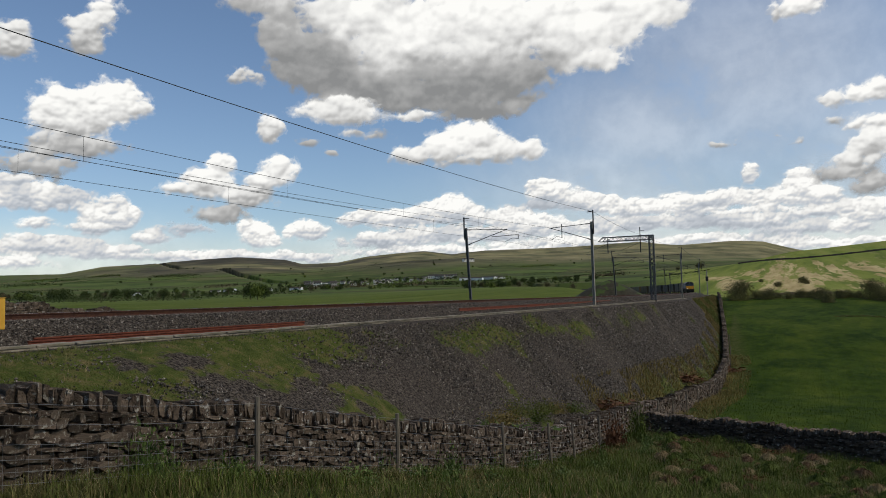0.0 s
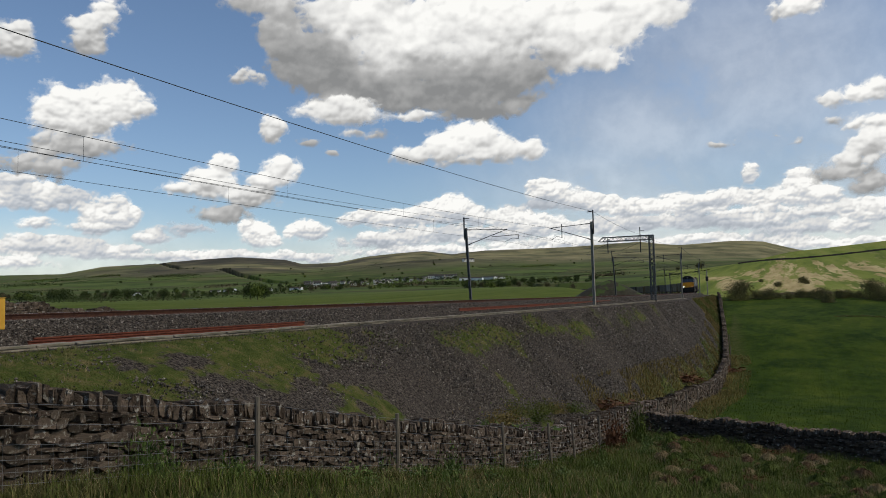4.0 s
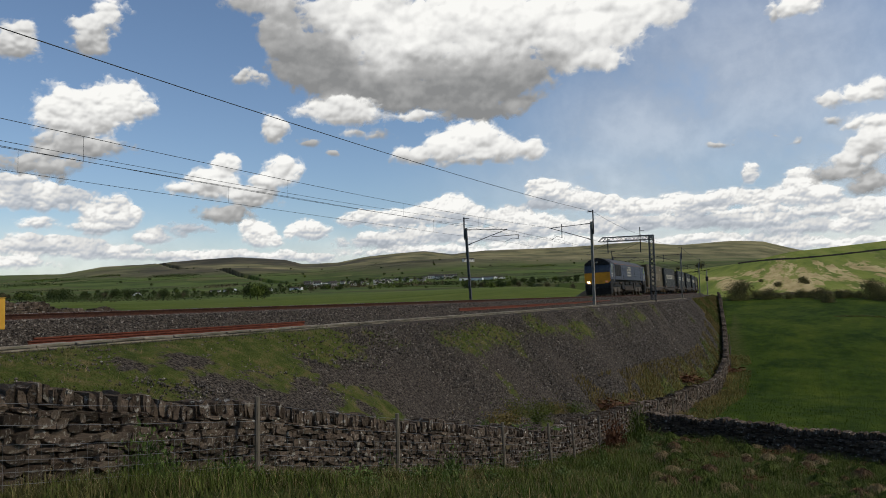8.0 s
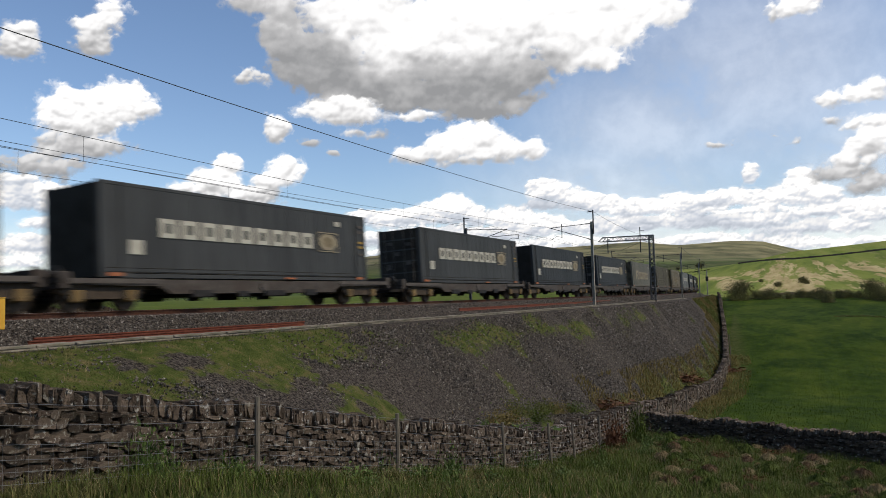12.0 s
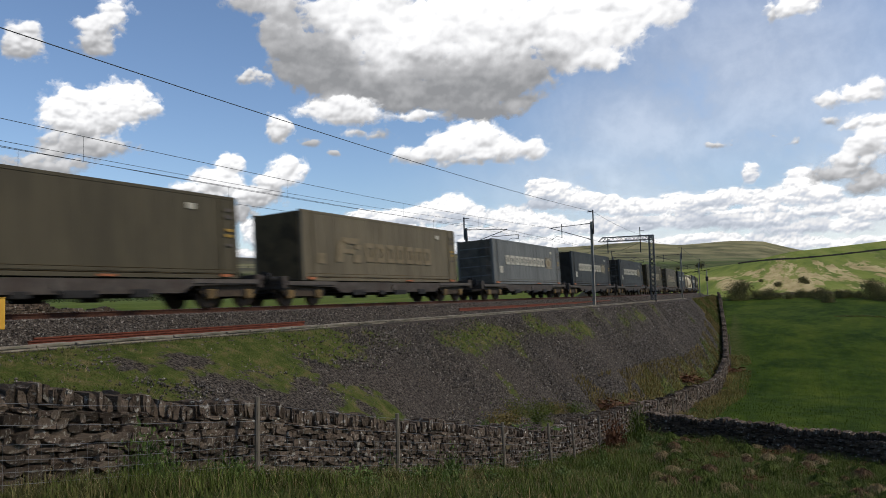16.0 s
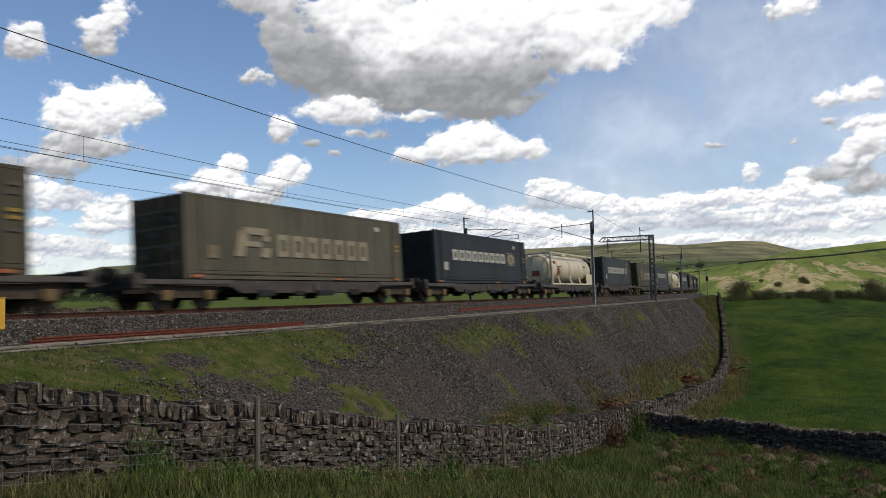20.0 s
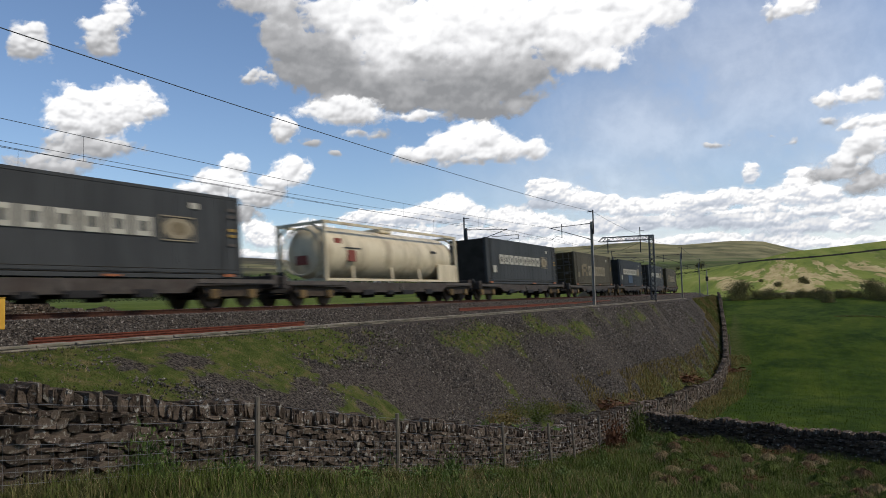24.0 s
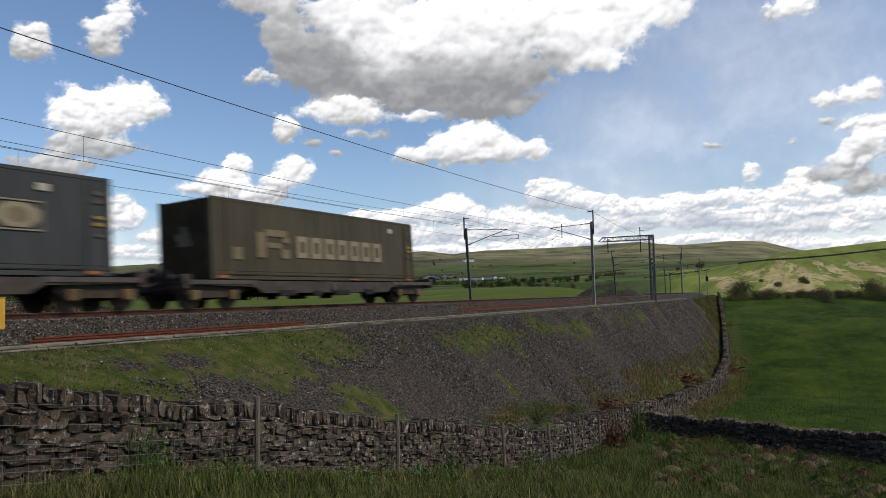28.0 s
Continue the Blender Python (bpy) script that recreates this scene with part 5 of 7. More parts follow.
def build_grass():
    rng = np.random.RandomState(31)

    def foreground(n, lat0, lat1, s0, s1, power=1.3):
        s = s0 + (s1 - s0) * rng.rand(n) ** power
        lat = rng.uniform(lat0, lat1, n)
        p = line_points(s, lat)
        p[:, 2] = land(p[:, 0], p[:, 1])
        return p

    p = np.concatenate([foreground(15000, 10.38, 11.6, -58, -22), foreground(30000, 11.5, 21, -57, -22, 1.0)])
    keep = (p[:, 1] > 7) & (np.abs(p[:, 0] / p[:, 1]) < 0.66) & ((p[:, 2] - EYE[2]) / p[:, 1] > -0.34)
    p = p[keep]
    h = rng.uniform(0.05, 0.2, len(p)) * (0.7 + 0.6 * (fbm(p[:, 0] / 1.5, p[:, 1] / 1.5, 3, 4) > 0.1))
    blades("grass", p, h, rng.uniform(0.008, 0.018, len(p)), 0.9, M["blade"], rng, "long rough green grass at the wall's foot", "grass")
    p = np.concatenate([foreground(9000, 10.55, 11.9, -57, -24, 1.2), foreground(26000, 11.6, 21, -57, -23, 0.8)])
    patch = fbm(p[:, 0] / 2.2, p[:, 1] / 2.2, 4, 44)
    p, patch = (q[(p[:, 1] > 7) & (np.abs(p[:, 0] / p[:, 1]) < 0.66) & ((p[:, 2] - EYE[2]) / p[:, 1] > -0.36) & (patch > -0.18)] for q in (p, patch))
    blades("long_grass", p, rng.uniform(0.16, 0.36, len(p)) * np.clip(0.8 + patch, 0.6, 1.5), rng.uniform(0.008, 0.018, len(p)), 0.7, M["blade_lush"], rng,
           "tall lush green grass in uneven clumps before the wall", "grass")
    p = np.concatenate([foreground(1500, 10.4, 11.8, -58, -30), foreground(3600, 11.5, 20, -55, -24, 1.0)])
    p = p[(p[:, 1] > 7) & ((p[:, 2] - EYE[2]) / p[:, 1] > -0.34)]
    blades("dry_grass", p, rng.uniform(0.1, 0.36, len(p)), rng.uniform(0.005, 0.010, len(p)), 1.1, M["blade_dry"], rng, "bleached dry grass stalks", "grass")
    n = 90000
    s = -57 + 110 * rng.rand(n) ** 1.7
    lat = rng.uniform(3.36, 9.7, n)
    keep = (rng.rand(n) < grass_cover(s, lat) ** 1.3) & (lat < wall_lat(s) - 0.35)
    lush = fbm(s / 1.6, lat / 1.1, 3, 18) > 0.02
    for pick, mat, words in ((keep & ~lush, "blade", "short rough grass growing on the bank"), (keep & lush, "blade_lush", "clumps of lush green grass on the bank")):
        p = line_points(s[pick], lat[pick])
        k = len(p)
        big = np.clip(1 + (s[pick] + 45) / 70, 0.9, 2.2) * (1.35 if mat == "blade_lush" else 1.0)
        blades("bank_grass", p, rng.uniform(0.025, 0.09, k) * big, rng.uniform(0.009, 0.018, k) * big, 1.3, M[mat], rng, words, "grass")
    n = 24000
    s = rng.uniform(58, 150, n)
    lat = 4.0 + (wall_lat(s) - 4.4) * rng.rand(n)
    pale = fbm(s / 6, lat / 1.2, 3, 25) > -0.05
    for pick, mat, words in ((~pale, "blade_pale", "long green grass on the bank's far end"), (pale, "blade_tan", "yellowed grass on the bank's far end")):
        p = line_points(s[pick], lat[pick])
        k = len(p)
        blades("bank_grass", p, rng.uniform(0.12, 0.38, k), rng.uniform(0.04, 0.09, k), 0.9, M[mat], rng, words, "grass")
    n = 22000
    s = rng.uniform(-24, 60, n)
    lat = wall_lat(s) - 0.4 - 2.2 * rng.rand(n) ** 1.3
    keep = fbm(s / 4, lat / 1.5, 3, 22) > -0.15
    p = line_points(s[keep], lat[keep])
    blades("bank_dry_grass", p, rng.uniform(0.12, 0.4, len(p)), rng.uniform(0.025, 0.055, len(p)), 0.9, M["blade_tan"], rng, "yellowed grass along the bank's foot", "grass")
    n = 7000
    s = rng.uniform(-20, 40, n)
    lat = wall_lat(s) + 0.45 + 2.4 * rng.rand(n) ** 1.6
    keep = fbm(s / 5, lat / 2, 3, 23) > -0.1
    q = line_points(s[keep], lat[keep])
    p = with_ground(q[:, 0], q[:, 1])
    blades("dry_grass", p, rng.uniform(0.15, 0.45, len(p)), rng.uniform(0.015, 0.035, len(p)), 0.9, M["blade_tan"], rng, "brown dead grass along the wall in the field", "grass")
    n = 13000
    s = -57 + 100 * rng.rand(n) ** 1.5
    lat = rng.uniform(4.2, 9.7, n)
    keep = (rng.rand(n) < grass_cover(s, lat) * (0.25 + 0.75 * (fbm(s / 2.5, lat / 1.5, 3, 12) > 0.1))) & (lat < wall_lat(s) - 0.35)
    p = line_points(s[keep], lat[keep])
    blades("bank_dry_grass", p, rng.uniform(0.08, 0.30, len(p)), rng.uniform(0.004, 0.010, len(p)), 1.3, M["blade_dry"], rng, "bleached dead grass on the bank", "grass")

    n = 70000
    x, y = rng.uniform(8, 60, n), 26 + 87 * rng.rand(n) ** 1.6
    s, lat = line_coords(x, y)
    keep = (x / y < 0.64) & (lat > wall_lat(s) + 0.9) & (y > 39.4 - 1.10 * (x - 9.9))
    p = with_ground(x[keep], y[keep])
    k = len(p)
    blades("field_grass", p, rng.uniform(0.05, 0.16, k), rng.uniform(0.015, 0.035, k), 0.9, M["blade_field"], rng, "lush grazed green field grass", "grass")


build_grass()


def leaf_clump(rng, n, size, leaf, squash=0.8, top=0.0):
    """Leaf triangles filling an uneven mass about 1 m across, scaled by size."""
    c = rng.normal(0, 0.42, (n, 3)) * size
    c[:, 2] = np.abs(c[:, 2]) * squash + top
    q = rng.normal(0, 1, (n, 3, 3)) * leaf * 0.5
    v = (c[:, None] + q).reshape(-1, 3)
    return v, np.arange(3 * n).reshape(-1, 3)


def weed(s, lat, size, n, leaf, mat, name, label, category, group=""):
    rng = np.random.RandomState(int(abs(s * 10)) + n)
    p = on_line(s, lat)
    z = lie_at(p.x, p.y)
    v, f = leaf_clump(rng, n, 1.0, leaf / np.mean(size), 0.9)
    me = mesh_of(name, v * np.array(size), f)
    me.materials.append(M[mat])
    ob = new(name, me)
    ob.matrix_world = Matrix.Translation((p.x, p.y, z - 0.05))
    return tagged(ob, label, category, group, "stuff")


weed(-53.4, 10.62, (0.50, 0.3, 0.85), 1700, 0.045, "weed", "nettle_clump", "bright green nettles against the wall's foot", "weeds", "weeds by the wall")
weed(-51.9, 10.75, (0.45, 0.3, 0.5), 1300, 0.045, "weed", "nettle_clump", "green weeds at the fence post's foot", "weeds", "weeds by the wall")
weed(-44.5, 10.7, (0.5, 0.4, 0.2), 300, 0.07, "weed", "nettle_clump", "low green weeds along the wall", "weeds", "weeds by the wall")
weed(-38.2, 9.0, (0.6, 0.5, 0.95), 900, 0.10, "weed", "bramble_bush", "small green bush at the bank's foot", "bush")
weed(-35.8, 9.0, (1.2, 0.6, 0.75), 900, 0.12, "weed", "bramble_bush", "loose green bush at the bank's foot", "bush")
weed(-40.8, 9.0, (1.3, 0.6, 0.7), 900, 0.10, "blade_dry", "dry_grass_tuft", "straw-coloured dead grass at the bank's foot", "grass")
weed(-26.5, 11.3, (0.55, 0.55, 1.9), 2000, 0.065, "blade_lush", "tall_weeds", "tall green weeds at the wall junction", "weeds")
for _k, (_s, _l) in enumerate(((-29.5, 15.2), (-27.0, 17.0), (-31.5, 18.5), (-28.4, 20.5), (-33.0, 14.2), (-26.0, 14.0), (-30.4, 22.0), (-25.6, 19.0), (-34.6, 17.0), (-27.8, 12.8))):
    weed(_s, _l, (0.55, 0.45, 0.28), 420 + _k, 0.06, "bracken", "dead_bracken", "rust-brown dead growth in rough pasture", "bracken", "bracken patches")
for _k, (_s, _l) in enumerate(((-27.6, 12.2), (-29.0, 13.2), (-31.0, 12.6), (-36.5, 12.2), (-40.5, 12.4), (-47.0, 11.3), (-49.5, 11.6))):
    weed(_s, _l, (0.5, 0.45, 0.4), 520 + _k, 0.05, "weed", "nettle_clump", "low clump of fresh green weeds in rough grass", "weeds", "weeds by the wall")
for _k, (_s, _l, _h, _m, _w) in enumerate(((-36.5, 8.4, 0.55, "blade_tan", "straw-coloured dead grass behind the wall"), (-35.2, 8.3, 0.6, "blade_tan", "straw-coloured dead grass behind the wall"),
                                           (-33.8, 8.2, 0.75, "blade_pale", "green bramble behind the wall"), (-32.6, 8.5, 0.8, "blade_lush", "green bramble behind the wall"),
                                           (-31.2, 8.3, 0.6, "blade_pale", "green bramble behind the wall"), (-29.8, 8.4, 0.6, "blade_tan", "yellowed grass behind the wall"),
                                           (-28.0, 8.5, 0.5, "blade_lush", "green bramble behind the wall"))):
    weed(_s, _l, (0.8, 0.5, _h), 1500 + _k, 0.05, _m, "dry_grass_tuft" if _m == "blade_tan" else "bramble_bush", _w, "grass" if _m == "blade_tan" else "bush")
_rng4 = np.random.RandomState(88)
for _k in range(26):
    _s, _h = _rng4.uniform(-48, -26), _rng4.uniform(0.35, 0.8)
    weed(_s, float(wall_lat(_s)) + _rng4.uniform(0.55, 2.6), (0.3, 0.3, _h), 260 + _k, 0.05, "weed", "nettle_clump", "tall green weeds standing in long grass", "weeds", "weeds by the wall")
weed(-29.5, 11.0, (0.5, 0.5, 1.3), 900, 0.11, "bracken", "dead_bracken", "rust-brown dead bracken by the wall", "bracken", "bracken patches")
weed(-32.0, 11.1, (0.5, 0.5, 0.35), 300, 0.10, "bracken", "dead_bracken", "rust-brown dead bracken by the fence", "bracken", "bracken patches")
weed(-23.0, 8.7, (1.3, 0.8, 0.5), 520, 0.16, "bracken", "dead_bracken", "rust-brown dead bracken on the bank", "bracken", "bracken patches")
weed(-18.5, 8.9, (1.2, 0.8, 0.4), 420, 0.16, "bracken", "dead_bracken", "rust-brown dead bracken on the bank", "bracken", "bracken patches")
weed(4.0, 8.7, (1.8, 1.0, 0.7), 420, 0.24, "bracken", "dead_bracken", "rust-brown dead bracken on the bank", "bracken", "bracken patches")
weed(28.0, 10.9, (1.5, 1.2, 0.6), 300, 0.25, "bracken", "dead_bracken", "rust-brown dead bracken beyond the wall", "bracken", "bracken patches")


def tussock_mesh(rng, n, material):
    """A dome of blades that rise from one crown and droop outwards."""
    a = rng.uniform(0, 2 * np.pi, n)
    r = rng.rand(n) ** 0.6
    base = np.stack([np.cos(a) * r * 0.16, np.sin(a) * r * 0.16, np.zeros(n)], 1)
    reach = r * rng.uniform(0.35, 0.62, n)
    tip = np.stack([np.cos(a) * reach, np.sin(a) * reach, 0.22 * (1 - r) + rng.uniform(-0.04, 0.16, n)], 1)
    mid = base * 0.5 + tip * 0.5 + np.stack([np.zeros(n), np.zeros(n), rng.uniform(0.14, 0.26, n)], 1)
    w = np.stack([-np.sin(a), np.cos(a), np.zeros(n)], 1) * 0.011
    v = np.stack([base - w, base + w, mid + w, mid - w, tip], 1).reshape(-1, 3)
    b = np.arange(n)[:, None] * 5
    me = mesh_of("grass_tussock", v, np.concatenate([b + (0, 1, 2), b + (0, 2, 3), b + (3, 2, 4)]))
    me.materials.append(M[material])
    return me


def build_tussocks():
    rng = np.random.RandomState(41)
    kinds = ((tussock_mesh(rng, 520, "blade_dry"), "drooping bleached grass tussock in rough pasture", 26),
             (tussock_mesh(rng, 520, "tussock_brown"), "brown dead rush tussock in rough pasture", 22),
             (tussock_mesh(rng, 520, "blade_lush"), "fresh green rush tussock in rough pasture", 70))
    for me, words, count in kinds:
        for k in range(count):
            y = rng.uniform(19, 36)
            x = y * rng.uniform(0.27, 0.62)
            if y > 38.0 - 1.10 * (x - 9.9):
                continue
            q = rng.uniform(0.45, 1.0)
            m = Matrix.Translation((x, y, ground_at(x, y) - 0.02)) @ pose(0, 0, 0, 0, 0, rng.uniform(0, 360)) @ Matrix.Diagonal((q, q, q * rng.uniform(0.8, 1.2), 1))
            ob = new("grass_tussock", me)
            ob.matrix_world = m
            tagged(ob, words, "grass tussock", "grass tussocks")


build_tussocks()


def tree_model(rng, high, wide, mat, n=420, leaf=0.6, stem=0.22, low=False):
    """A tapered trunk with limbs and a crown of leaf clumps; returns the thing at the origin."""
    ob = thing("tree", "", "tree")
    bm = bmesh.new()
    fork = high * 0.35
    rod(bm, (0, 0, -0.4), (0, 0, fork), stem, 7, stem * 0.7)
    ends = []
    for k in range(6):
        a = k * 1.05 + rng.uniform(-0.3, 0.3)
        e = Vector((math.cos(a) * wide * rng.uniform(0.2, 0.36), math.sin(a) * wide * rng.uniform(0.2, 0.36), high * rng.uniform(0.55, 0.82)))
        rod(bm, (0, 0, fork * rng.uniform(0.7, 1.0)), e, stem * 0.5, 5, stem * 0.12)
        ends.append(e)
    part("trunk", bm, M["bark"], ob)
    vs = []
    if low:
        ends += [Vector((math.cos(k) * wide * 0.3, math.sin(k) * wide * 0.3, high * 0.2)) for k in range(6)]
    for e in ends + [Vector((0, 0, high * 0.8)), Vector((wide * 0.1, 0, high * 0.6)), Vector((-wide * 0.15, 0.1 * wide, high * 0.5))]:
        k = n // (len(ends) + 3)
        c = rng.normal(0, 1, (k, 3)) * np.array((wide * 0.16, wide * 0.16, high * 0.17)) + np.array(e) * np.array((1, 1, 0.88))
        c[:, 2] = np.clip(c[:, 2], high * (0.0 if low else rng.uniform(0.06, 0.2)), high)
        vs.append((c[:, None] + rng.normal(0, 1, (k, 3, 3)) * leaf * 0.55).reshape(-1, 3))
    v = np.concatenate(vs)
    me = mesh_of("crown", v, np.arange(len(v)).reshape(-1, 3))
    me.materials.append(M[mat])
    crown = new("crown", me)
    crown.parent = ob
    return ob


def at_bearing(px, d):
    """Plan place d metres ahead at the bearing whose tangent is px."""
    return px * d, d


def plant_trees():
    rng = np.random.RandomState(51)
    models = {
        "dark": tree_model(rng, 9, 8, "leaf", 1500, 0.55),
        "round": tree_model(rng, 8, 9, "leaf", 1500, 0.55),
        "fresh": tree_model(rng, 7.5, 7, "leaf_fresh", 1500, 0.55),
        "bare": tree_model(rng, 8, 7, "leaf_bare", 1100, 0.4),
        "bush": tree_model(rng, 4.0, 6.0, "leaf", 1500, 0.4, 0.12, True),
        "thorn": tree_model(rng, 4.4, 5.6, "leaf_thorn", 9000, 0.15, 0.12, True),
    }
    words = {"dark": "dark green broadleaved tree in the valley", "round": "round-headed green tree among the fields", "fresh": "tree in fresh yellow-green spring leaf",
             "bare": "brown budding tree beside the fields", "bush": "dark spreading hawthorn bush by a field edge",
             "thorn": "twiggy brown-green hawthorn bush at the field's edge"}
    used = set()

    def put(kind, u, d, size=1.0):
        x, y = at_bearing(u, d)
        z = lie_at(x, y)
        m = Matrix.Translation((x, y, z - 0.1)) @ pose(0, 0, 0, 0, 0, rng.uniform(0, 360))
        ob = models[kind]
        if kind in used:
            ob = copy_thing(ob, m)
        used.add(kind)
        ob.matrix_world = m @ Matrix.Diagonal((size * rng.uniform(0.9, 1.15), size * rng.uniform(0.9, 1.15), size, 1))
        tagged(ob, words[kind], "tree", "trees in the valley")

    for u, d, size in ((0.400, 178, 1.12), (0.424, 180, 0.5), (0.438, 176, 0.62), (0.452, 178, 0.34), (0.466, 174, 0.42), (0.482, 176, 0.5), (0.497, 174, 0.46),
                       (0.513, 168, 0.66), (0.519, 158, 0.5), (0.536, 170, 0.5), (0.548, 172, 0.46), (0.562, 170, 0.4), (0.583, 164, 1.05), (0.594, 158, 0.62), (0.607, 160, 0.5), (0.622, 158, 0.9),
                       (0.452, 330, 0.55), (0.455, 345, 0.4), (0.487, 360, 0.75), (0.492, 340, 0.5), (0.43, 400, 0.4)):
        put("thorn", u, d, size)
    put("bare", 0.3505, 1000, 1.5)
    put("bare", 0.346, 1010, 1.2)
    put("bare", 0.318, 980, 0.9)
    put("dark", -0.531, 480, 0.95)
    put("dark", -0.515, 500, 1.0)
    put("dark", -0.43, 560, 0.95)
    put("dark", -0.445, 600, 1.0)
    put("dark", -0.38, 520, 0.85)
    put("bare", -0.385, 540, 0.8)
    put("fresh", -0.253, 330, 0.95)
    put("dark", -0.262, 340, 0.9)
    put("round", -0.243, 335, 0.8)
    for lo, hi, count, d0, d1 in ((-0.60, -0.24, 95, 560, 1000), (-0.24, -0.02, 60, 720, 1300), (0.02, 0.22, 50, 420, 800), (-0.6, 0.2, 50, 1300, 2400)):
        for k in range(count):
            kind = rng.choice(["dark", "round", "fresh", "bare", "bush", "dark"])
            put(kind, rng.uniform(lo, hi), rng.uniform(d0, d1), rng.uniform(0.4, 0.8))


plant_trees()


def hedge(name, pts, width, high, leaf, mat, label, density=5.0, seed=1):
    """A hedge or wood edge along plan points, of leaf clumps, as one object."""
    rng = np.random.RandomState(seed)
    vs = []
    for (x0, y0), (x1, y1) in zip(pts, pts[1:]):
        n = int(math.hypot(x1 - x0, y1 - y0) * density)
        t = rng.rand(n)
        x = x0 + (x1 - x0) * t + rng.normal(0, width / 2, n)
        y = y0 + (y1 - y0) * t + rng.normal(0, width / 2, n)
        hmax = high * (0.55 + 0.45 * fbm(x / (high * 2), y / (high * 2), 2, seed))
        z = land(x, y) + rng.rand(n) ** 0.8 * np.maximum(hmax, high * 0.2)
        c = np.stack([x, y, z], 1)
        vs.append((c[:, None] + rng.normal(0, 1, (n, 3, 3)) * leaf * 0.5).reshape(-1, 3))
    v = np.concatenate(vs)
    me = mesh_of(name, v, np.arange(len(v)).reshape(-1, 3))
    me.materials.append(M[mat])
    return tagged(new(name, me), label, "hedge", kind="stuff")


B = lambda u, d: (u * d, d)
hedge("hedge", [B(0.41, 184), B(0.50, 182), B(0.56, 172), B(0.66, 164)], 1.4, 1.0, 0.2, "leaf_thorn", "low gappy thorn hedge along the field's far edge", 26, 1)
# leaf strip added in place of a ditch's shaded dark line
hedge("hedge", [B(0.527, 127.7), B(0.565, 126), B(0.6, 123), B(0.66, 120)], 0.5, 0.35, 0.14, "leaf_thorn", "low leafy strip standing for a ditch's dark line", 60, 2)
hedge("woodland", [B(-0.60, 590), B(-0.5, 560), B(-0.40, 590), B(-0.29, 560)], 12, 4.5, 0.9, "leaf", "belt of dark trees and hedges across the valley floor", 10, 11)
hedge("woodland", [B(-0.56, 400), B(-0.47, 380), B(-0.39, 400), B(-0.33, 385)], 7, 4.0, 0.5, "leaf", "ragged belt of dark trees beyond the meadow", 14, 13)
hedge("woodland", [B(-0.50, 410), B(-0.43, 390), B(-0.36, 400)], 6, 4.5, 0.5, "leaf_bare", "brown budding trees beyond the meadow", 6, 14)
hedge("hedge", [B(-0.60, 470), B(-0.45, 455), B(-0.36, 470)], 2, 2.2, 0.6, "leaf", "dark hedge before the valley meadow", 6, 12)
hedge("woodland", [B(-0.62, 700), B(-0.45, 640), B(-0.30, 700), B(-0.2, 640)], 22, 6, 1.6, "leaf", "belt of mixed trees along the valley floor", 6, 3)
hedge("woodland", [B(-0.2, 900), B(-0.1, 980), B(0.0, 900)], 25, 7, 1.8, "leaf_bare", "brown belt of trees below the village", 6, 4)
hedge("woodland", [B(0.04, 560), B(0.12, 600), B(0.2, 520)], 12, 5, 1.3, "leaf_fresh", "fresh green scrub along the field's edge", 6, 5)
hedge("woodland", [B(0.03, 620), B(0.1, 640), B(0.17, 600)], 14, 6, 1.3, "leaf", "dark trees along the field's edge", 6, 6)
hedge("woodland", [B(0.07, 2600), B(0.11, 2650)], 30, 11, 3.0, "leaf", "dark conifer belt on the hillside", 5, 7)
hedge("woodland", [B(-0.385, 1750), B(-0.335, 1780)], 26, 9, 2.4, "leaf", "dark wood on the hillside", 5, 8)
hedge("woodland", [B(-0.60, 1500), B(-0.535, 1560)], 25, 9, 2.5, "leaf", "dark wood along the low ridge", 5, 9)
for _k, (_a, _b) in enumerate((((-0.58, 1250), (-0.3, 1150)), ((-0.5, 1600), (-0.25, 1750)), ((-0.28, 1300), (0.0, 1500)), ((-0.1, 1500), (0.2, 1350)), ((0.14, 900), (0.24, 1400)), ((0.27, 700), (0.36, 900)))):
    hedge("hedge", [B(*_a), B(*_b)], 1.8, 2.6, 0.9, "leaf", "dark hedgerow between valley fields", 3.0, 20 + _k)


_rng2 = np.random.RandomState(77)
for _k in range(34):
    _u, _d = _rng2.uniform(-0.6, 0.3), _rng2.uniform(900, 2300)
    if _rng2.rand() < 0.55:
        _v, _e = _u + _rng2.uniform(0.04, 0.12), _d + _rng2.uniform(-120, 120)
    else:
        _v, _e = _u + _rng2.uniform(0.05, 0.10), _d + _rng2.uniform(120, 260)
    hedge("hedge", [B(_u, _d), B(_v, _e)], 1.8, 2.2, 0.9, "leaf", "dark hedgerow between valley fields", 2.6, 40 + _k)
for _k in range(16):
    _u, _d = _rng2.uniform(-0.6, 0.25), _rng2.uniform(750, 1900)
    hedge("woodland", [B(_u, _d), B(_u + _rng2.uniform(0.015, 0.05), _d + 40)], 14, 7, 2.0, _rng2.choice(["leaf", "leaf", "leaf_bare", "leaf_fresh"]), "small copse among the valley fields", 6, 90 + _k)

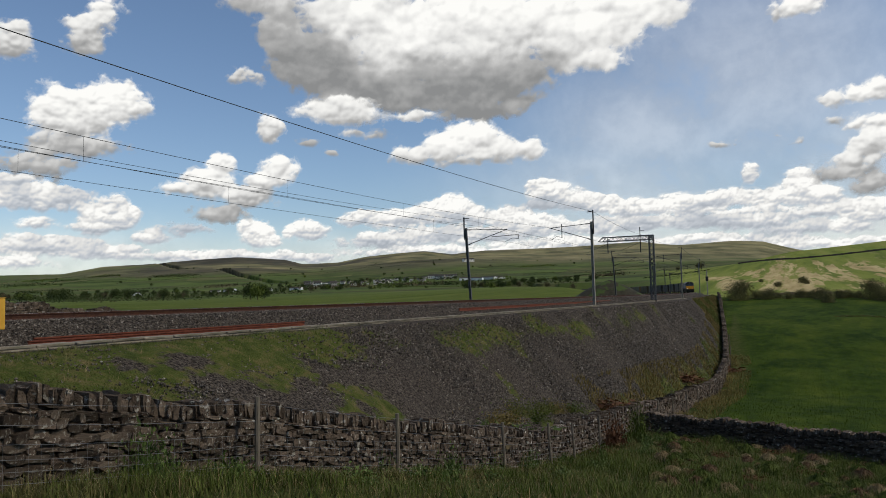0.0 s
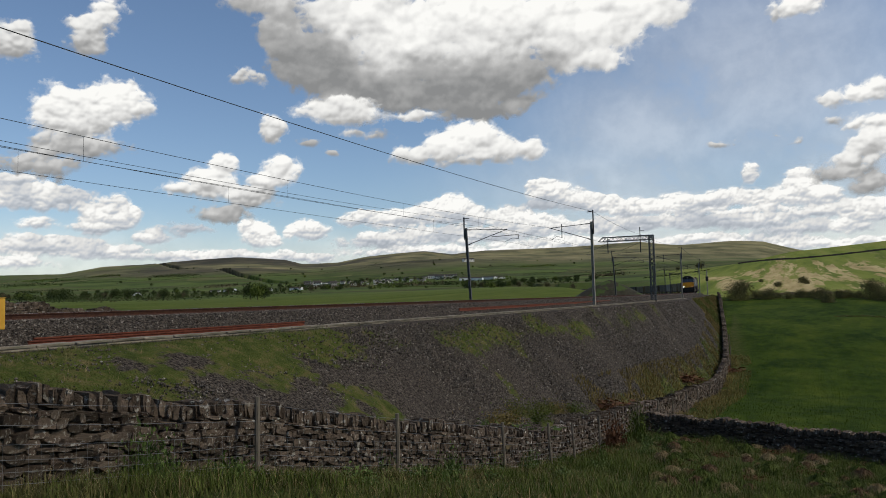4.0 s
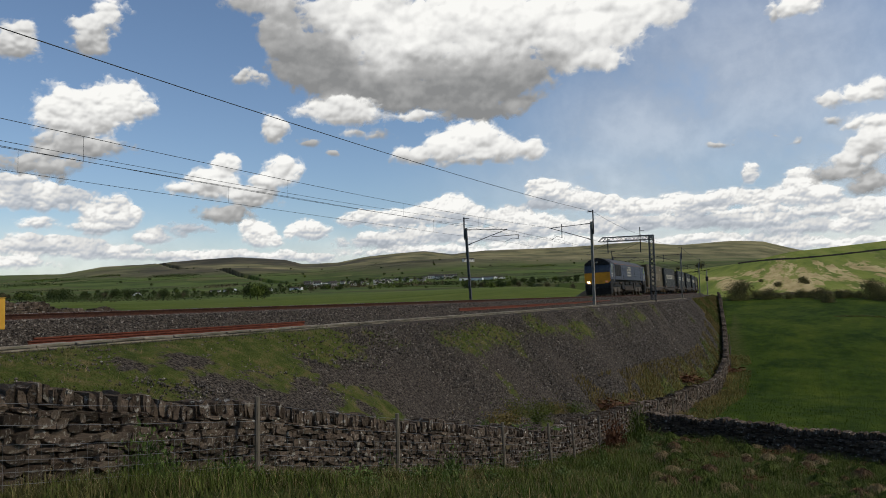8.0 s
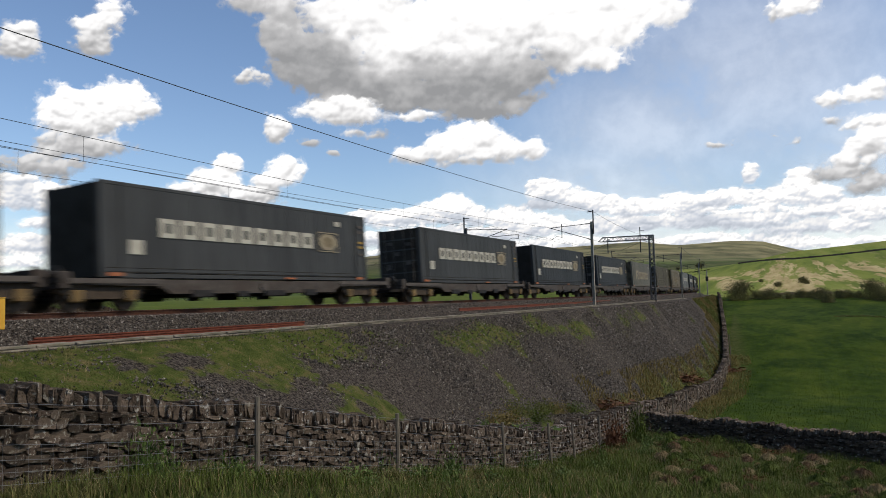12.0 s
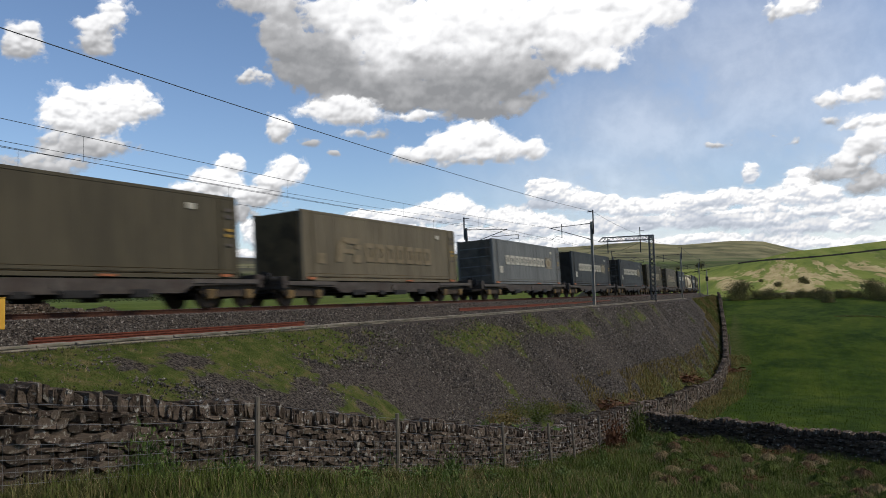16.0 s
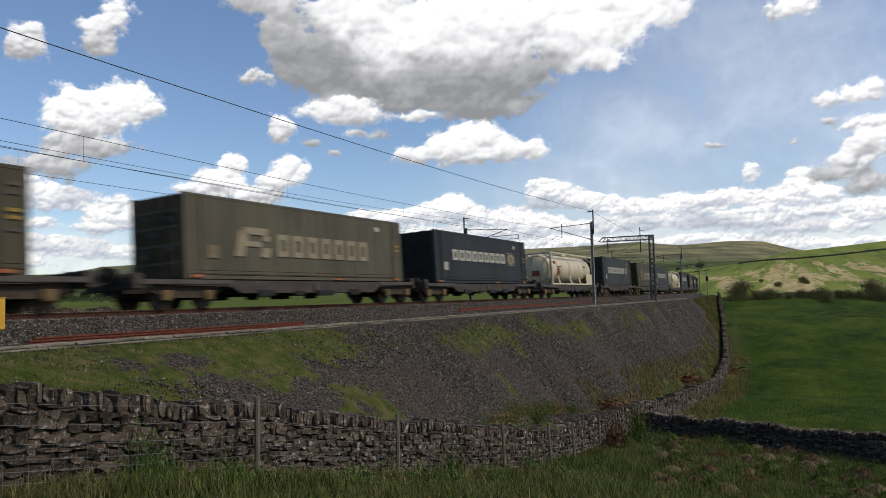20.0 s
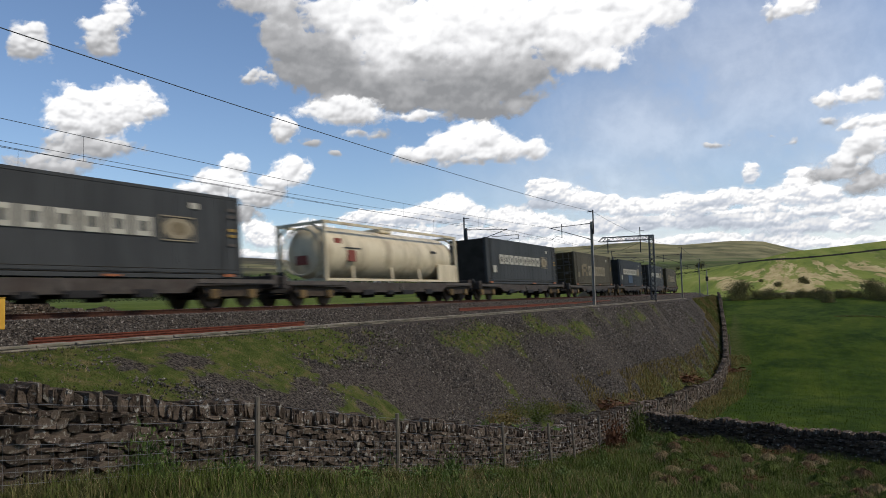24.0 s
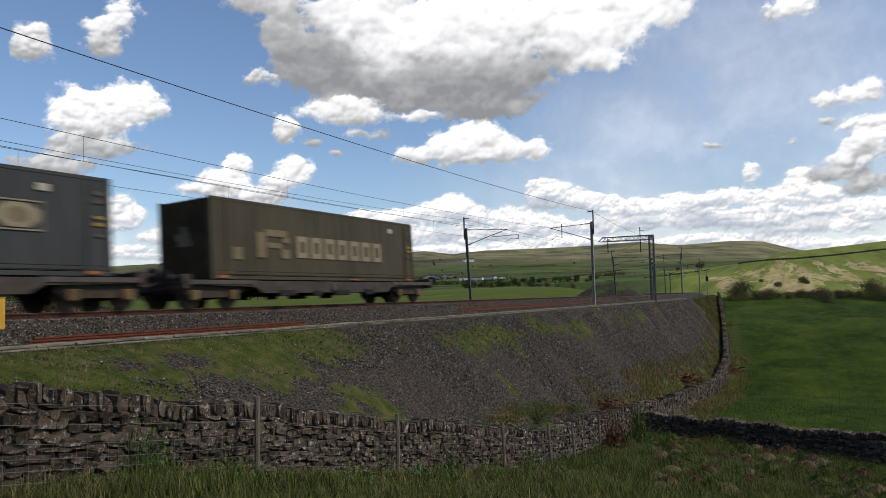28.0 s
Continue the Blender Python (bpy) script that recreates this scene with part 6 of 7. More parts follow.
# ---- stone walls on the hill ----
def hill_wall(pts, high, label, seed):
    """A dry stone wall over the land along plan points, with an uneven top."""
    rng = np.random.RandomState(seed)
    xs, ys = [], []
    for (x0, y0), (x1, y1) in zip(pts, pts[1:]):
        k = max(int(math.hypot(x1 - x0, y1 - y0) / 1.5), 2)
        xs += list(np.linspace(x0, x1, k, endpoint=False))
        ys += list(np.linspace(y0, y1, k, endpoint=False))
    x, y = np.array(xs), np.array(ys)
    z = land(x, y)
    dx, dy = np.gradient(x), np.gradient(y)
    r = np.hypot(dx, dy)
    nx, ny = -dy / r, dx / r
    h = high * rng.uniform(0.8, 1.15, len(x))
    ring = [np.stack([x + nx * k, y + ny * k, z + t], 1) for k, t in ((-0.35, -0.6), (-0.22, h), (0.22, h), (0.35, -0.6))]
    v = np.stack(ring, 1).reshape(-1, 3)
    b = np.arange(len(x) - 1)[:, None] * 4
    f = np.concatenate([b + (j, j + 1, j + 5, j + 4) for j in range(3)])
    me = mesh_of("hill_wall", v, f)
    me.materials.append(M["stone_far"])
    return tagged(new("hill_wall", me), label, "stone wall", kind="structure")


hill_wall([B(0.40, 880), B(0.4416, 790), B(0.4769, 720), B(0.534, 692), B(0.601, 672), B(0.7, 660)], 1.5, "dry stone wall running across the green hillside", 1)
hill_wall([B(0.47, 930), B(0.535, 945), B(0.6, 955), B(0.7, 960)], 1.4, "dry stone wall along the hill's skyline", 2)
hill_wall([B(0.446, 194), B(0.50, 202), B(0.548, 208)], 0.75, "low dry stone wall at the foot of the hill", 3)


# ---- spoil mound beyond the line ----
def build_mound():
    c = Vector((29.3, 131.0, 0))
    n, verts, faces = 48, [], []
    rings = np.linspace(0, 1, 14)
    for r in rings:
        for k in range(n):
            a = 2 * math.pi * k / n
            x, y = math.cos(a) * r * 7.6, math.sin(a) * r * 5.5
            h = 3.75 * max(0.0, 1 - r ** 1.25) + 0.25 * float(fbm(x / 2 + 5, y / 2, 3, 3)) * (1 - r)
            verts.append((c.x + x, c.y + y, -1.25 + h))
    for i in range(len(rings) - 1):
        for k in range(n):
            a, b = i * n + k, i * n + (k + 1) % n
            faces.append((a, a + n, b + n, b))
    M["mound"] = surface("dark_spoil_with_grass", (0.020, 0.018, 0.012), (0.052, 0.046, 0.028), 1.2, 0.95, 0, 0.5, stain=(0.055, 0.085, 0.018), stain_scale=0.35, stain_amount=0.9, stain_from=(0.50, 0.58))
    tagged(sheet("spoil_mound", verts, faces, M["mound"], smooth=True), "dark grass-grown spoil mound beside the railway", "mound")


build_mound()


def dead_stalk(s, lat, high, seed):
    """A dead thistle or dock: a pale stem with a few bent side shoots."""
    rng = np.random.RandomState(seed)
    p = on_line(s, lat)
    z = lie_at(p.x, p.y)
    ob = thing("dead_stalk", "pale dead weed stalk standing in rough grass", "dead plant", "dead stalks", Matrix.Translation((p.x, p.y, z - 0.04)))
    tip = Vector((rng.uniform(-0.15, 0.15), rng.uniform(-0.1, 0.1), high))
    bm = bmesh.new()
    rod(bm, (0, 0, 0), tip, 0.008, 5, 0.004)
    part("stem", bm, M["blade_dry"], ob)
    for k in range(5):
        t = rng.uniform(0.35, 0.9)
        a = rng.uniform(0, 6.3)
        bm = bmesh.new()
        rod(bm, tip * t, tip * t + Vector((math.cos(a) * 0.16, math.sin(a) * 0.16, 0.14)) * high, 0.005, 4, 0.003)
        part("side_shoot", bm, M["blade_dry"], ob)


for _k, (_s, _l, _h) in enumerate(((-52.6, 8.6, 0.7), (-52.2, 8.9, 0.55), (-51.9, 8.4, 0.6), (-50.4, 9.2, 0.6), (-51.2, 9.0, 0.5), (-47.2, 9.3, 0.5), (-41.8, 11.0, 0.7), (-40.4, 11.1, 0.6),
                                   (-52.9, 10.9, 0.45), (-52.5, 11.1, 0.4), (-39.4, 10.9, 0.6), (-33.5, 11.4, 0.7), (-24.0, 11.4, 0.8))):
    dead_stalk(_s, _l, _h, 70 + _k)

# ---- houses in the valley ----
M["render"] = surface("white_house_render", (0.52, 0.50, 0.45), (0.70, 0.67, 0.61), 0.5, 0.9, 0, 0)
M["house_stone"] = surface("grey_house_stone", (0.20, 0.185, 0.165), (0.33, 0.31, 0.28), 0.6, 0.9, 0, 0)
M["slate"] = surface("grey_slate_roof", (0.05, 0.046, 0.042), (0.085, 0.078, 0.07), 0.8, 0.95, 0, 0, spec=0.05)
M["dark_glass"] = surface("dark_window", (0.02, 0.022, 0.025), (0.04, 0.045, 0.05), 1, 0.2, 0, 0)
M["shed"] = surface("pale_shed_cladding", (0.55, 0.56, 0.56), (0.70, 0.71, 0.71), 0.3, 0.5, 0, 0)


def house_model(name, mat, length, depth, eaves, ridge, label, windows=3, chimney=True):
    ob = thing(name, label, "house")
    bm = bmesh.new()
    prism(bm, ((-depth / 2, -1), (depth / 2, -1), (depth / 2, eaves), (0, ridge - 0.15), (-depth / 2, eaves)), "x", -length / 2, length / 2)
    walls = part("wall", bm, M[mat], ob)
    for s in (1, -1):
        bm = bmesh.new()
        bar(bm, (0, s * (depth / 2 + 0.25), eaves - 0.1), (0, 0, ridge), length + 0.5, 0.18, (0, s * -0.5, 1))
        r = part("roof", bm, M["slate"], ob)
    if chimney:
        bm = bmesh.new()
        box(bm, length / 2 - 0.9, length / 2 - 0.1, -0.4, 0.4, ridge - 0.5, ridge + 1.0)
        part("chimney", bm, M["house_stone"], ob)
    for k in range(windows):
        for z in ((1.2, 3.7) if eaves > 4 else (1.2,)):
            bm = bmesh.new()
            x = (k + 0.5) / windows * length - length / 2
            box(bm, x - 0.5, x + 0.5, -depth / 2 - 0.03, -depth / 2 + 0.05, z, z + 1.2)
            part("window", bm, M["dark_glass"], ob)
    return ob


def build_village():
    rng = np.random.RandomState(61)
    models = [house_model("house", "render", 11, 7, 5, 7.6, "white-rendered slate-roofed house in the valley village"),
              house_model("house", "house_stone", 10, 7, 5, 7.8, "grey stone slate-roofed house in the valley village"),
              house_model("house", "render", 16, 7, 5, 7.4, "white terrace of slate-roofed houses in the village", 5),
              house_model("house", "house_stone", 9, 6, 3, 5.4, "small grey stone cottage in the valley village", 2)]
    barn = house_model("barn", "shed", 30, 14, 5, 8, "long pale farm shed in the valley", 0, False)
    used = set()

    def put(k, u, d, size=1.0, model=None):
        x, y = u * d, d
        m = Matrix.Translation((x, y, ground_at(x, y))) @ pose(0, 0, 0, 0, 0, rng.uniform(-35, 35))
        ob = model or models[k]
        if ob.name in used:
            ob = copy_thing(ob, m)
        used.add(ob.name)
        ob.matrix_world = m @ Matrix.Scale(size, 4)
        tagged(ob, group="valley buildings")

    for i in range(95):
        t = rng.rand()
        u = -0.19 + 0.165 * t + rng.normal(0, 0.006)
        put(rng.choice([0, 0, 1, 2, 3, 0]), u, 1080 + rng.uniform(-60, 170) + 90 * t, rng.uniform(0.3, 0.5))
    for i in range(9):
        put(rng.choice([0, 1, 3]), rng.uniform(-0.185, -0.15), rng.uniform(1050, 1200), 1.0)
    for i in range(7):
        put(rng.choice([0, 2]), rng.uniform(-0.02, 0.03), rng.uniform(1150, 1250), 1.0)
    for u, d in ((0.045, 1080), (0.062, 1085), (0.075, 1090), (0.03, 1100)):
        put(0, u, d, 0.6, barn)
    for u, d, z in ((-0.42, 840, 0.5), (-0.26, 890, 0.5), (-0.29, 920, 0.5), (-0.20, 900, 0.5), (-0.31, 905, 0.4), (-0.24, 915, 0.4)):
        put(0, u, d, z, barn)
    for u, d in ((0.03, 2000), (0.038, 2010)):
        put(0, u, d, 1.3)


build_village()

# ---- the freight train ----
M["blue"] = surface("dark_blue_locomotive_paint", (0.034, 0.040, 0.066), (0.050, 0.058, 0.090), 2.5, 0.42, 0, 0.05, stain=(0.04, 0.04, 0.05), stain_scale=0.7, stain_amount=0.5)
M["roof"] = surface("grimy_grey_roof_paint", (0.045, 0.045, 0.045), (0.10, 0.10, 0.10), 3, 0.6, 0, 0.1)
M["black"] = surface("oily_black_underframe", (0.010, 0.009, 0.008), (0.030, 0.027, 0.024), 5, 0.7, 0, 0.2)
M["grime"] = surface("brake_dust_bogie_steel", (0.026, 0.018, 0.012), (0.085, 0.062, 0.042), 6, 0.75, 0.1, 0.25)
M["bogie_grey"] = surface("dusty_grey_bogie_frame", (0.055, 0.046, 0.037), (0.135, 0.115, 0.094), 4, 0.85, 0, 0.25, stain=(0.03, 0.024, 0.018), stain_scale=1.6)
M["axle_ochre"] = surface("ochre_axle_box_paint", (0.095, 0.062, 0.026), (0.20, 0.13, 0.052), 4, 0.8, 0, 0.1, stain=(0.04, 0.028, 0.018), stain_scale=3)
M["cab_yellow"] = surface("warning_yellow_paint", (0.60, 0.235, 0.012), (0.74, 0.315, 0.020), 3, 0.5, 0, 0.05, stain=(0.2, 0.09, 0.02), stain_scale=1.5, stain_amount=0.4)
M["white"] = surface("dirty_white_paint", (0.33, 0.305, 0.24), (0.47, 0.44, 0.355), 3, 0.6, 0, 0)
M["cream_mark"] = surface("cream_livery_paint", (0.20, 0.165, 0.105), (0.29, 0.24, 0.155), 3, 0.6, 0, 0)
M["dim_mark"] = surface("faded_ochre_livery_paint", (0.13, 0.10, 0.055), (0.20, 0.155, 0.09), 3, 0.6, 0, 0)
M["orange"] = surface("orange_stripe_paint", (0.26, 0.085, 0.035), (0.33, 0.12, 0.05), 3, 0.5, 0, 0)
M["yellow_mark"] = surface("worn_yellow_marking", (0.24, 0.15, 0.03), (0.34, 0.22, 0.05), 3, 0.6, 0, 0)
M["patch_blue"] = surface("blue_repair_patch", (0.030, 0.048, 0.085), (0.042, 0.066, 0.115), 2, 0.5, 0, 0)
M["red"] = surface("faded_red_placard", (0.16, 0.040, 0.028), (0.24, 0.065, 0.042), 3, 0.6, 0, 0)
M["glass"] = surface("dark_cab_glass", (0.025, 0.03, 0.035), (0.045, 0.05, 0.055), 2, 0.12, 0, 0, spec=0.6)
# pale base colour puts the reflected sky into the cab's side glass
M["side_glass"] = surface("sky_pale_side_glass", (0.12, 0.145, 0.15), (0.20, 0.235, 0.24), 2, 0.1, 0, 0, spec=0.7)
M["headlamp"] = glow("lit_headlamp", (1.0, 0.97, 0.88), 9)
M["lamp_dim"] = glow("dim_marker_lamp", (0.5, 0.2, 0.12), 0.5)
M["tank"] = surface("cream_tank_paint", (0.50, 0.415, 0.27), (0.64, 0.55, 0.375), 1.5, 0.45, 0, 0.05, stain=(0.26, 0.20, 0.125), stain_scale=0.9, stain_amount=0.6, stretch=(1.6, 1.6, 0.4))
M["deck_steel"] = surface("grey_wagon_steel", (0.036, 0.030, 0.025), (0.088, 0.073, 0.060), 4, 0.75, 0.1, 0.2, stain=(0.045, 0.03, 0.022), stain_scale=1.2)
M["sill"] = surface("pale_grey_wagon_sill", (0.055, 0.046, 0.038), (0.118, 0.10, 0.083), 4, 0.7, 0.1, 0.2, stain=(0.05, 0.04, 0.035), stain_scale=1.2)
TRAIN = []      # (thing, arc length behind the first box's front)
TRAIN_SIZE = 1.028
SPEED, SLOWING, LEAD = 25.24843, -0.0374514, -38.45
# how far each box's front lies behind the first one's: pairs of wagons close-coupled, one pair articulated
BEHIND_FIRST = (0.0, 17.07, 36.41, 53.83, 72.58, 90.26, 109.24, 127.04, 146.76, 164.52, 183.76, 201.31, 220.78, 238.56, 257.85, 275.69,
                294.0, 308.68, 327.11, 344.95, 364.58, 382.71, 401.97, 420.07)


def gone(t):
    return SPEED * (t - 11) + 0.5 * SLOWING * (t - 11) ** 2


def ride(behind, t):
    s = LEAD + behind - gone(t)
    p = on_line(s, -0.7175, -0.7175 * math.sin(radians(CANT)))
    return pose(p.x, p.y, p.z, -CANT, 0, math.degrees(heading(s)))


def disc(bm, x, y0, y1, z, r, n=18):
    return rod(bm, (x, y0, z), (x, y1, z), r, n)


def bogie(parent, x, wheels, base, r, springs=True, material="grime"):
    """A bogie centred at x: frame, wheels and axle boxes on both sides."""
    b = new("bogie")
    b.parent = parent
    tagged(b, "brake-dusted steel bogie")
    span = base * (wheels - 1)
    for y in (-0.98, 0.98):
        bm = bmesh.new()
        prism(bm, ((x - span / 2 - 0.55, 0.62), (x - span / 2 - 0.3, 0.46), (x - 0.5, 0.36), (x + 0.5, 0.36), (x + span / 2 + 0.3, 0.46), (x + span / 2 + 0.55, 0.62),
                   (x + span / 2 + 0.5, 0.36 + r), (x + span / 2 - 0.45, 0.42 + r), (x - span / 2 + 0.45, 0.42 + r), (x - span / 2 - 0.5, 0.36 + r)), "y", y - 0.06, y + 0.06)
        part("bogie_frame", bm, M[material], b)
        for k in range(wheels):
            xx = x - span / 2 + base * k
            bm = bmesh.new()
            box(bm, xx - 0.17, xx + 0.17, y * 1.06 - 0.09, y * 1.06 + 0.09, r - 0.15, r + 0.2, 0.03)
            part("axle_box", bm, M["axle_ochre"] if springs == "wagon" else M["bogie_grey"], b)
            if springs:
                bm = bmesh.new()
                for dx in (-0.24, 0.24):
                    rod(bm, (xx + dx, y * 1.04, r - 0.05), (xx + dx, y * 1.04, r + 0.24), 0.07, 8)
                part("spring", bm, M["black"], b)
    for k in range(wheels):
        xx = x - span / 2 + base * k
        for y in (-0.75, 0.75):
            bm = bmesh.new()
            disc(bm, xx, y - 0.065, y + 0.065, r, r)
            disc(bm, xx, y * 0.9 - 0.02, y * 0.9 + 0.02, r, r + 0.028)
            part("wheel", bm, M["grime"], b)
        bm = bmesh.new()
        disc(bm, xx, -0.7, 0.7, r, 0.08, 8)
        part("axle", bm, M["black"], b)
    return b


def buffers(parent, x, side):
    for y in (-0.87, 0.87):
        bm = bmesh.new()
        rod(bm, (x, y, 1.05), (x + side * 0.45, y, 1.05), 0.09, 10)
        rod(bm, (x + side * 0.45, y, 1.05), (x + side * 0.52, y, 1.05), 0.24, 14)
        part("buffer", bm, M["black"], parent)
    bm = bmesh.new()
    rod(bm, (x, 0, 0.95), (x + side * 0.5, 0, 0.75), 0.05, 6)
    part("coupling", bm, M["black"], parent)


def flat_wagon(front=8.85, rear=8.1, bogies=(-6.6, 6.6), ends=(-1, 1)):
    """A wagon whose box is centred on its origin; front and rear: where its frame ends."""
    w = thing("flat_wagon", "low grey steel flat wagon carrying a container", "wagon", "train wagons")
    for y in (-1.17, 1.17):
        bm = bmesh.new()
        prism(bm, ((-front + 0.2, 0.78), (-4.7, 0.72), (-4.3, 0.48), (4.3, 0.48), (4.7, 0.72), (rear - 0.2, 0.78), (rear - 0.2, 0.93), (-front + 0.2, 0.93)), "y", y - 0.05, y + 0.05)
        part("solebar", bm, M["deck_steel"], w)
        for x0, x1 in ((-front + 0.25, -4.75), (4.75, rear - 0.25)):
            bm = bmesh.new()
            prism(bm, ((x0, 0.80), (x1, 0.80), (x1, 0.95), (x0, 0.95)), "y", y * 1.05 - 0.03, y * 1.05 + 0.03)
            part("end_sill", bm, M["sill"], w, "pale grey end sill")
        for x, l, h in ((-3.0, 0.9, 0.24), (-1.1, 0.5, 0.2), (0.6, 1.1, 0.22), (2.7, 0.7, 0.25)):
            bm = bmesh.new()
            box(bm, x - l / 2, x + l / 2, y * 1.02 - 0.1, y * 1.02 + 0.1, 0.36, 0.36 + h, 0.015)
            part("equipment_box", bm, M["black"], w)
        bm = bmesh.new()
        rod(bm, (0.0, y * 1.06, 0.72), (0.0, y * 1.1, 0.72), 0.17, 14)
        part("brake_wheel", bm, M["sill"], w)
    bm = bmesh.new()
    box(bm, -front + 0.1, rear - 0.1, -0.4, 0.4, 0.55, 0.9)
    part("centre_beam", bm, M["black"], w)
    for x in (-front + 0.15, -4.6, 4.6, rear - 0.15):
        bm = bmesh.new()
        box(bm, x - 0.12, x + 0.12, -1.2, 1.2, 0.66, 0.94, 0.01)
        part("cross_beam", bm, M["deck_steel"], w)
    for s in ends:
        x = -front if s < 0 else rear
        bm = bmesh.new()
        box(bm, min(x, x - s * 0.35), max(x, x - s * 0.35), -1.2, 1.2, 0.82, 1.14, 0.015)
        part("headstock", bm, M["deck_steel"], w)
        buffers(w, x, s)
    for x in bogies:
        bogie(w, x, 2, 1.8, 0.42, "wagon")
    return w


def label_row(x, z, count, width, high, gap, y, material, parent, name="livery_mark", slant=0.0):
    """A row of plain letter-sized blocks."""
    for k in range(count):
        x0 = x + k * (width + gap)
        t = width * 0.31
        bm = bmesh.new()
        for p0, p1, q0, q1 in ((x0, x0 + t, z, z + high), (x0 + width - t, x0 + width, z, z + high), (x0 + t, x0 + width - t, z, z + high * 0.24), (x0 + t, x0 + width - t, z + high * 0.76, z + high)):
            box(bm, p0, p1, y - 0.006, y + 0.004, q0, q1)
        part(name, bm, material, parent)


def container(name, colours, mark, count, label, emblem="lead", end="door", patch=False):
    """A 45 ft box, its floor at z 0.967; front end at -x."""
    c = thing(name, label, "container", "train load")
    key = "box_" + "_".join("%03d" % round(v * 1000) for v in colours)
    if key not in M:
        d = tuple(v * 0.82 for v in colours)
        M[key] = surface("container_paint_" + str(len(M)), d, tuple(v * 1.12 for v in colours), 1.4, 0.6, 0, 0.12, fine=6, stain=tuple(v * 0.55 for v in colours), stain_scale=0.55,
                         stain_amount=0.55, stretch=(1.6, 1.6, 0.35), spec=0.2)
        # ends: side colour darkened and warmed to hold their shade; also fills rail gaps
        M[key + "_end"] = surface("container_shaded_paint_" + str(len(M)), tuple(v * k for v, k in zip(colours, (0.62, 0.52, 0.42))), tuple(v * k for v, k in zip(colours, (0.95, 0.82, 0.68))), 2, 0.8, 0, 0.1, stain=(0.022, 0.018, 0.013), stain_scale=1.2, spec=0.06)
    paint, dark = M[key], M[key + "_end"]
    z0, z1, L, W = 0.975, 3.867, 6.858, 1.25
    bm = bmesh.new()
    box(bm, -L + 0.06, L - 0.06, -W + 0.035, W - 0.035, z0 + 0.17, z1 - 0.05)
    body = part("body", bm, paint, c)
    for y in (-W, W):
        s = 1 if y > 0 else -1
        bm = bmesh.new()
        for k in range(22):
            x = -L + 0.45 + k * (2 * L - 0.9) / 21
            box(bm, x - 0.03, x + 0.03, y - s * 0.035 - 0.008, y - s * 0.035 + 0.008, z0 + 0.3, z1 - 0.13)
        part("curtain_pleats", bm, paint, body)
        for za, zb, mat in ((z0, z0 + 0.13, paint), (z0 + 0.145, z0 + 0.165, dark), (z0 + 0.18, z0 + 0.28, paint), (z0 + 0.29, z0 + 0.31, dark), (z1 - 0.11, z1, paint)):
            bm = bmesh.new()
            box(bm, -L, L, y - s * 0.05 - 0.03, y - s * 0.05 + 0.045, za, zb, 0.008)
            part("side_rail", bm, mat, c)
    for x in (-L + 0.08, L - 0.08):
        for y in (-W + 0.08, W - 0.08):
            bm = bmesh.new()
            box(bm, x - 0.08, x + 0.08, y - 0.085, y + 0.085, z0, z1, 0.012)
            part("corner_post", bm, paint, c)
    for x in (-6.096, 6.096):
        for y in (-W - 0.004, W + 0.004):
            bm = bmesh.new()
            box(bm, x - 0.06, x + 0.06, y - 0.012, y + 0.012, z0, z1 - 0.02)
            part("lifting_post", bm, paint, c)
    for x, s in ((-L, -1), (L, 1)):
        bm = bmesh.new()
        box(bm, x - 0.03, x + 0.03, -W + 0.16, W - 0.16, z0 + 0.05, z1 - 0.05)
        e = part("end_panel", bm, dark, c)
        if end == "door":
            for y in (-0.82, -0.32, 0.32, 0.82):
                bm = bmesh.new()
                rod(bm, (x + s * 0.06, y, z0 + 0.1), (x + s * 0.06, y, z1 - 0.12), 0.022, 6)
                part("locking_bar", bm, M["sill"], e)
            for z in (1.55, 2.15, 2.75, 3.3):
                bm = bmesh.new()
                box(bm, x + s * 0.03 - 0.02, x + s * 0.03 + 0.02, -1.0, 1.0, z - 0.035, z + 0.035)
                part("door_rib", bm, paint, e)
            for y, z, w, h in ((-0.55, 1.95, 0.3, 0.22), (0.1, 2.45, 0.26, 0.2), (0.62, 1.75, 0.25, 0.3), (-0.55, 2.95, 0.3, 0.16), (0.55, 3.05, 0.3, 0.16)):
                bm = bmesh.new()
                box(bm, x + s * 0.04 - 0.012, x + s * 0.04 + 0.012, y - w / 2, y + w / 2, z, z + h)
                part("door_placard", bm, M["sill"], e)
        elif end == "emblem":
            bm = bmesh.new()
            for k in range(5):
                box(bm, x + s * 0.035 - 0.01, x + s * 0.035 + 0.01, -0.35 + 0.1 * k, -0.1 + 0.12 * k, 2.2 + 0.22 * (k % 3), 2.42 + 0.24 * (k % 3))
            part("livery_mark", bm, M["dim_mark"], e)
    y = -W - 0.004
    if mark == "blocks":
        label_row(-4.7, 2.26, 9, 0.70, 0.61, 0.178, y, M["white"], c)
        bm = bmesh.new()
        prism(bm, ((3.45, 2.45), (3.75, 2.24), (4.35, 2.24), (4.65, 2.45), (4.65, 2.7), (4.35, 2.9), (3.75, 2.9), (3.45, 2.7)), "y", y - 0.006, y + 0.004)
        part("livery_emblem", bm, M["cream_mark"], c)
        bm = bmesh.new()
        prism(bm, ((3.75, 2.47), (3.95, 2.36), (4.15, 2.36), (4.35, 2.47), (4.35, 2.67), (4.15, 2.78), (3.95, 2.78), (3.75, 2.67)), "y", y - 0.009, y)
        part("emblem_centre", bm, M["dim_mark"], c, "ochre centre of the emblem")
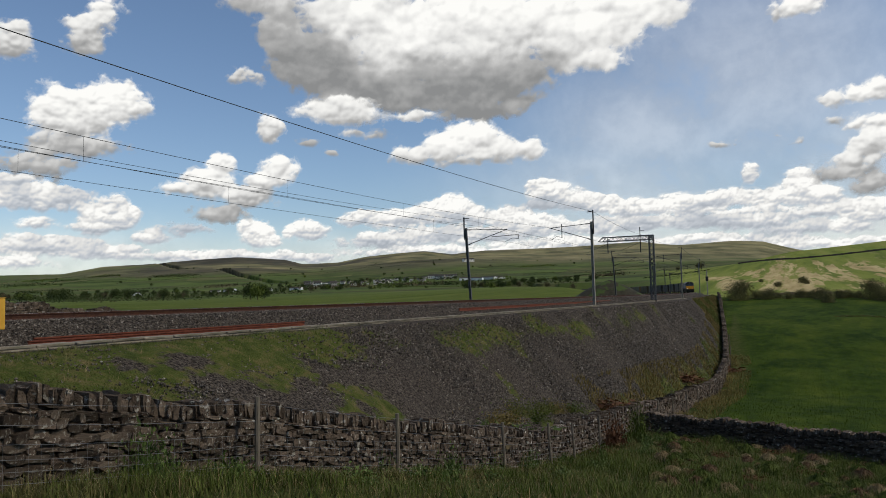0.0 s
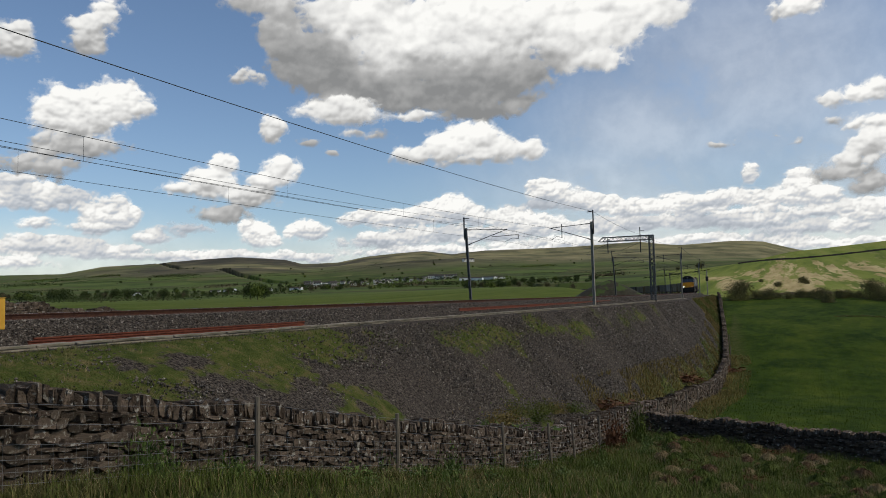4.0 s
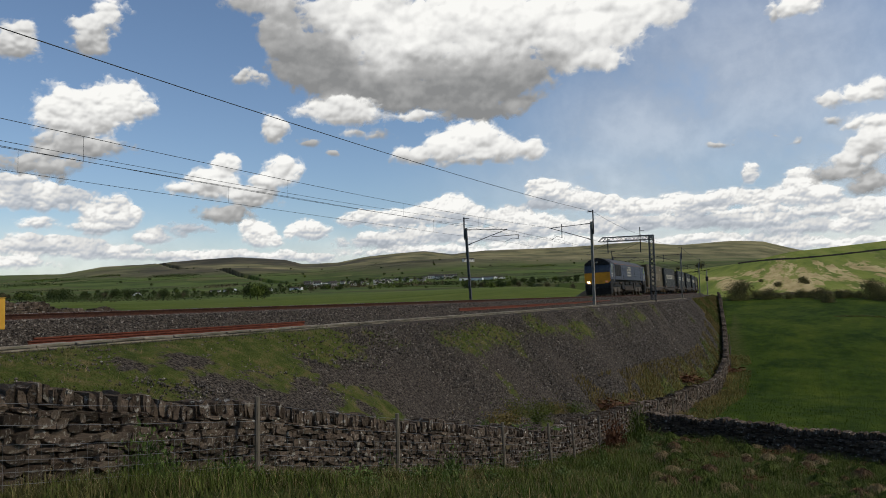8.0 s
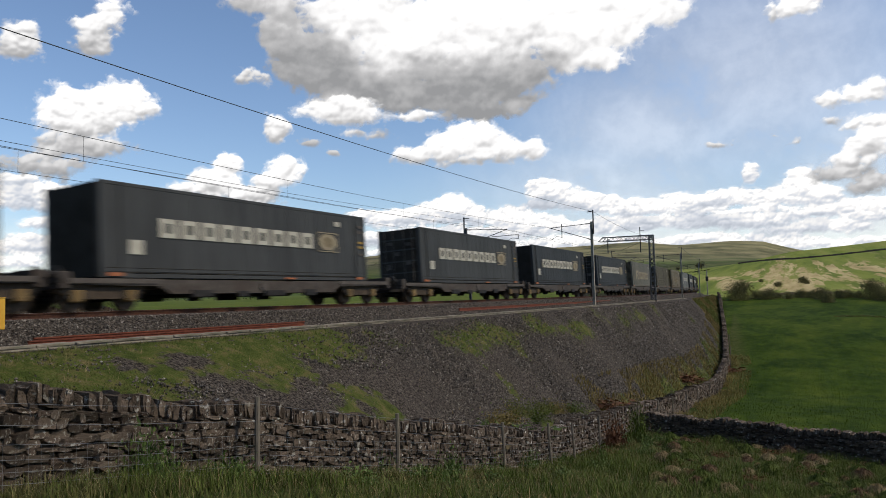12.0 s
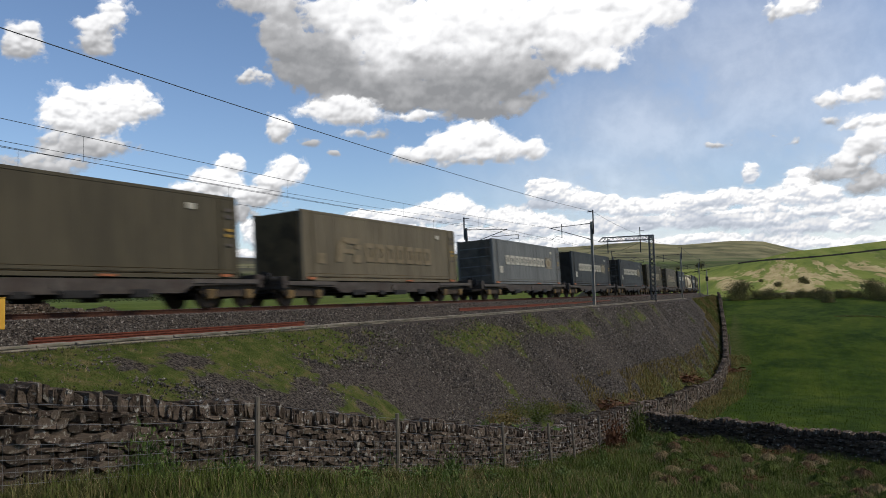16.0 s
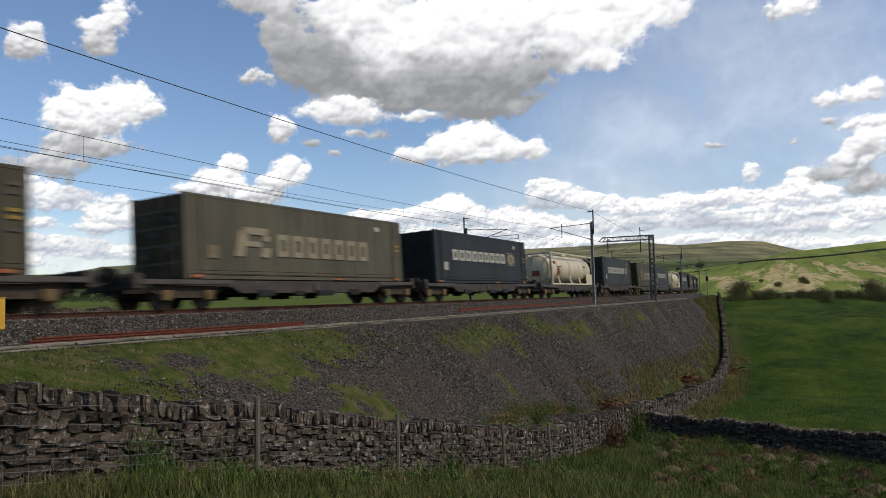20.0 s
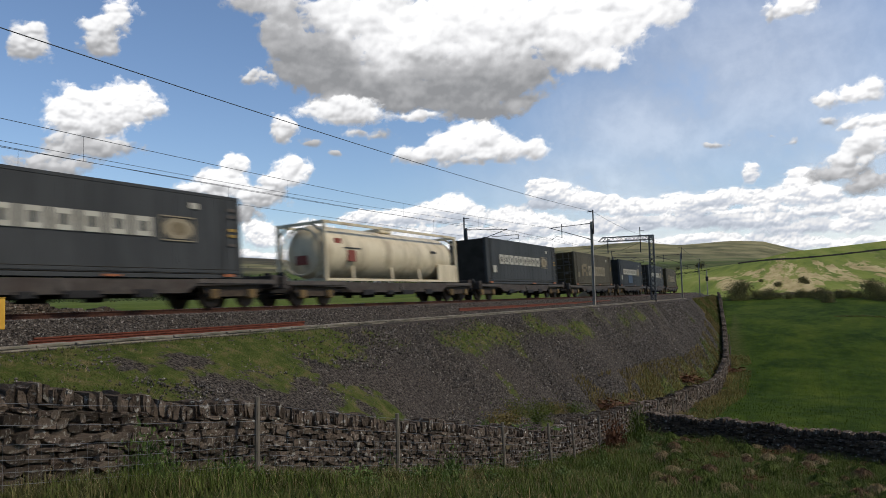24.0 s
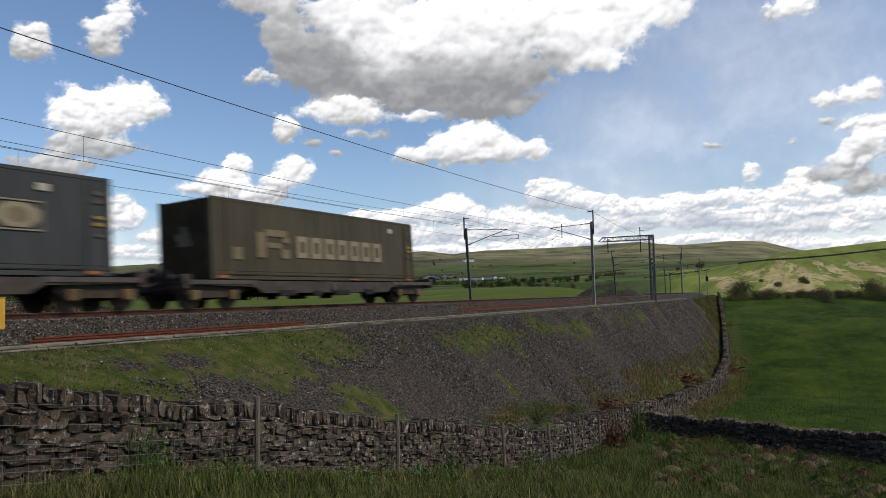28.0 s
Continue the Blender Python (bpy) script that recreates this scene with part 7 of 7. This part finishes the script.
        for x0, x1, q0, q1 in ((3.36, 4.74, 2.16, 2.20), (3.36, 4.74, 2.94, 2.98), (3.36, 3.40, 2.20, 2.94), (4.70, 4.74, 2.20, 2.94)):
            bm = bmesh.new()
            box(bm, x0, x1, y - 0.006, y + 0.004, q0, q1)
            part("emblem_border", bm, M["cream_mark"], c)
    elif mark:
        m = M["cream_mark"] if mark == "cream" else M["dim_mark"]
        label_row(-2.3, 1.86, 7, 0.70, 0.86, 0.21, y, m, c)
        for k, (a, b, z, h) in enumerate(((-4.6, -4.1, 1.8, 0.95), (-4.15, -2.85, 2.62, 0.26), (-4.0, -3.2, 2.18, 0.2), (-3.25, -2.75, 1.8, 0.36), (-3.15, -2.75, 2.4, 0.2))):
            bm = bmesh.new()
            sh = 0.3 if emblem == "lead" else 0.0
            prism(bm, ((a, z), (b, z), (b + sh * h, z + h), (a + sh * h, z + h)), "y", y - 0.006, y + 0.004)
            part("livery_emblem", bm, m if emblem == "lead" else M["dim_mark"], c)
    if patch:
        bm = bmesh.new()
        box(bm, -2.1, 0.2, y + 0.001, y + 0.036, 1.32, 2.2)
        part("repair_patch", bm, M["patch_blue"], c, "fresh blue repair patch")
    for z, h, mat in ((3.32, 0.12, "sill"), (3.08, 0.12, "sill"), (2.62, 0.10, "yellow_mark"), (2.42, 0.10, "yellow_mark"), (2.10, 0.09, "sill")):
        bm = bmesh.new()
        box(bm, 6.28, 6.62, y - 0.008, y + 0.004, z, z + h)
        part("marking_bar", bm, M[mat], c)
    for x, z, w, h, mat in ((-5.6, 1.69, 0.5, 0.44, "white" if mark == "blocks" else "dim_mark"), (4.75, 3.28, 0.36, 0.2, "white"), (-6.4, 1.02, 0.5, 0.1, "orange"), (6.2, 1.02, 0.45, 0.1, "orange"), (1.5, 0.99, 0.6, 0.07, "orange")):
        bm = bmesh.new()
        box(bm, x - w / 2, x + w / 2, y - 0.05 if z < 1.1 else y - 0.006, y + 0.004, z, z + h)
        part("placard", bm, M[mat], c)
    return c


def tank_container():
    c = thing("tank_container", "cream-painted steel tank container in a frame on a flat wagon", "tank container", "train load")
    z0, z1, L, W = 0.975, 3.55, 6.096, 1.22
    zc, r = 2.30, 1.19
    bm = bmesh.new()
    n = 28
    prof = [(-L + 0.12, 0.0), (-L + 0.14, 0.5), (-L + 0.24, 0.90), (-L + 0.42, 1.12), (-L + 0.62, r)]
    prof += [(-x, q) for x, q in prof[::-1]]
    rings = [[bm.verts.new((x, math.cos(2 * math.pi * k / n) * max(q, 0.01), zc + math.sin(2 * math.pi * k / n) * max(q, 0.01))) for k in range(n)] for x, q in prof]
    for a, b in zip(rings, rings[1:]):
        for k in range(n):
            bm.faces.new((a[k], a[(k + 1) % n], b[(k + 1) % n], b[k]))
    shell = part("tank_shell", bm, M["tank"], c, smooth=True)
    for x in (-4.2, -1.4, 1.4, 4.2):
        bm = bmesh.new()
        rod(bm, (x - 0.05, 0, zc), (x + 0.05, 0, zc), r + 0.012, 28, cap=False)
        part("tank_band", bm, M["tank"], shell)
    for x in (-L, L):
        for y in (-W, W):
            bm = bmesh.new()
            box(bm, x - 0.08, x + 0.08, y - 0.075, y + 0.075, z0, z1, 0.012)
            part("frame_post", bm, M["tank"], c)
        for z in (z0 + 0.08, z1 - 0.07):
            bm = bmesh.new()
            bar(bm, (x, -W, z), (x, W, z), 0.13, 0.13)
            part("frame_cross_bar", bm, M["tank"], c)
        bm = bmesh.new()
        ring = [(x, math.cos(2 * math.pi * k / 24) * 1.0, zc + math.sin(2 * math.pi * k / 24) * 1.0) for k in range(24)]
        for p, q in zip(ring, ring[1:] + ring[:1]):
            rod(bm, p, q, 0.055, 6)
        part("end_ring", bm, M["tank"], c)
        for ya, za, yb, zb in ((-W, z1 - 0.55, -0.55, z1 - 0.05), (W, z1 - 0.55, 0.55, z1 - 0.05), (-W, z0 + 0.6, -0.55, z0 + 0.06), (W, z0 + 0.6, 0.55, z0 + 0.06)):
            bm = bmesh.new()
            bar(bm, (x, ya, za), (x, yb, zb), 0.09, 0.09)
            part("corner_brace", bm, M["tank"], c)
    for y in (-W, W):
        for z in (z0 + 0.07, z1 - 0.06):
            bm = bmesh.new()
            bar(bm, (-L, y, z), (L, y, z), 0.10, 0.11)
            part("frame_rail", bm, M["tank"], c)
        for x in (-3.9, -0.6, 2.1):
            bm = bmesh.new()
            bar(bm, (x - 0.15, y, z0 + 0.1), (x + 0.15, y * 0.8, zc - 0.62), 0.10, 0.08)
            part("saddle_strut", bm, M["tank"], c)
    bm = bmesh.new()
    box(bm, -0.55, 0.55, -0.5, 0.5, zc + r - 0.06, zc + r + 0.16, 0.03)
    part("top_hatch", bm, M["tank"], c)
    bm = bmesh.new()
    box(bm, 3.9, 6.1, -W - 0.03, -W + 0.05, z0 + 0.1, z0 + 0.95, 0.02)
    part("valve_locker", bm, M["tank"], c)
    for x, z, w, h, mat in ((-5.0, 2.62, 0.5, 0.22, "red"), (-4.1, 1.85, 0.62, 0.5, "red"), (3.6, 2.5, 0.55, 0.12, "dark_steel"), (-4.0, 2.42, 1.3, 0.05, "dark_steel")):
        bm = bmesh.new()
        yy = -math.sqrt(max(r * r - (z + h / 2 - zc) ** 2, 0.1)) - 0.03
        box(bm, x - w / 2, x + w / 2, yy - 0.01, yy + 0.04, z, z + h)
        part("placard", bm, M[mat], shell)
    bm = bmesh.new()
    box(bm, -L + 0.1, -L + 0.15, -0.2, 0.4, 1.75, 2.15)
    part("placard", bm, M["red"], shell)
    return c


def locomotive():
    o = thing("locomotive", "dark blue diesel freight locomotive with yellow cab front", "locomotive")
    L = 10.1
    half = [(-1.32, 1.7), (-1.32, 3.20), (-1.22, 3.38), (-0.88, 3.64), (-0.46, 3.85), (0, 3.93)]
    arch = half[1:] + [(-y, z) for y, z in half[1:-1][::-1]]
    for y in (-1.3, 1.3):
        s = 1 if y > 0 else -1
        bm = bmesh.new()
        box(bm, -8.0, 8.0, y - 0.03, y + 0.02 if s > 0 else y + 0.03, 1.70, 3.28)
        side = part("body_side", bm, M["blue"], o)
        for x0, x1 in ((-4.6, 6.6),):
            for k in range(13):
                bm = bmesh.new()
                z = 2.0 + k * 0.085
                prism(bm, ((y, z), (y + s * 0.05, z + 0.02), (y + s * 0.012, z + 0.07)), "x", x0, x1)
                part("louvre", bm, M["blue"], side)
        bm = bmesh.new()
        box(bm, -7.65, -4.85, y - 0.035, y + 0.035, 1.98, 3.2, 0.01)
        grille = part("grille", bm, M["black"], side, "dark air intake grille")
        for x in (-7.2, -6.25, -5.3):
            bm = bmesh.new()
            box(bm, x - 0.42, x + 0.42, y - 0.05, y + 0.05, 2.04, 3.14, 0.015)
            part("grille_screen", bm, M["black"], grille)
        for x in (-7.75, -4.75, -3.6, 3.0, 6.7):
            bm = bmesh.new()
            box(bm, x - 0.02, x + 0.02, y - 0.04, y + 0.04, 1.74, 3.24)
            part("panel_seam", bm, M["grime"], side)
        bm = bmesh.new()
        box(bm, -7.9, 7.9, y - 0.045, y + 0.045, 3.27, 3.305)
        part("stripe", bm, M["orange"], side, "thin orange roof stripe")
        bm = bmesh.new()
        box(bm, -8.0, 8.0, y - 0.05, y + 0.05, 1.64, 1.73)
        part("sole_bar", bm, M["blue"], o)
        for x0, x1, z0, z1 in ((-0.95, 0.65, 2.98, 3.10), (-0.6, 0.6, 2.82, 2.92), (-0.2, 0.6, 2.66, 2.76), (-1.4, -0.75, 2.6, 2.86), (-1.4, 0.45, 2.38, 2.56), (-1.4, 0.7, 2.06, 2.24)):
            bm = bmesh.new()
            box(bm, x0, x1, y + s * 0.055 - 0.006, y + s * 0.055 + 0.006, z0, z1)
            part("livery_mark", bm, M["white"], side)
    bm = bmesh.new()
    v0 = [bm.verts.new((-8.6, y, z)) for y, z in arch]
    v1 = [bm.verts.new((8.6, y, z)) for y, z in arch]
    for k in range(len(arch) - 1):
        bm.faces.new((v0[k], v0[k + 1], v1[k + 1], v1[k]))
    bm.faces.new(v0)
    bm.faces.new(v1[::-1])
    bmesh.ops.recalc_face_normals(bm, faces=bm.faces)
    roof = part("roof", bm, M["roof"], o)
    for x, w, h in ((-5.0, 1.6, 0.03), (-2.0, 1.2, 0.02), (1.6, 2.6, 0.05), (5.2, 2.2, 0.04)):
        bm = bmesh.new()
        box(bm, x - w / 2, x + w / 2, -0.33, 0.33, 3.70, 3.92 + h, 0.02)
        part("roof_hatch", bm, M["roof"], roof)
    bm = bmesh.new()
    rod(bm, (2.8, 0, 3.8), (2.8, 0, 3.93), 0.22, 12)
    part("exhaust", bm, M["black"], roof)
    for e in (-1, 1):
        cab = new("cab")
        cab.parent = o
        X = lambda d: e * d
        bm = bmesh.new()
        prism(bm, [(X(8.0), 1.22), (X(L - 0.04), 1.22), (X(L - 0.0), 2.40), (X(9.72), 3.26), (X(9.85), 3.34), (X(8.0), 3.34)], "y", -1.31, 1.31)
        part("cab_shell", bm, M["blue"], cab)
        for y in (-1.315, 1.315):
            bm = bmesh.new()
            box(bm, min(X(8.0), X(9.95)), max(X(8.0), X(9.95)), y - 0.012, y + 0.012, 1.18, 1.66)
            part("cab_skirt", bm, M["black"], cab)
        bm = bmesh.new()
        a0 = [bm.verts.new((X(8.0), y, z + 0.01)) for y, z in arch]
        a1 = [bm.verts.new((X(9.98), y * 0.985, 3.22 + (z - 3.20) * 0.94)) for y, z in arch]
        for k in range(len(arch) - 1):
            bm.faces.new((a0[k], a0[k + 1], a1[k + 1], a1[k]))
        bm.faces.new(a1)
        bmesh.ops.recalc_face_normals(bm, faces=bm.faces)
        part("cab_roof", bm, M["black"], cab, "dark cab roof visor")
        bm = bmesh.new()
        prism(bm, [(-1.0, 1.26), (1.0, 1.26), (1.3, 1.5), (1.3, 2.40), (-1.3, 2.40), (-1.3, 1.5)], "x", min(X(L + 0.012), X(L + 0.05)), max(X(L + 0.012), X(L + 0.05)))
        nose = part("nose_panel", bm, M["cab_yellow"], cab, "yellow warning panel")
        for y in (-0.62, 0.62):
            bm = bmesh.new()
            prism(bm, [(X(L + 0.03), 2.44), (X(9.84), 3.22), (X(9.78), 3.22), (X(L - 0.04), 2.42)], "y", y - 0.57, y + 0.57)
            part("windscreen", bm, M["glass"], cab, "windscreen pane")
            bm = bmesh.new()
            box(bm, X(L + 0.06) - 0.03, X(L + 0.06) + 0.03, y * 1.45 - 0.1, y * 1.45 + 0.1, 1.38, 1.52, 0.01)
            part("headlight", bm, M["headlamp"] if (e < 0 and y > 0) else (M["lamp_dim"] if e < 0 else M["black"]), nose, "round headlight")
        bm = bmesh.new()
        box(bm, X(10.0) - 0.04, X(10.0) + 0.04, -0.09, 0.09, 3.38, 3.52)
        part("marker_lamp", bm, M["white"], cab)
        for y in (-1.32, 1.32):
            bm = bmesh.new()
            box(bm, min(X(8.75), X(9.6)), max(X(8.75), X(9.6)), y - 0.012, y + 0.012, 2.50, 3.22)
            part("side_window", bm, M["side_glass"], cab, "side window with reflected sky in its pale colour")
            bm = bmesh.new()
            box(bm, min(X(7.85), X(8.45)), max(X(7.85), X(8.45)), y - 0.02, y + 0.02, 1.74, 3.24)
            part("cab_door", bm, M["blue"], cab)
            for z in (1.92, 2.16):
                bm = bmesh.new()
                box(bm, min(X(8.8), X(9.5)), max(X(8.8), X(9.5)), y - 0.012, y + 0.012, z, z + 0.13)
                part("livery_mark", bm, M["white"], cab)
            bm = bmesh.new()
            rod(bm, (X(8.5), y * 1.03, 1.5), (X(8.5), y * 1.03, 2.8), 0.018, 5)
            part("handrail", bm, M["white"], cab)
        bm = bmesh.new()
        box(bm, min(X(9.2), X(10.16)), max(X(9.2), X(10.16)), -1.31, 1.31, 0.55, 1.30, 0.05)
        part("buffer_beam", bm, M["black"], cab)
        bm = bmesh.new()
        prism(bm, [(X(9.1), 0.2), (X(10.05), 0.16), (X(10.22), 0.75), (X(9.1), 0.75)], "y", -1.27, 1.27)
        part("obstacle_deflector", bm, M["black"], cab)
        buffers(o, X(10.1), e)
        for y in (-1.2, 1.2):
            for z in (0.45, 0.75, 1.05):
                bm = bmesh.new()
                box(bm, min(X(7.95), X(8.4)), max(X(7.95), X(8.4)), y - 0.1, y + 0.1, z, z + 0.04)
                part("cab_step", bm, M["grime"], o)
    bm = bmesh.new()
    box(bm, -8.4, 8.4, -1.12, 1.12, 0.95, 1.70)
    part("underframe", bm, M["black"], o)
    bm = bmesh.new()
    prism(bm, [(-1.2, 0.95), (-1.22, 0.5), (-0.95, 0.28), (0.95, 0.28), (1.22, 0.5), (1.2, 0.95)], "x", -2.6, 2.2)
    part("fuel_tank", bm, M["grime"], o, "grimy grey fuel tank")
    for y in (-1.14, 1.14):
        for x0, x1, z0, z1 in ((-4.1, -3.0, 0.62, 1.45), (2.5, 3.4, 0.6, 1.4), (-2.3, -0.6, 1.12, 1.45), (0.2, 1.7, 1.15, 1.5), (3.6, 4.1, 1.1, 1.5)):
            bm = bmesh.new()
            box(bm, x0, x1, y - 0.1, y + 0.1, z0, z1, 0.03)
            part("equipment_box", bm, M["black"], o)
        bm = bmesh.new()
        rod(bm, (-7.8, y * 1.04, 1.52), (7.8, y * 1.04, 1.52), 0.03, 6)
        part("air_pipe", bm, M["grime"], o)
        for x in (-7.4, -4.6, 4.6, 7.4):
            bm = bmesh.new()
            rod(bm, (x - 0.45, y * 0.98, 1.28), (x + 0.45, y * 0.98, 1.28), 0.13, 10)
            part("air_reservoir", bm, M["grime"], o)
    for x in (-6.0, 6.0):
        bogie(o, x, 3, 1.95, 0.52, True, "bogie_grey")
    return o


SLATE, NAVY, PALE, OLIVE, BROWN, GREEN = (0.048, 0.049, 0.047), (0.033, 0.035, 0.036), (0.135, 0.137, 0.128), (0.130, 0.106, 0.066), (0.070, 0.058, 0.034), (0.098, 0.085, 0.056)
GREY = (0.112, 0.106, 0.084)
LOADS = (
    ("freight_container", OLIVE, "cream", 7, "olive-grey curtain-sided container with a cream livery band", "lead", "door"),
    ("freight_container", SLATE, "blocks", 9, "slate-grey curtain-sided container with white livery blocks", "", "plain"),
    ("freight_container", SLATE, "blocks", 9, "slate-grey container with door ribs and white livery blocks", "", "door"),
    ("freight_container", NAVY, "blocks", 9, "navy-grey container with white livery blocks", "", "plain"),
    ("freight_container", NAVY, "blocks", 9, "navy-blue container with white livery blocks", "", "door"),
    ("freight_container", GREY, "cream", 7, "grey-olive curtain-sided container with a cream livery band", "lead", "emblem"),
    ("freight_container", BROWN, "", 0, "plain brown weathered container without a livery band", "", "door"),
    ("freight_container", OLIVE, "dim", 7, "brownish olive container with a faded livery band", "lead", "plain"),
    ("freight_container", PALE, "blocks", 9, "pale blue-grey container with white livery blocks", "", "door"),
    ("freight_container", SLATE, "blocks", 9, "dark slate container with white livery blocks", "", "plain"),
    ("freight_container", SLATE, "blocks", 9, "slate-grey container with door ribs and white livery blocks", "", "door"),
    ("freight_container", BROWN, "cream", 7, "brown curtain-sided container with a cream livery band", "crest", "emblem"),
    ("freight_container", GREEN, "cream", 7, "grey-green container with a cream livery band", "lead", "door"),
    ("freight_container", NAVY, "blocks", 9, "navy-grey container with white livery blocks", "", "plain"),
    None,
    ("freight_container", SLATE, "blocks", 9, "slate-grey curtain-sided container with white livery blocks", "", "plain"),
    ("freight_container", BROWN, "cream", 7, "brown curtain-sided container with a cream livery band", "crest", "emblem"),
    ("freight_container", SLATE, "blocks", 9, "slate-grey curtain-sided container with white livery blocks", "", "door"),
    None,
    ("freight_container", SLATE, "blocks", 9, "slate-grey curtain-sided container with white livery blocks", "", "plain"),
    ("freight_container", BROWN, "cream", 7, "brown container with door ribs and a cream livery band", "crest", "door"),
    ("freight_container", NAVY, "blocks", 9, "navy-grey container with a blue repair patch and white livery blocks", "", "plain", True),
    ("freight_container", SLATE, "blocks", 9, "slate-grey curtain-sided container with white livery blocks", "", "door"),
    ("freight_container", BROWN, "cream", 7, "dark brown container with a cream livery band", "crest", "emblem"),
)


def build_train():
    TRAIN.append((locomotive(), -23.086 + 9.95))
    leading, trailing = flat_wagon(8.85, 8.1), flat_wagon(8.1, 8.85)
    joint = {16: flat_wagon(8.85, 7.3, (-6.6, 7.34), (-1,)), 17: flat_wagon(7.3, 8.85, (6.6,), (1,))}
    tank = tank_container()
    made = {}
    tanks = 0
    for k, load in enumerate(LOADS):
        at = BEHIND_FIRST[k] + 6.858
        if k in joint:
            w = tagged(joint[k], "articulated grey flat wagon sharing a bogie with its neighbour")
        elif k < 2:
            w = (leading, trailing)[k]
        else:
            w = copy_thing((leading, trailing)[k % 2], Matrix())
        if load is None:
            tagged(w, "low grey steel flat wagon carrying a tank container")
        TRAIN.append((w, at))
        if load is None:
            c = tank if tanks == 0 else copy_thing(tank, Matrix())
            tanks += 1
        elif load[1:] in made:
            c = copy_thing(made[load[1:]], Matrix())
        else:
            c = made[load[1:]] = container(*load)
        TRAIN.append((c, at))


build_train()


# ---- single stones of the nearest stretch of wall ----
piece_stones(NEAR_STONES, WALL, WALL_RNG)



# ---- all that moves ----
def motions():
    for ob, behind in TRAIN:
        ob.scale = (TRAIN_SIZE,) * 3
        walk(ob, [(float(t), ride(behind, t)) for t in range(0, 29)])
    for ob, turn in SKY_DRIFT:
        walk(ob, [(0.0, pose(*EYE)), (28.0, pose(*EYE, 0, 0, turn))])


motions()
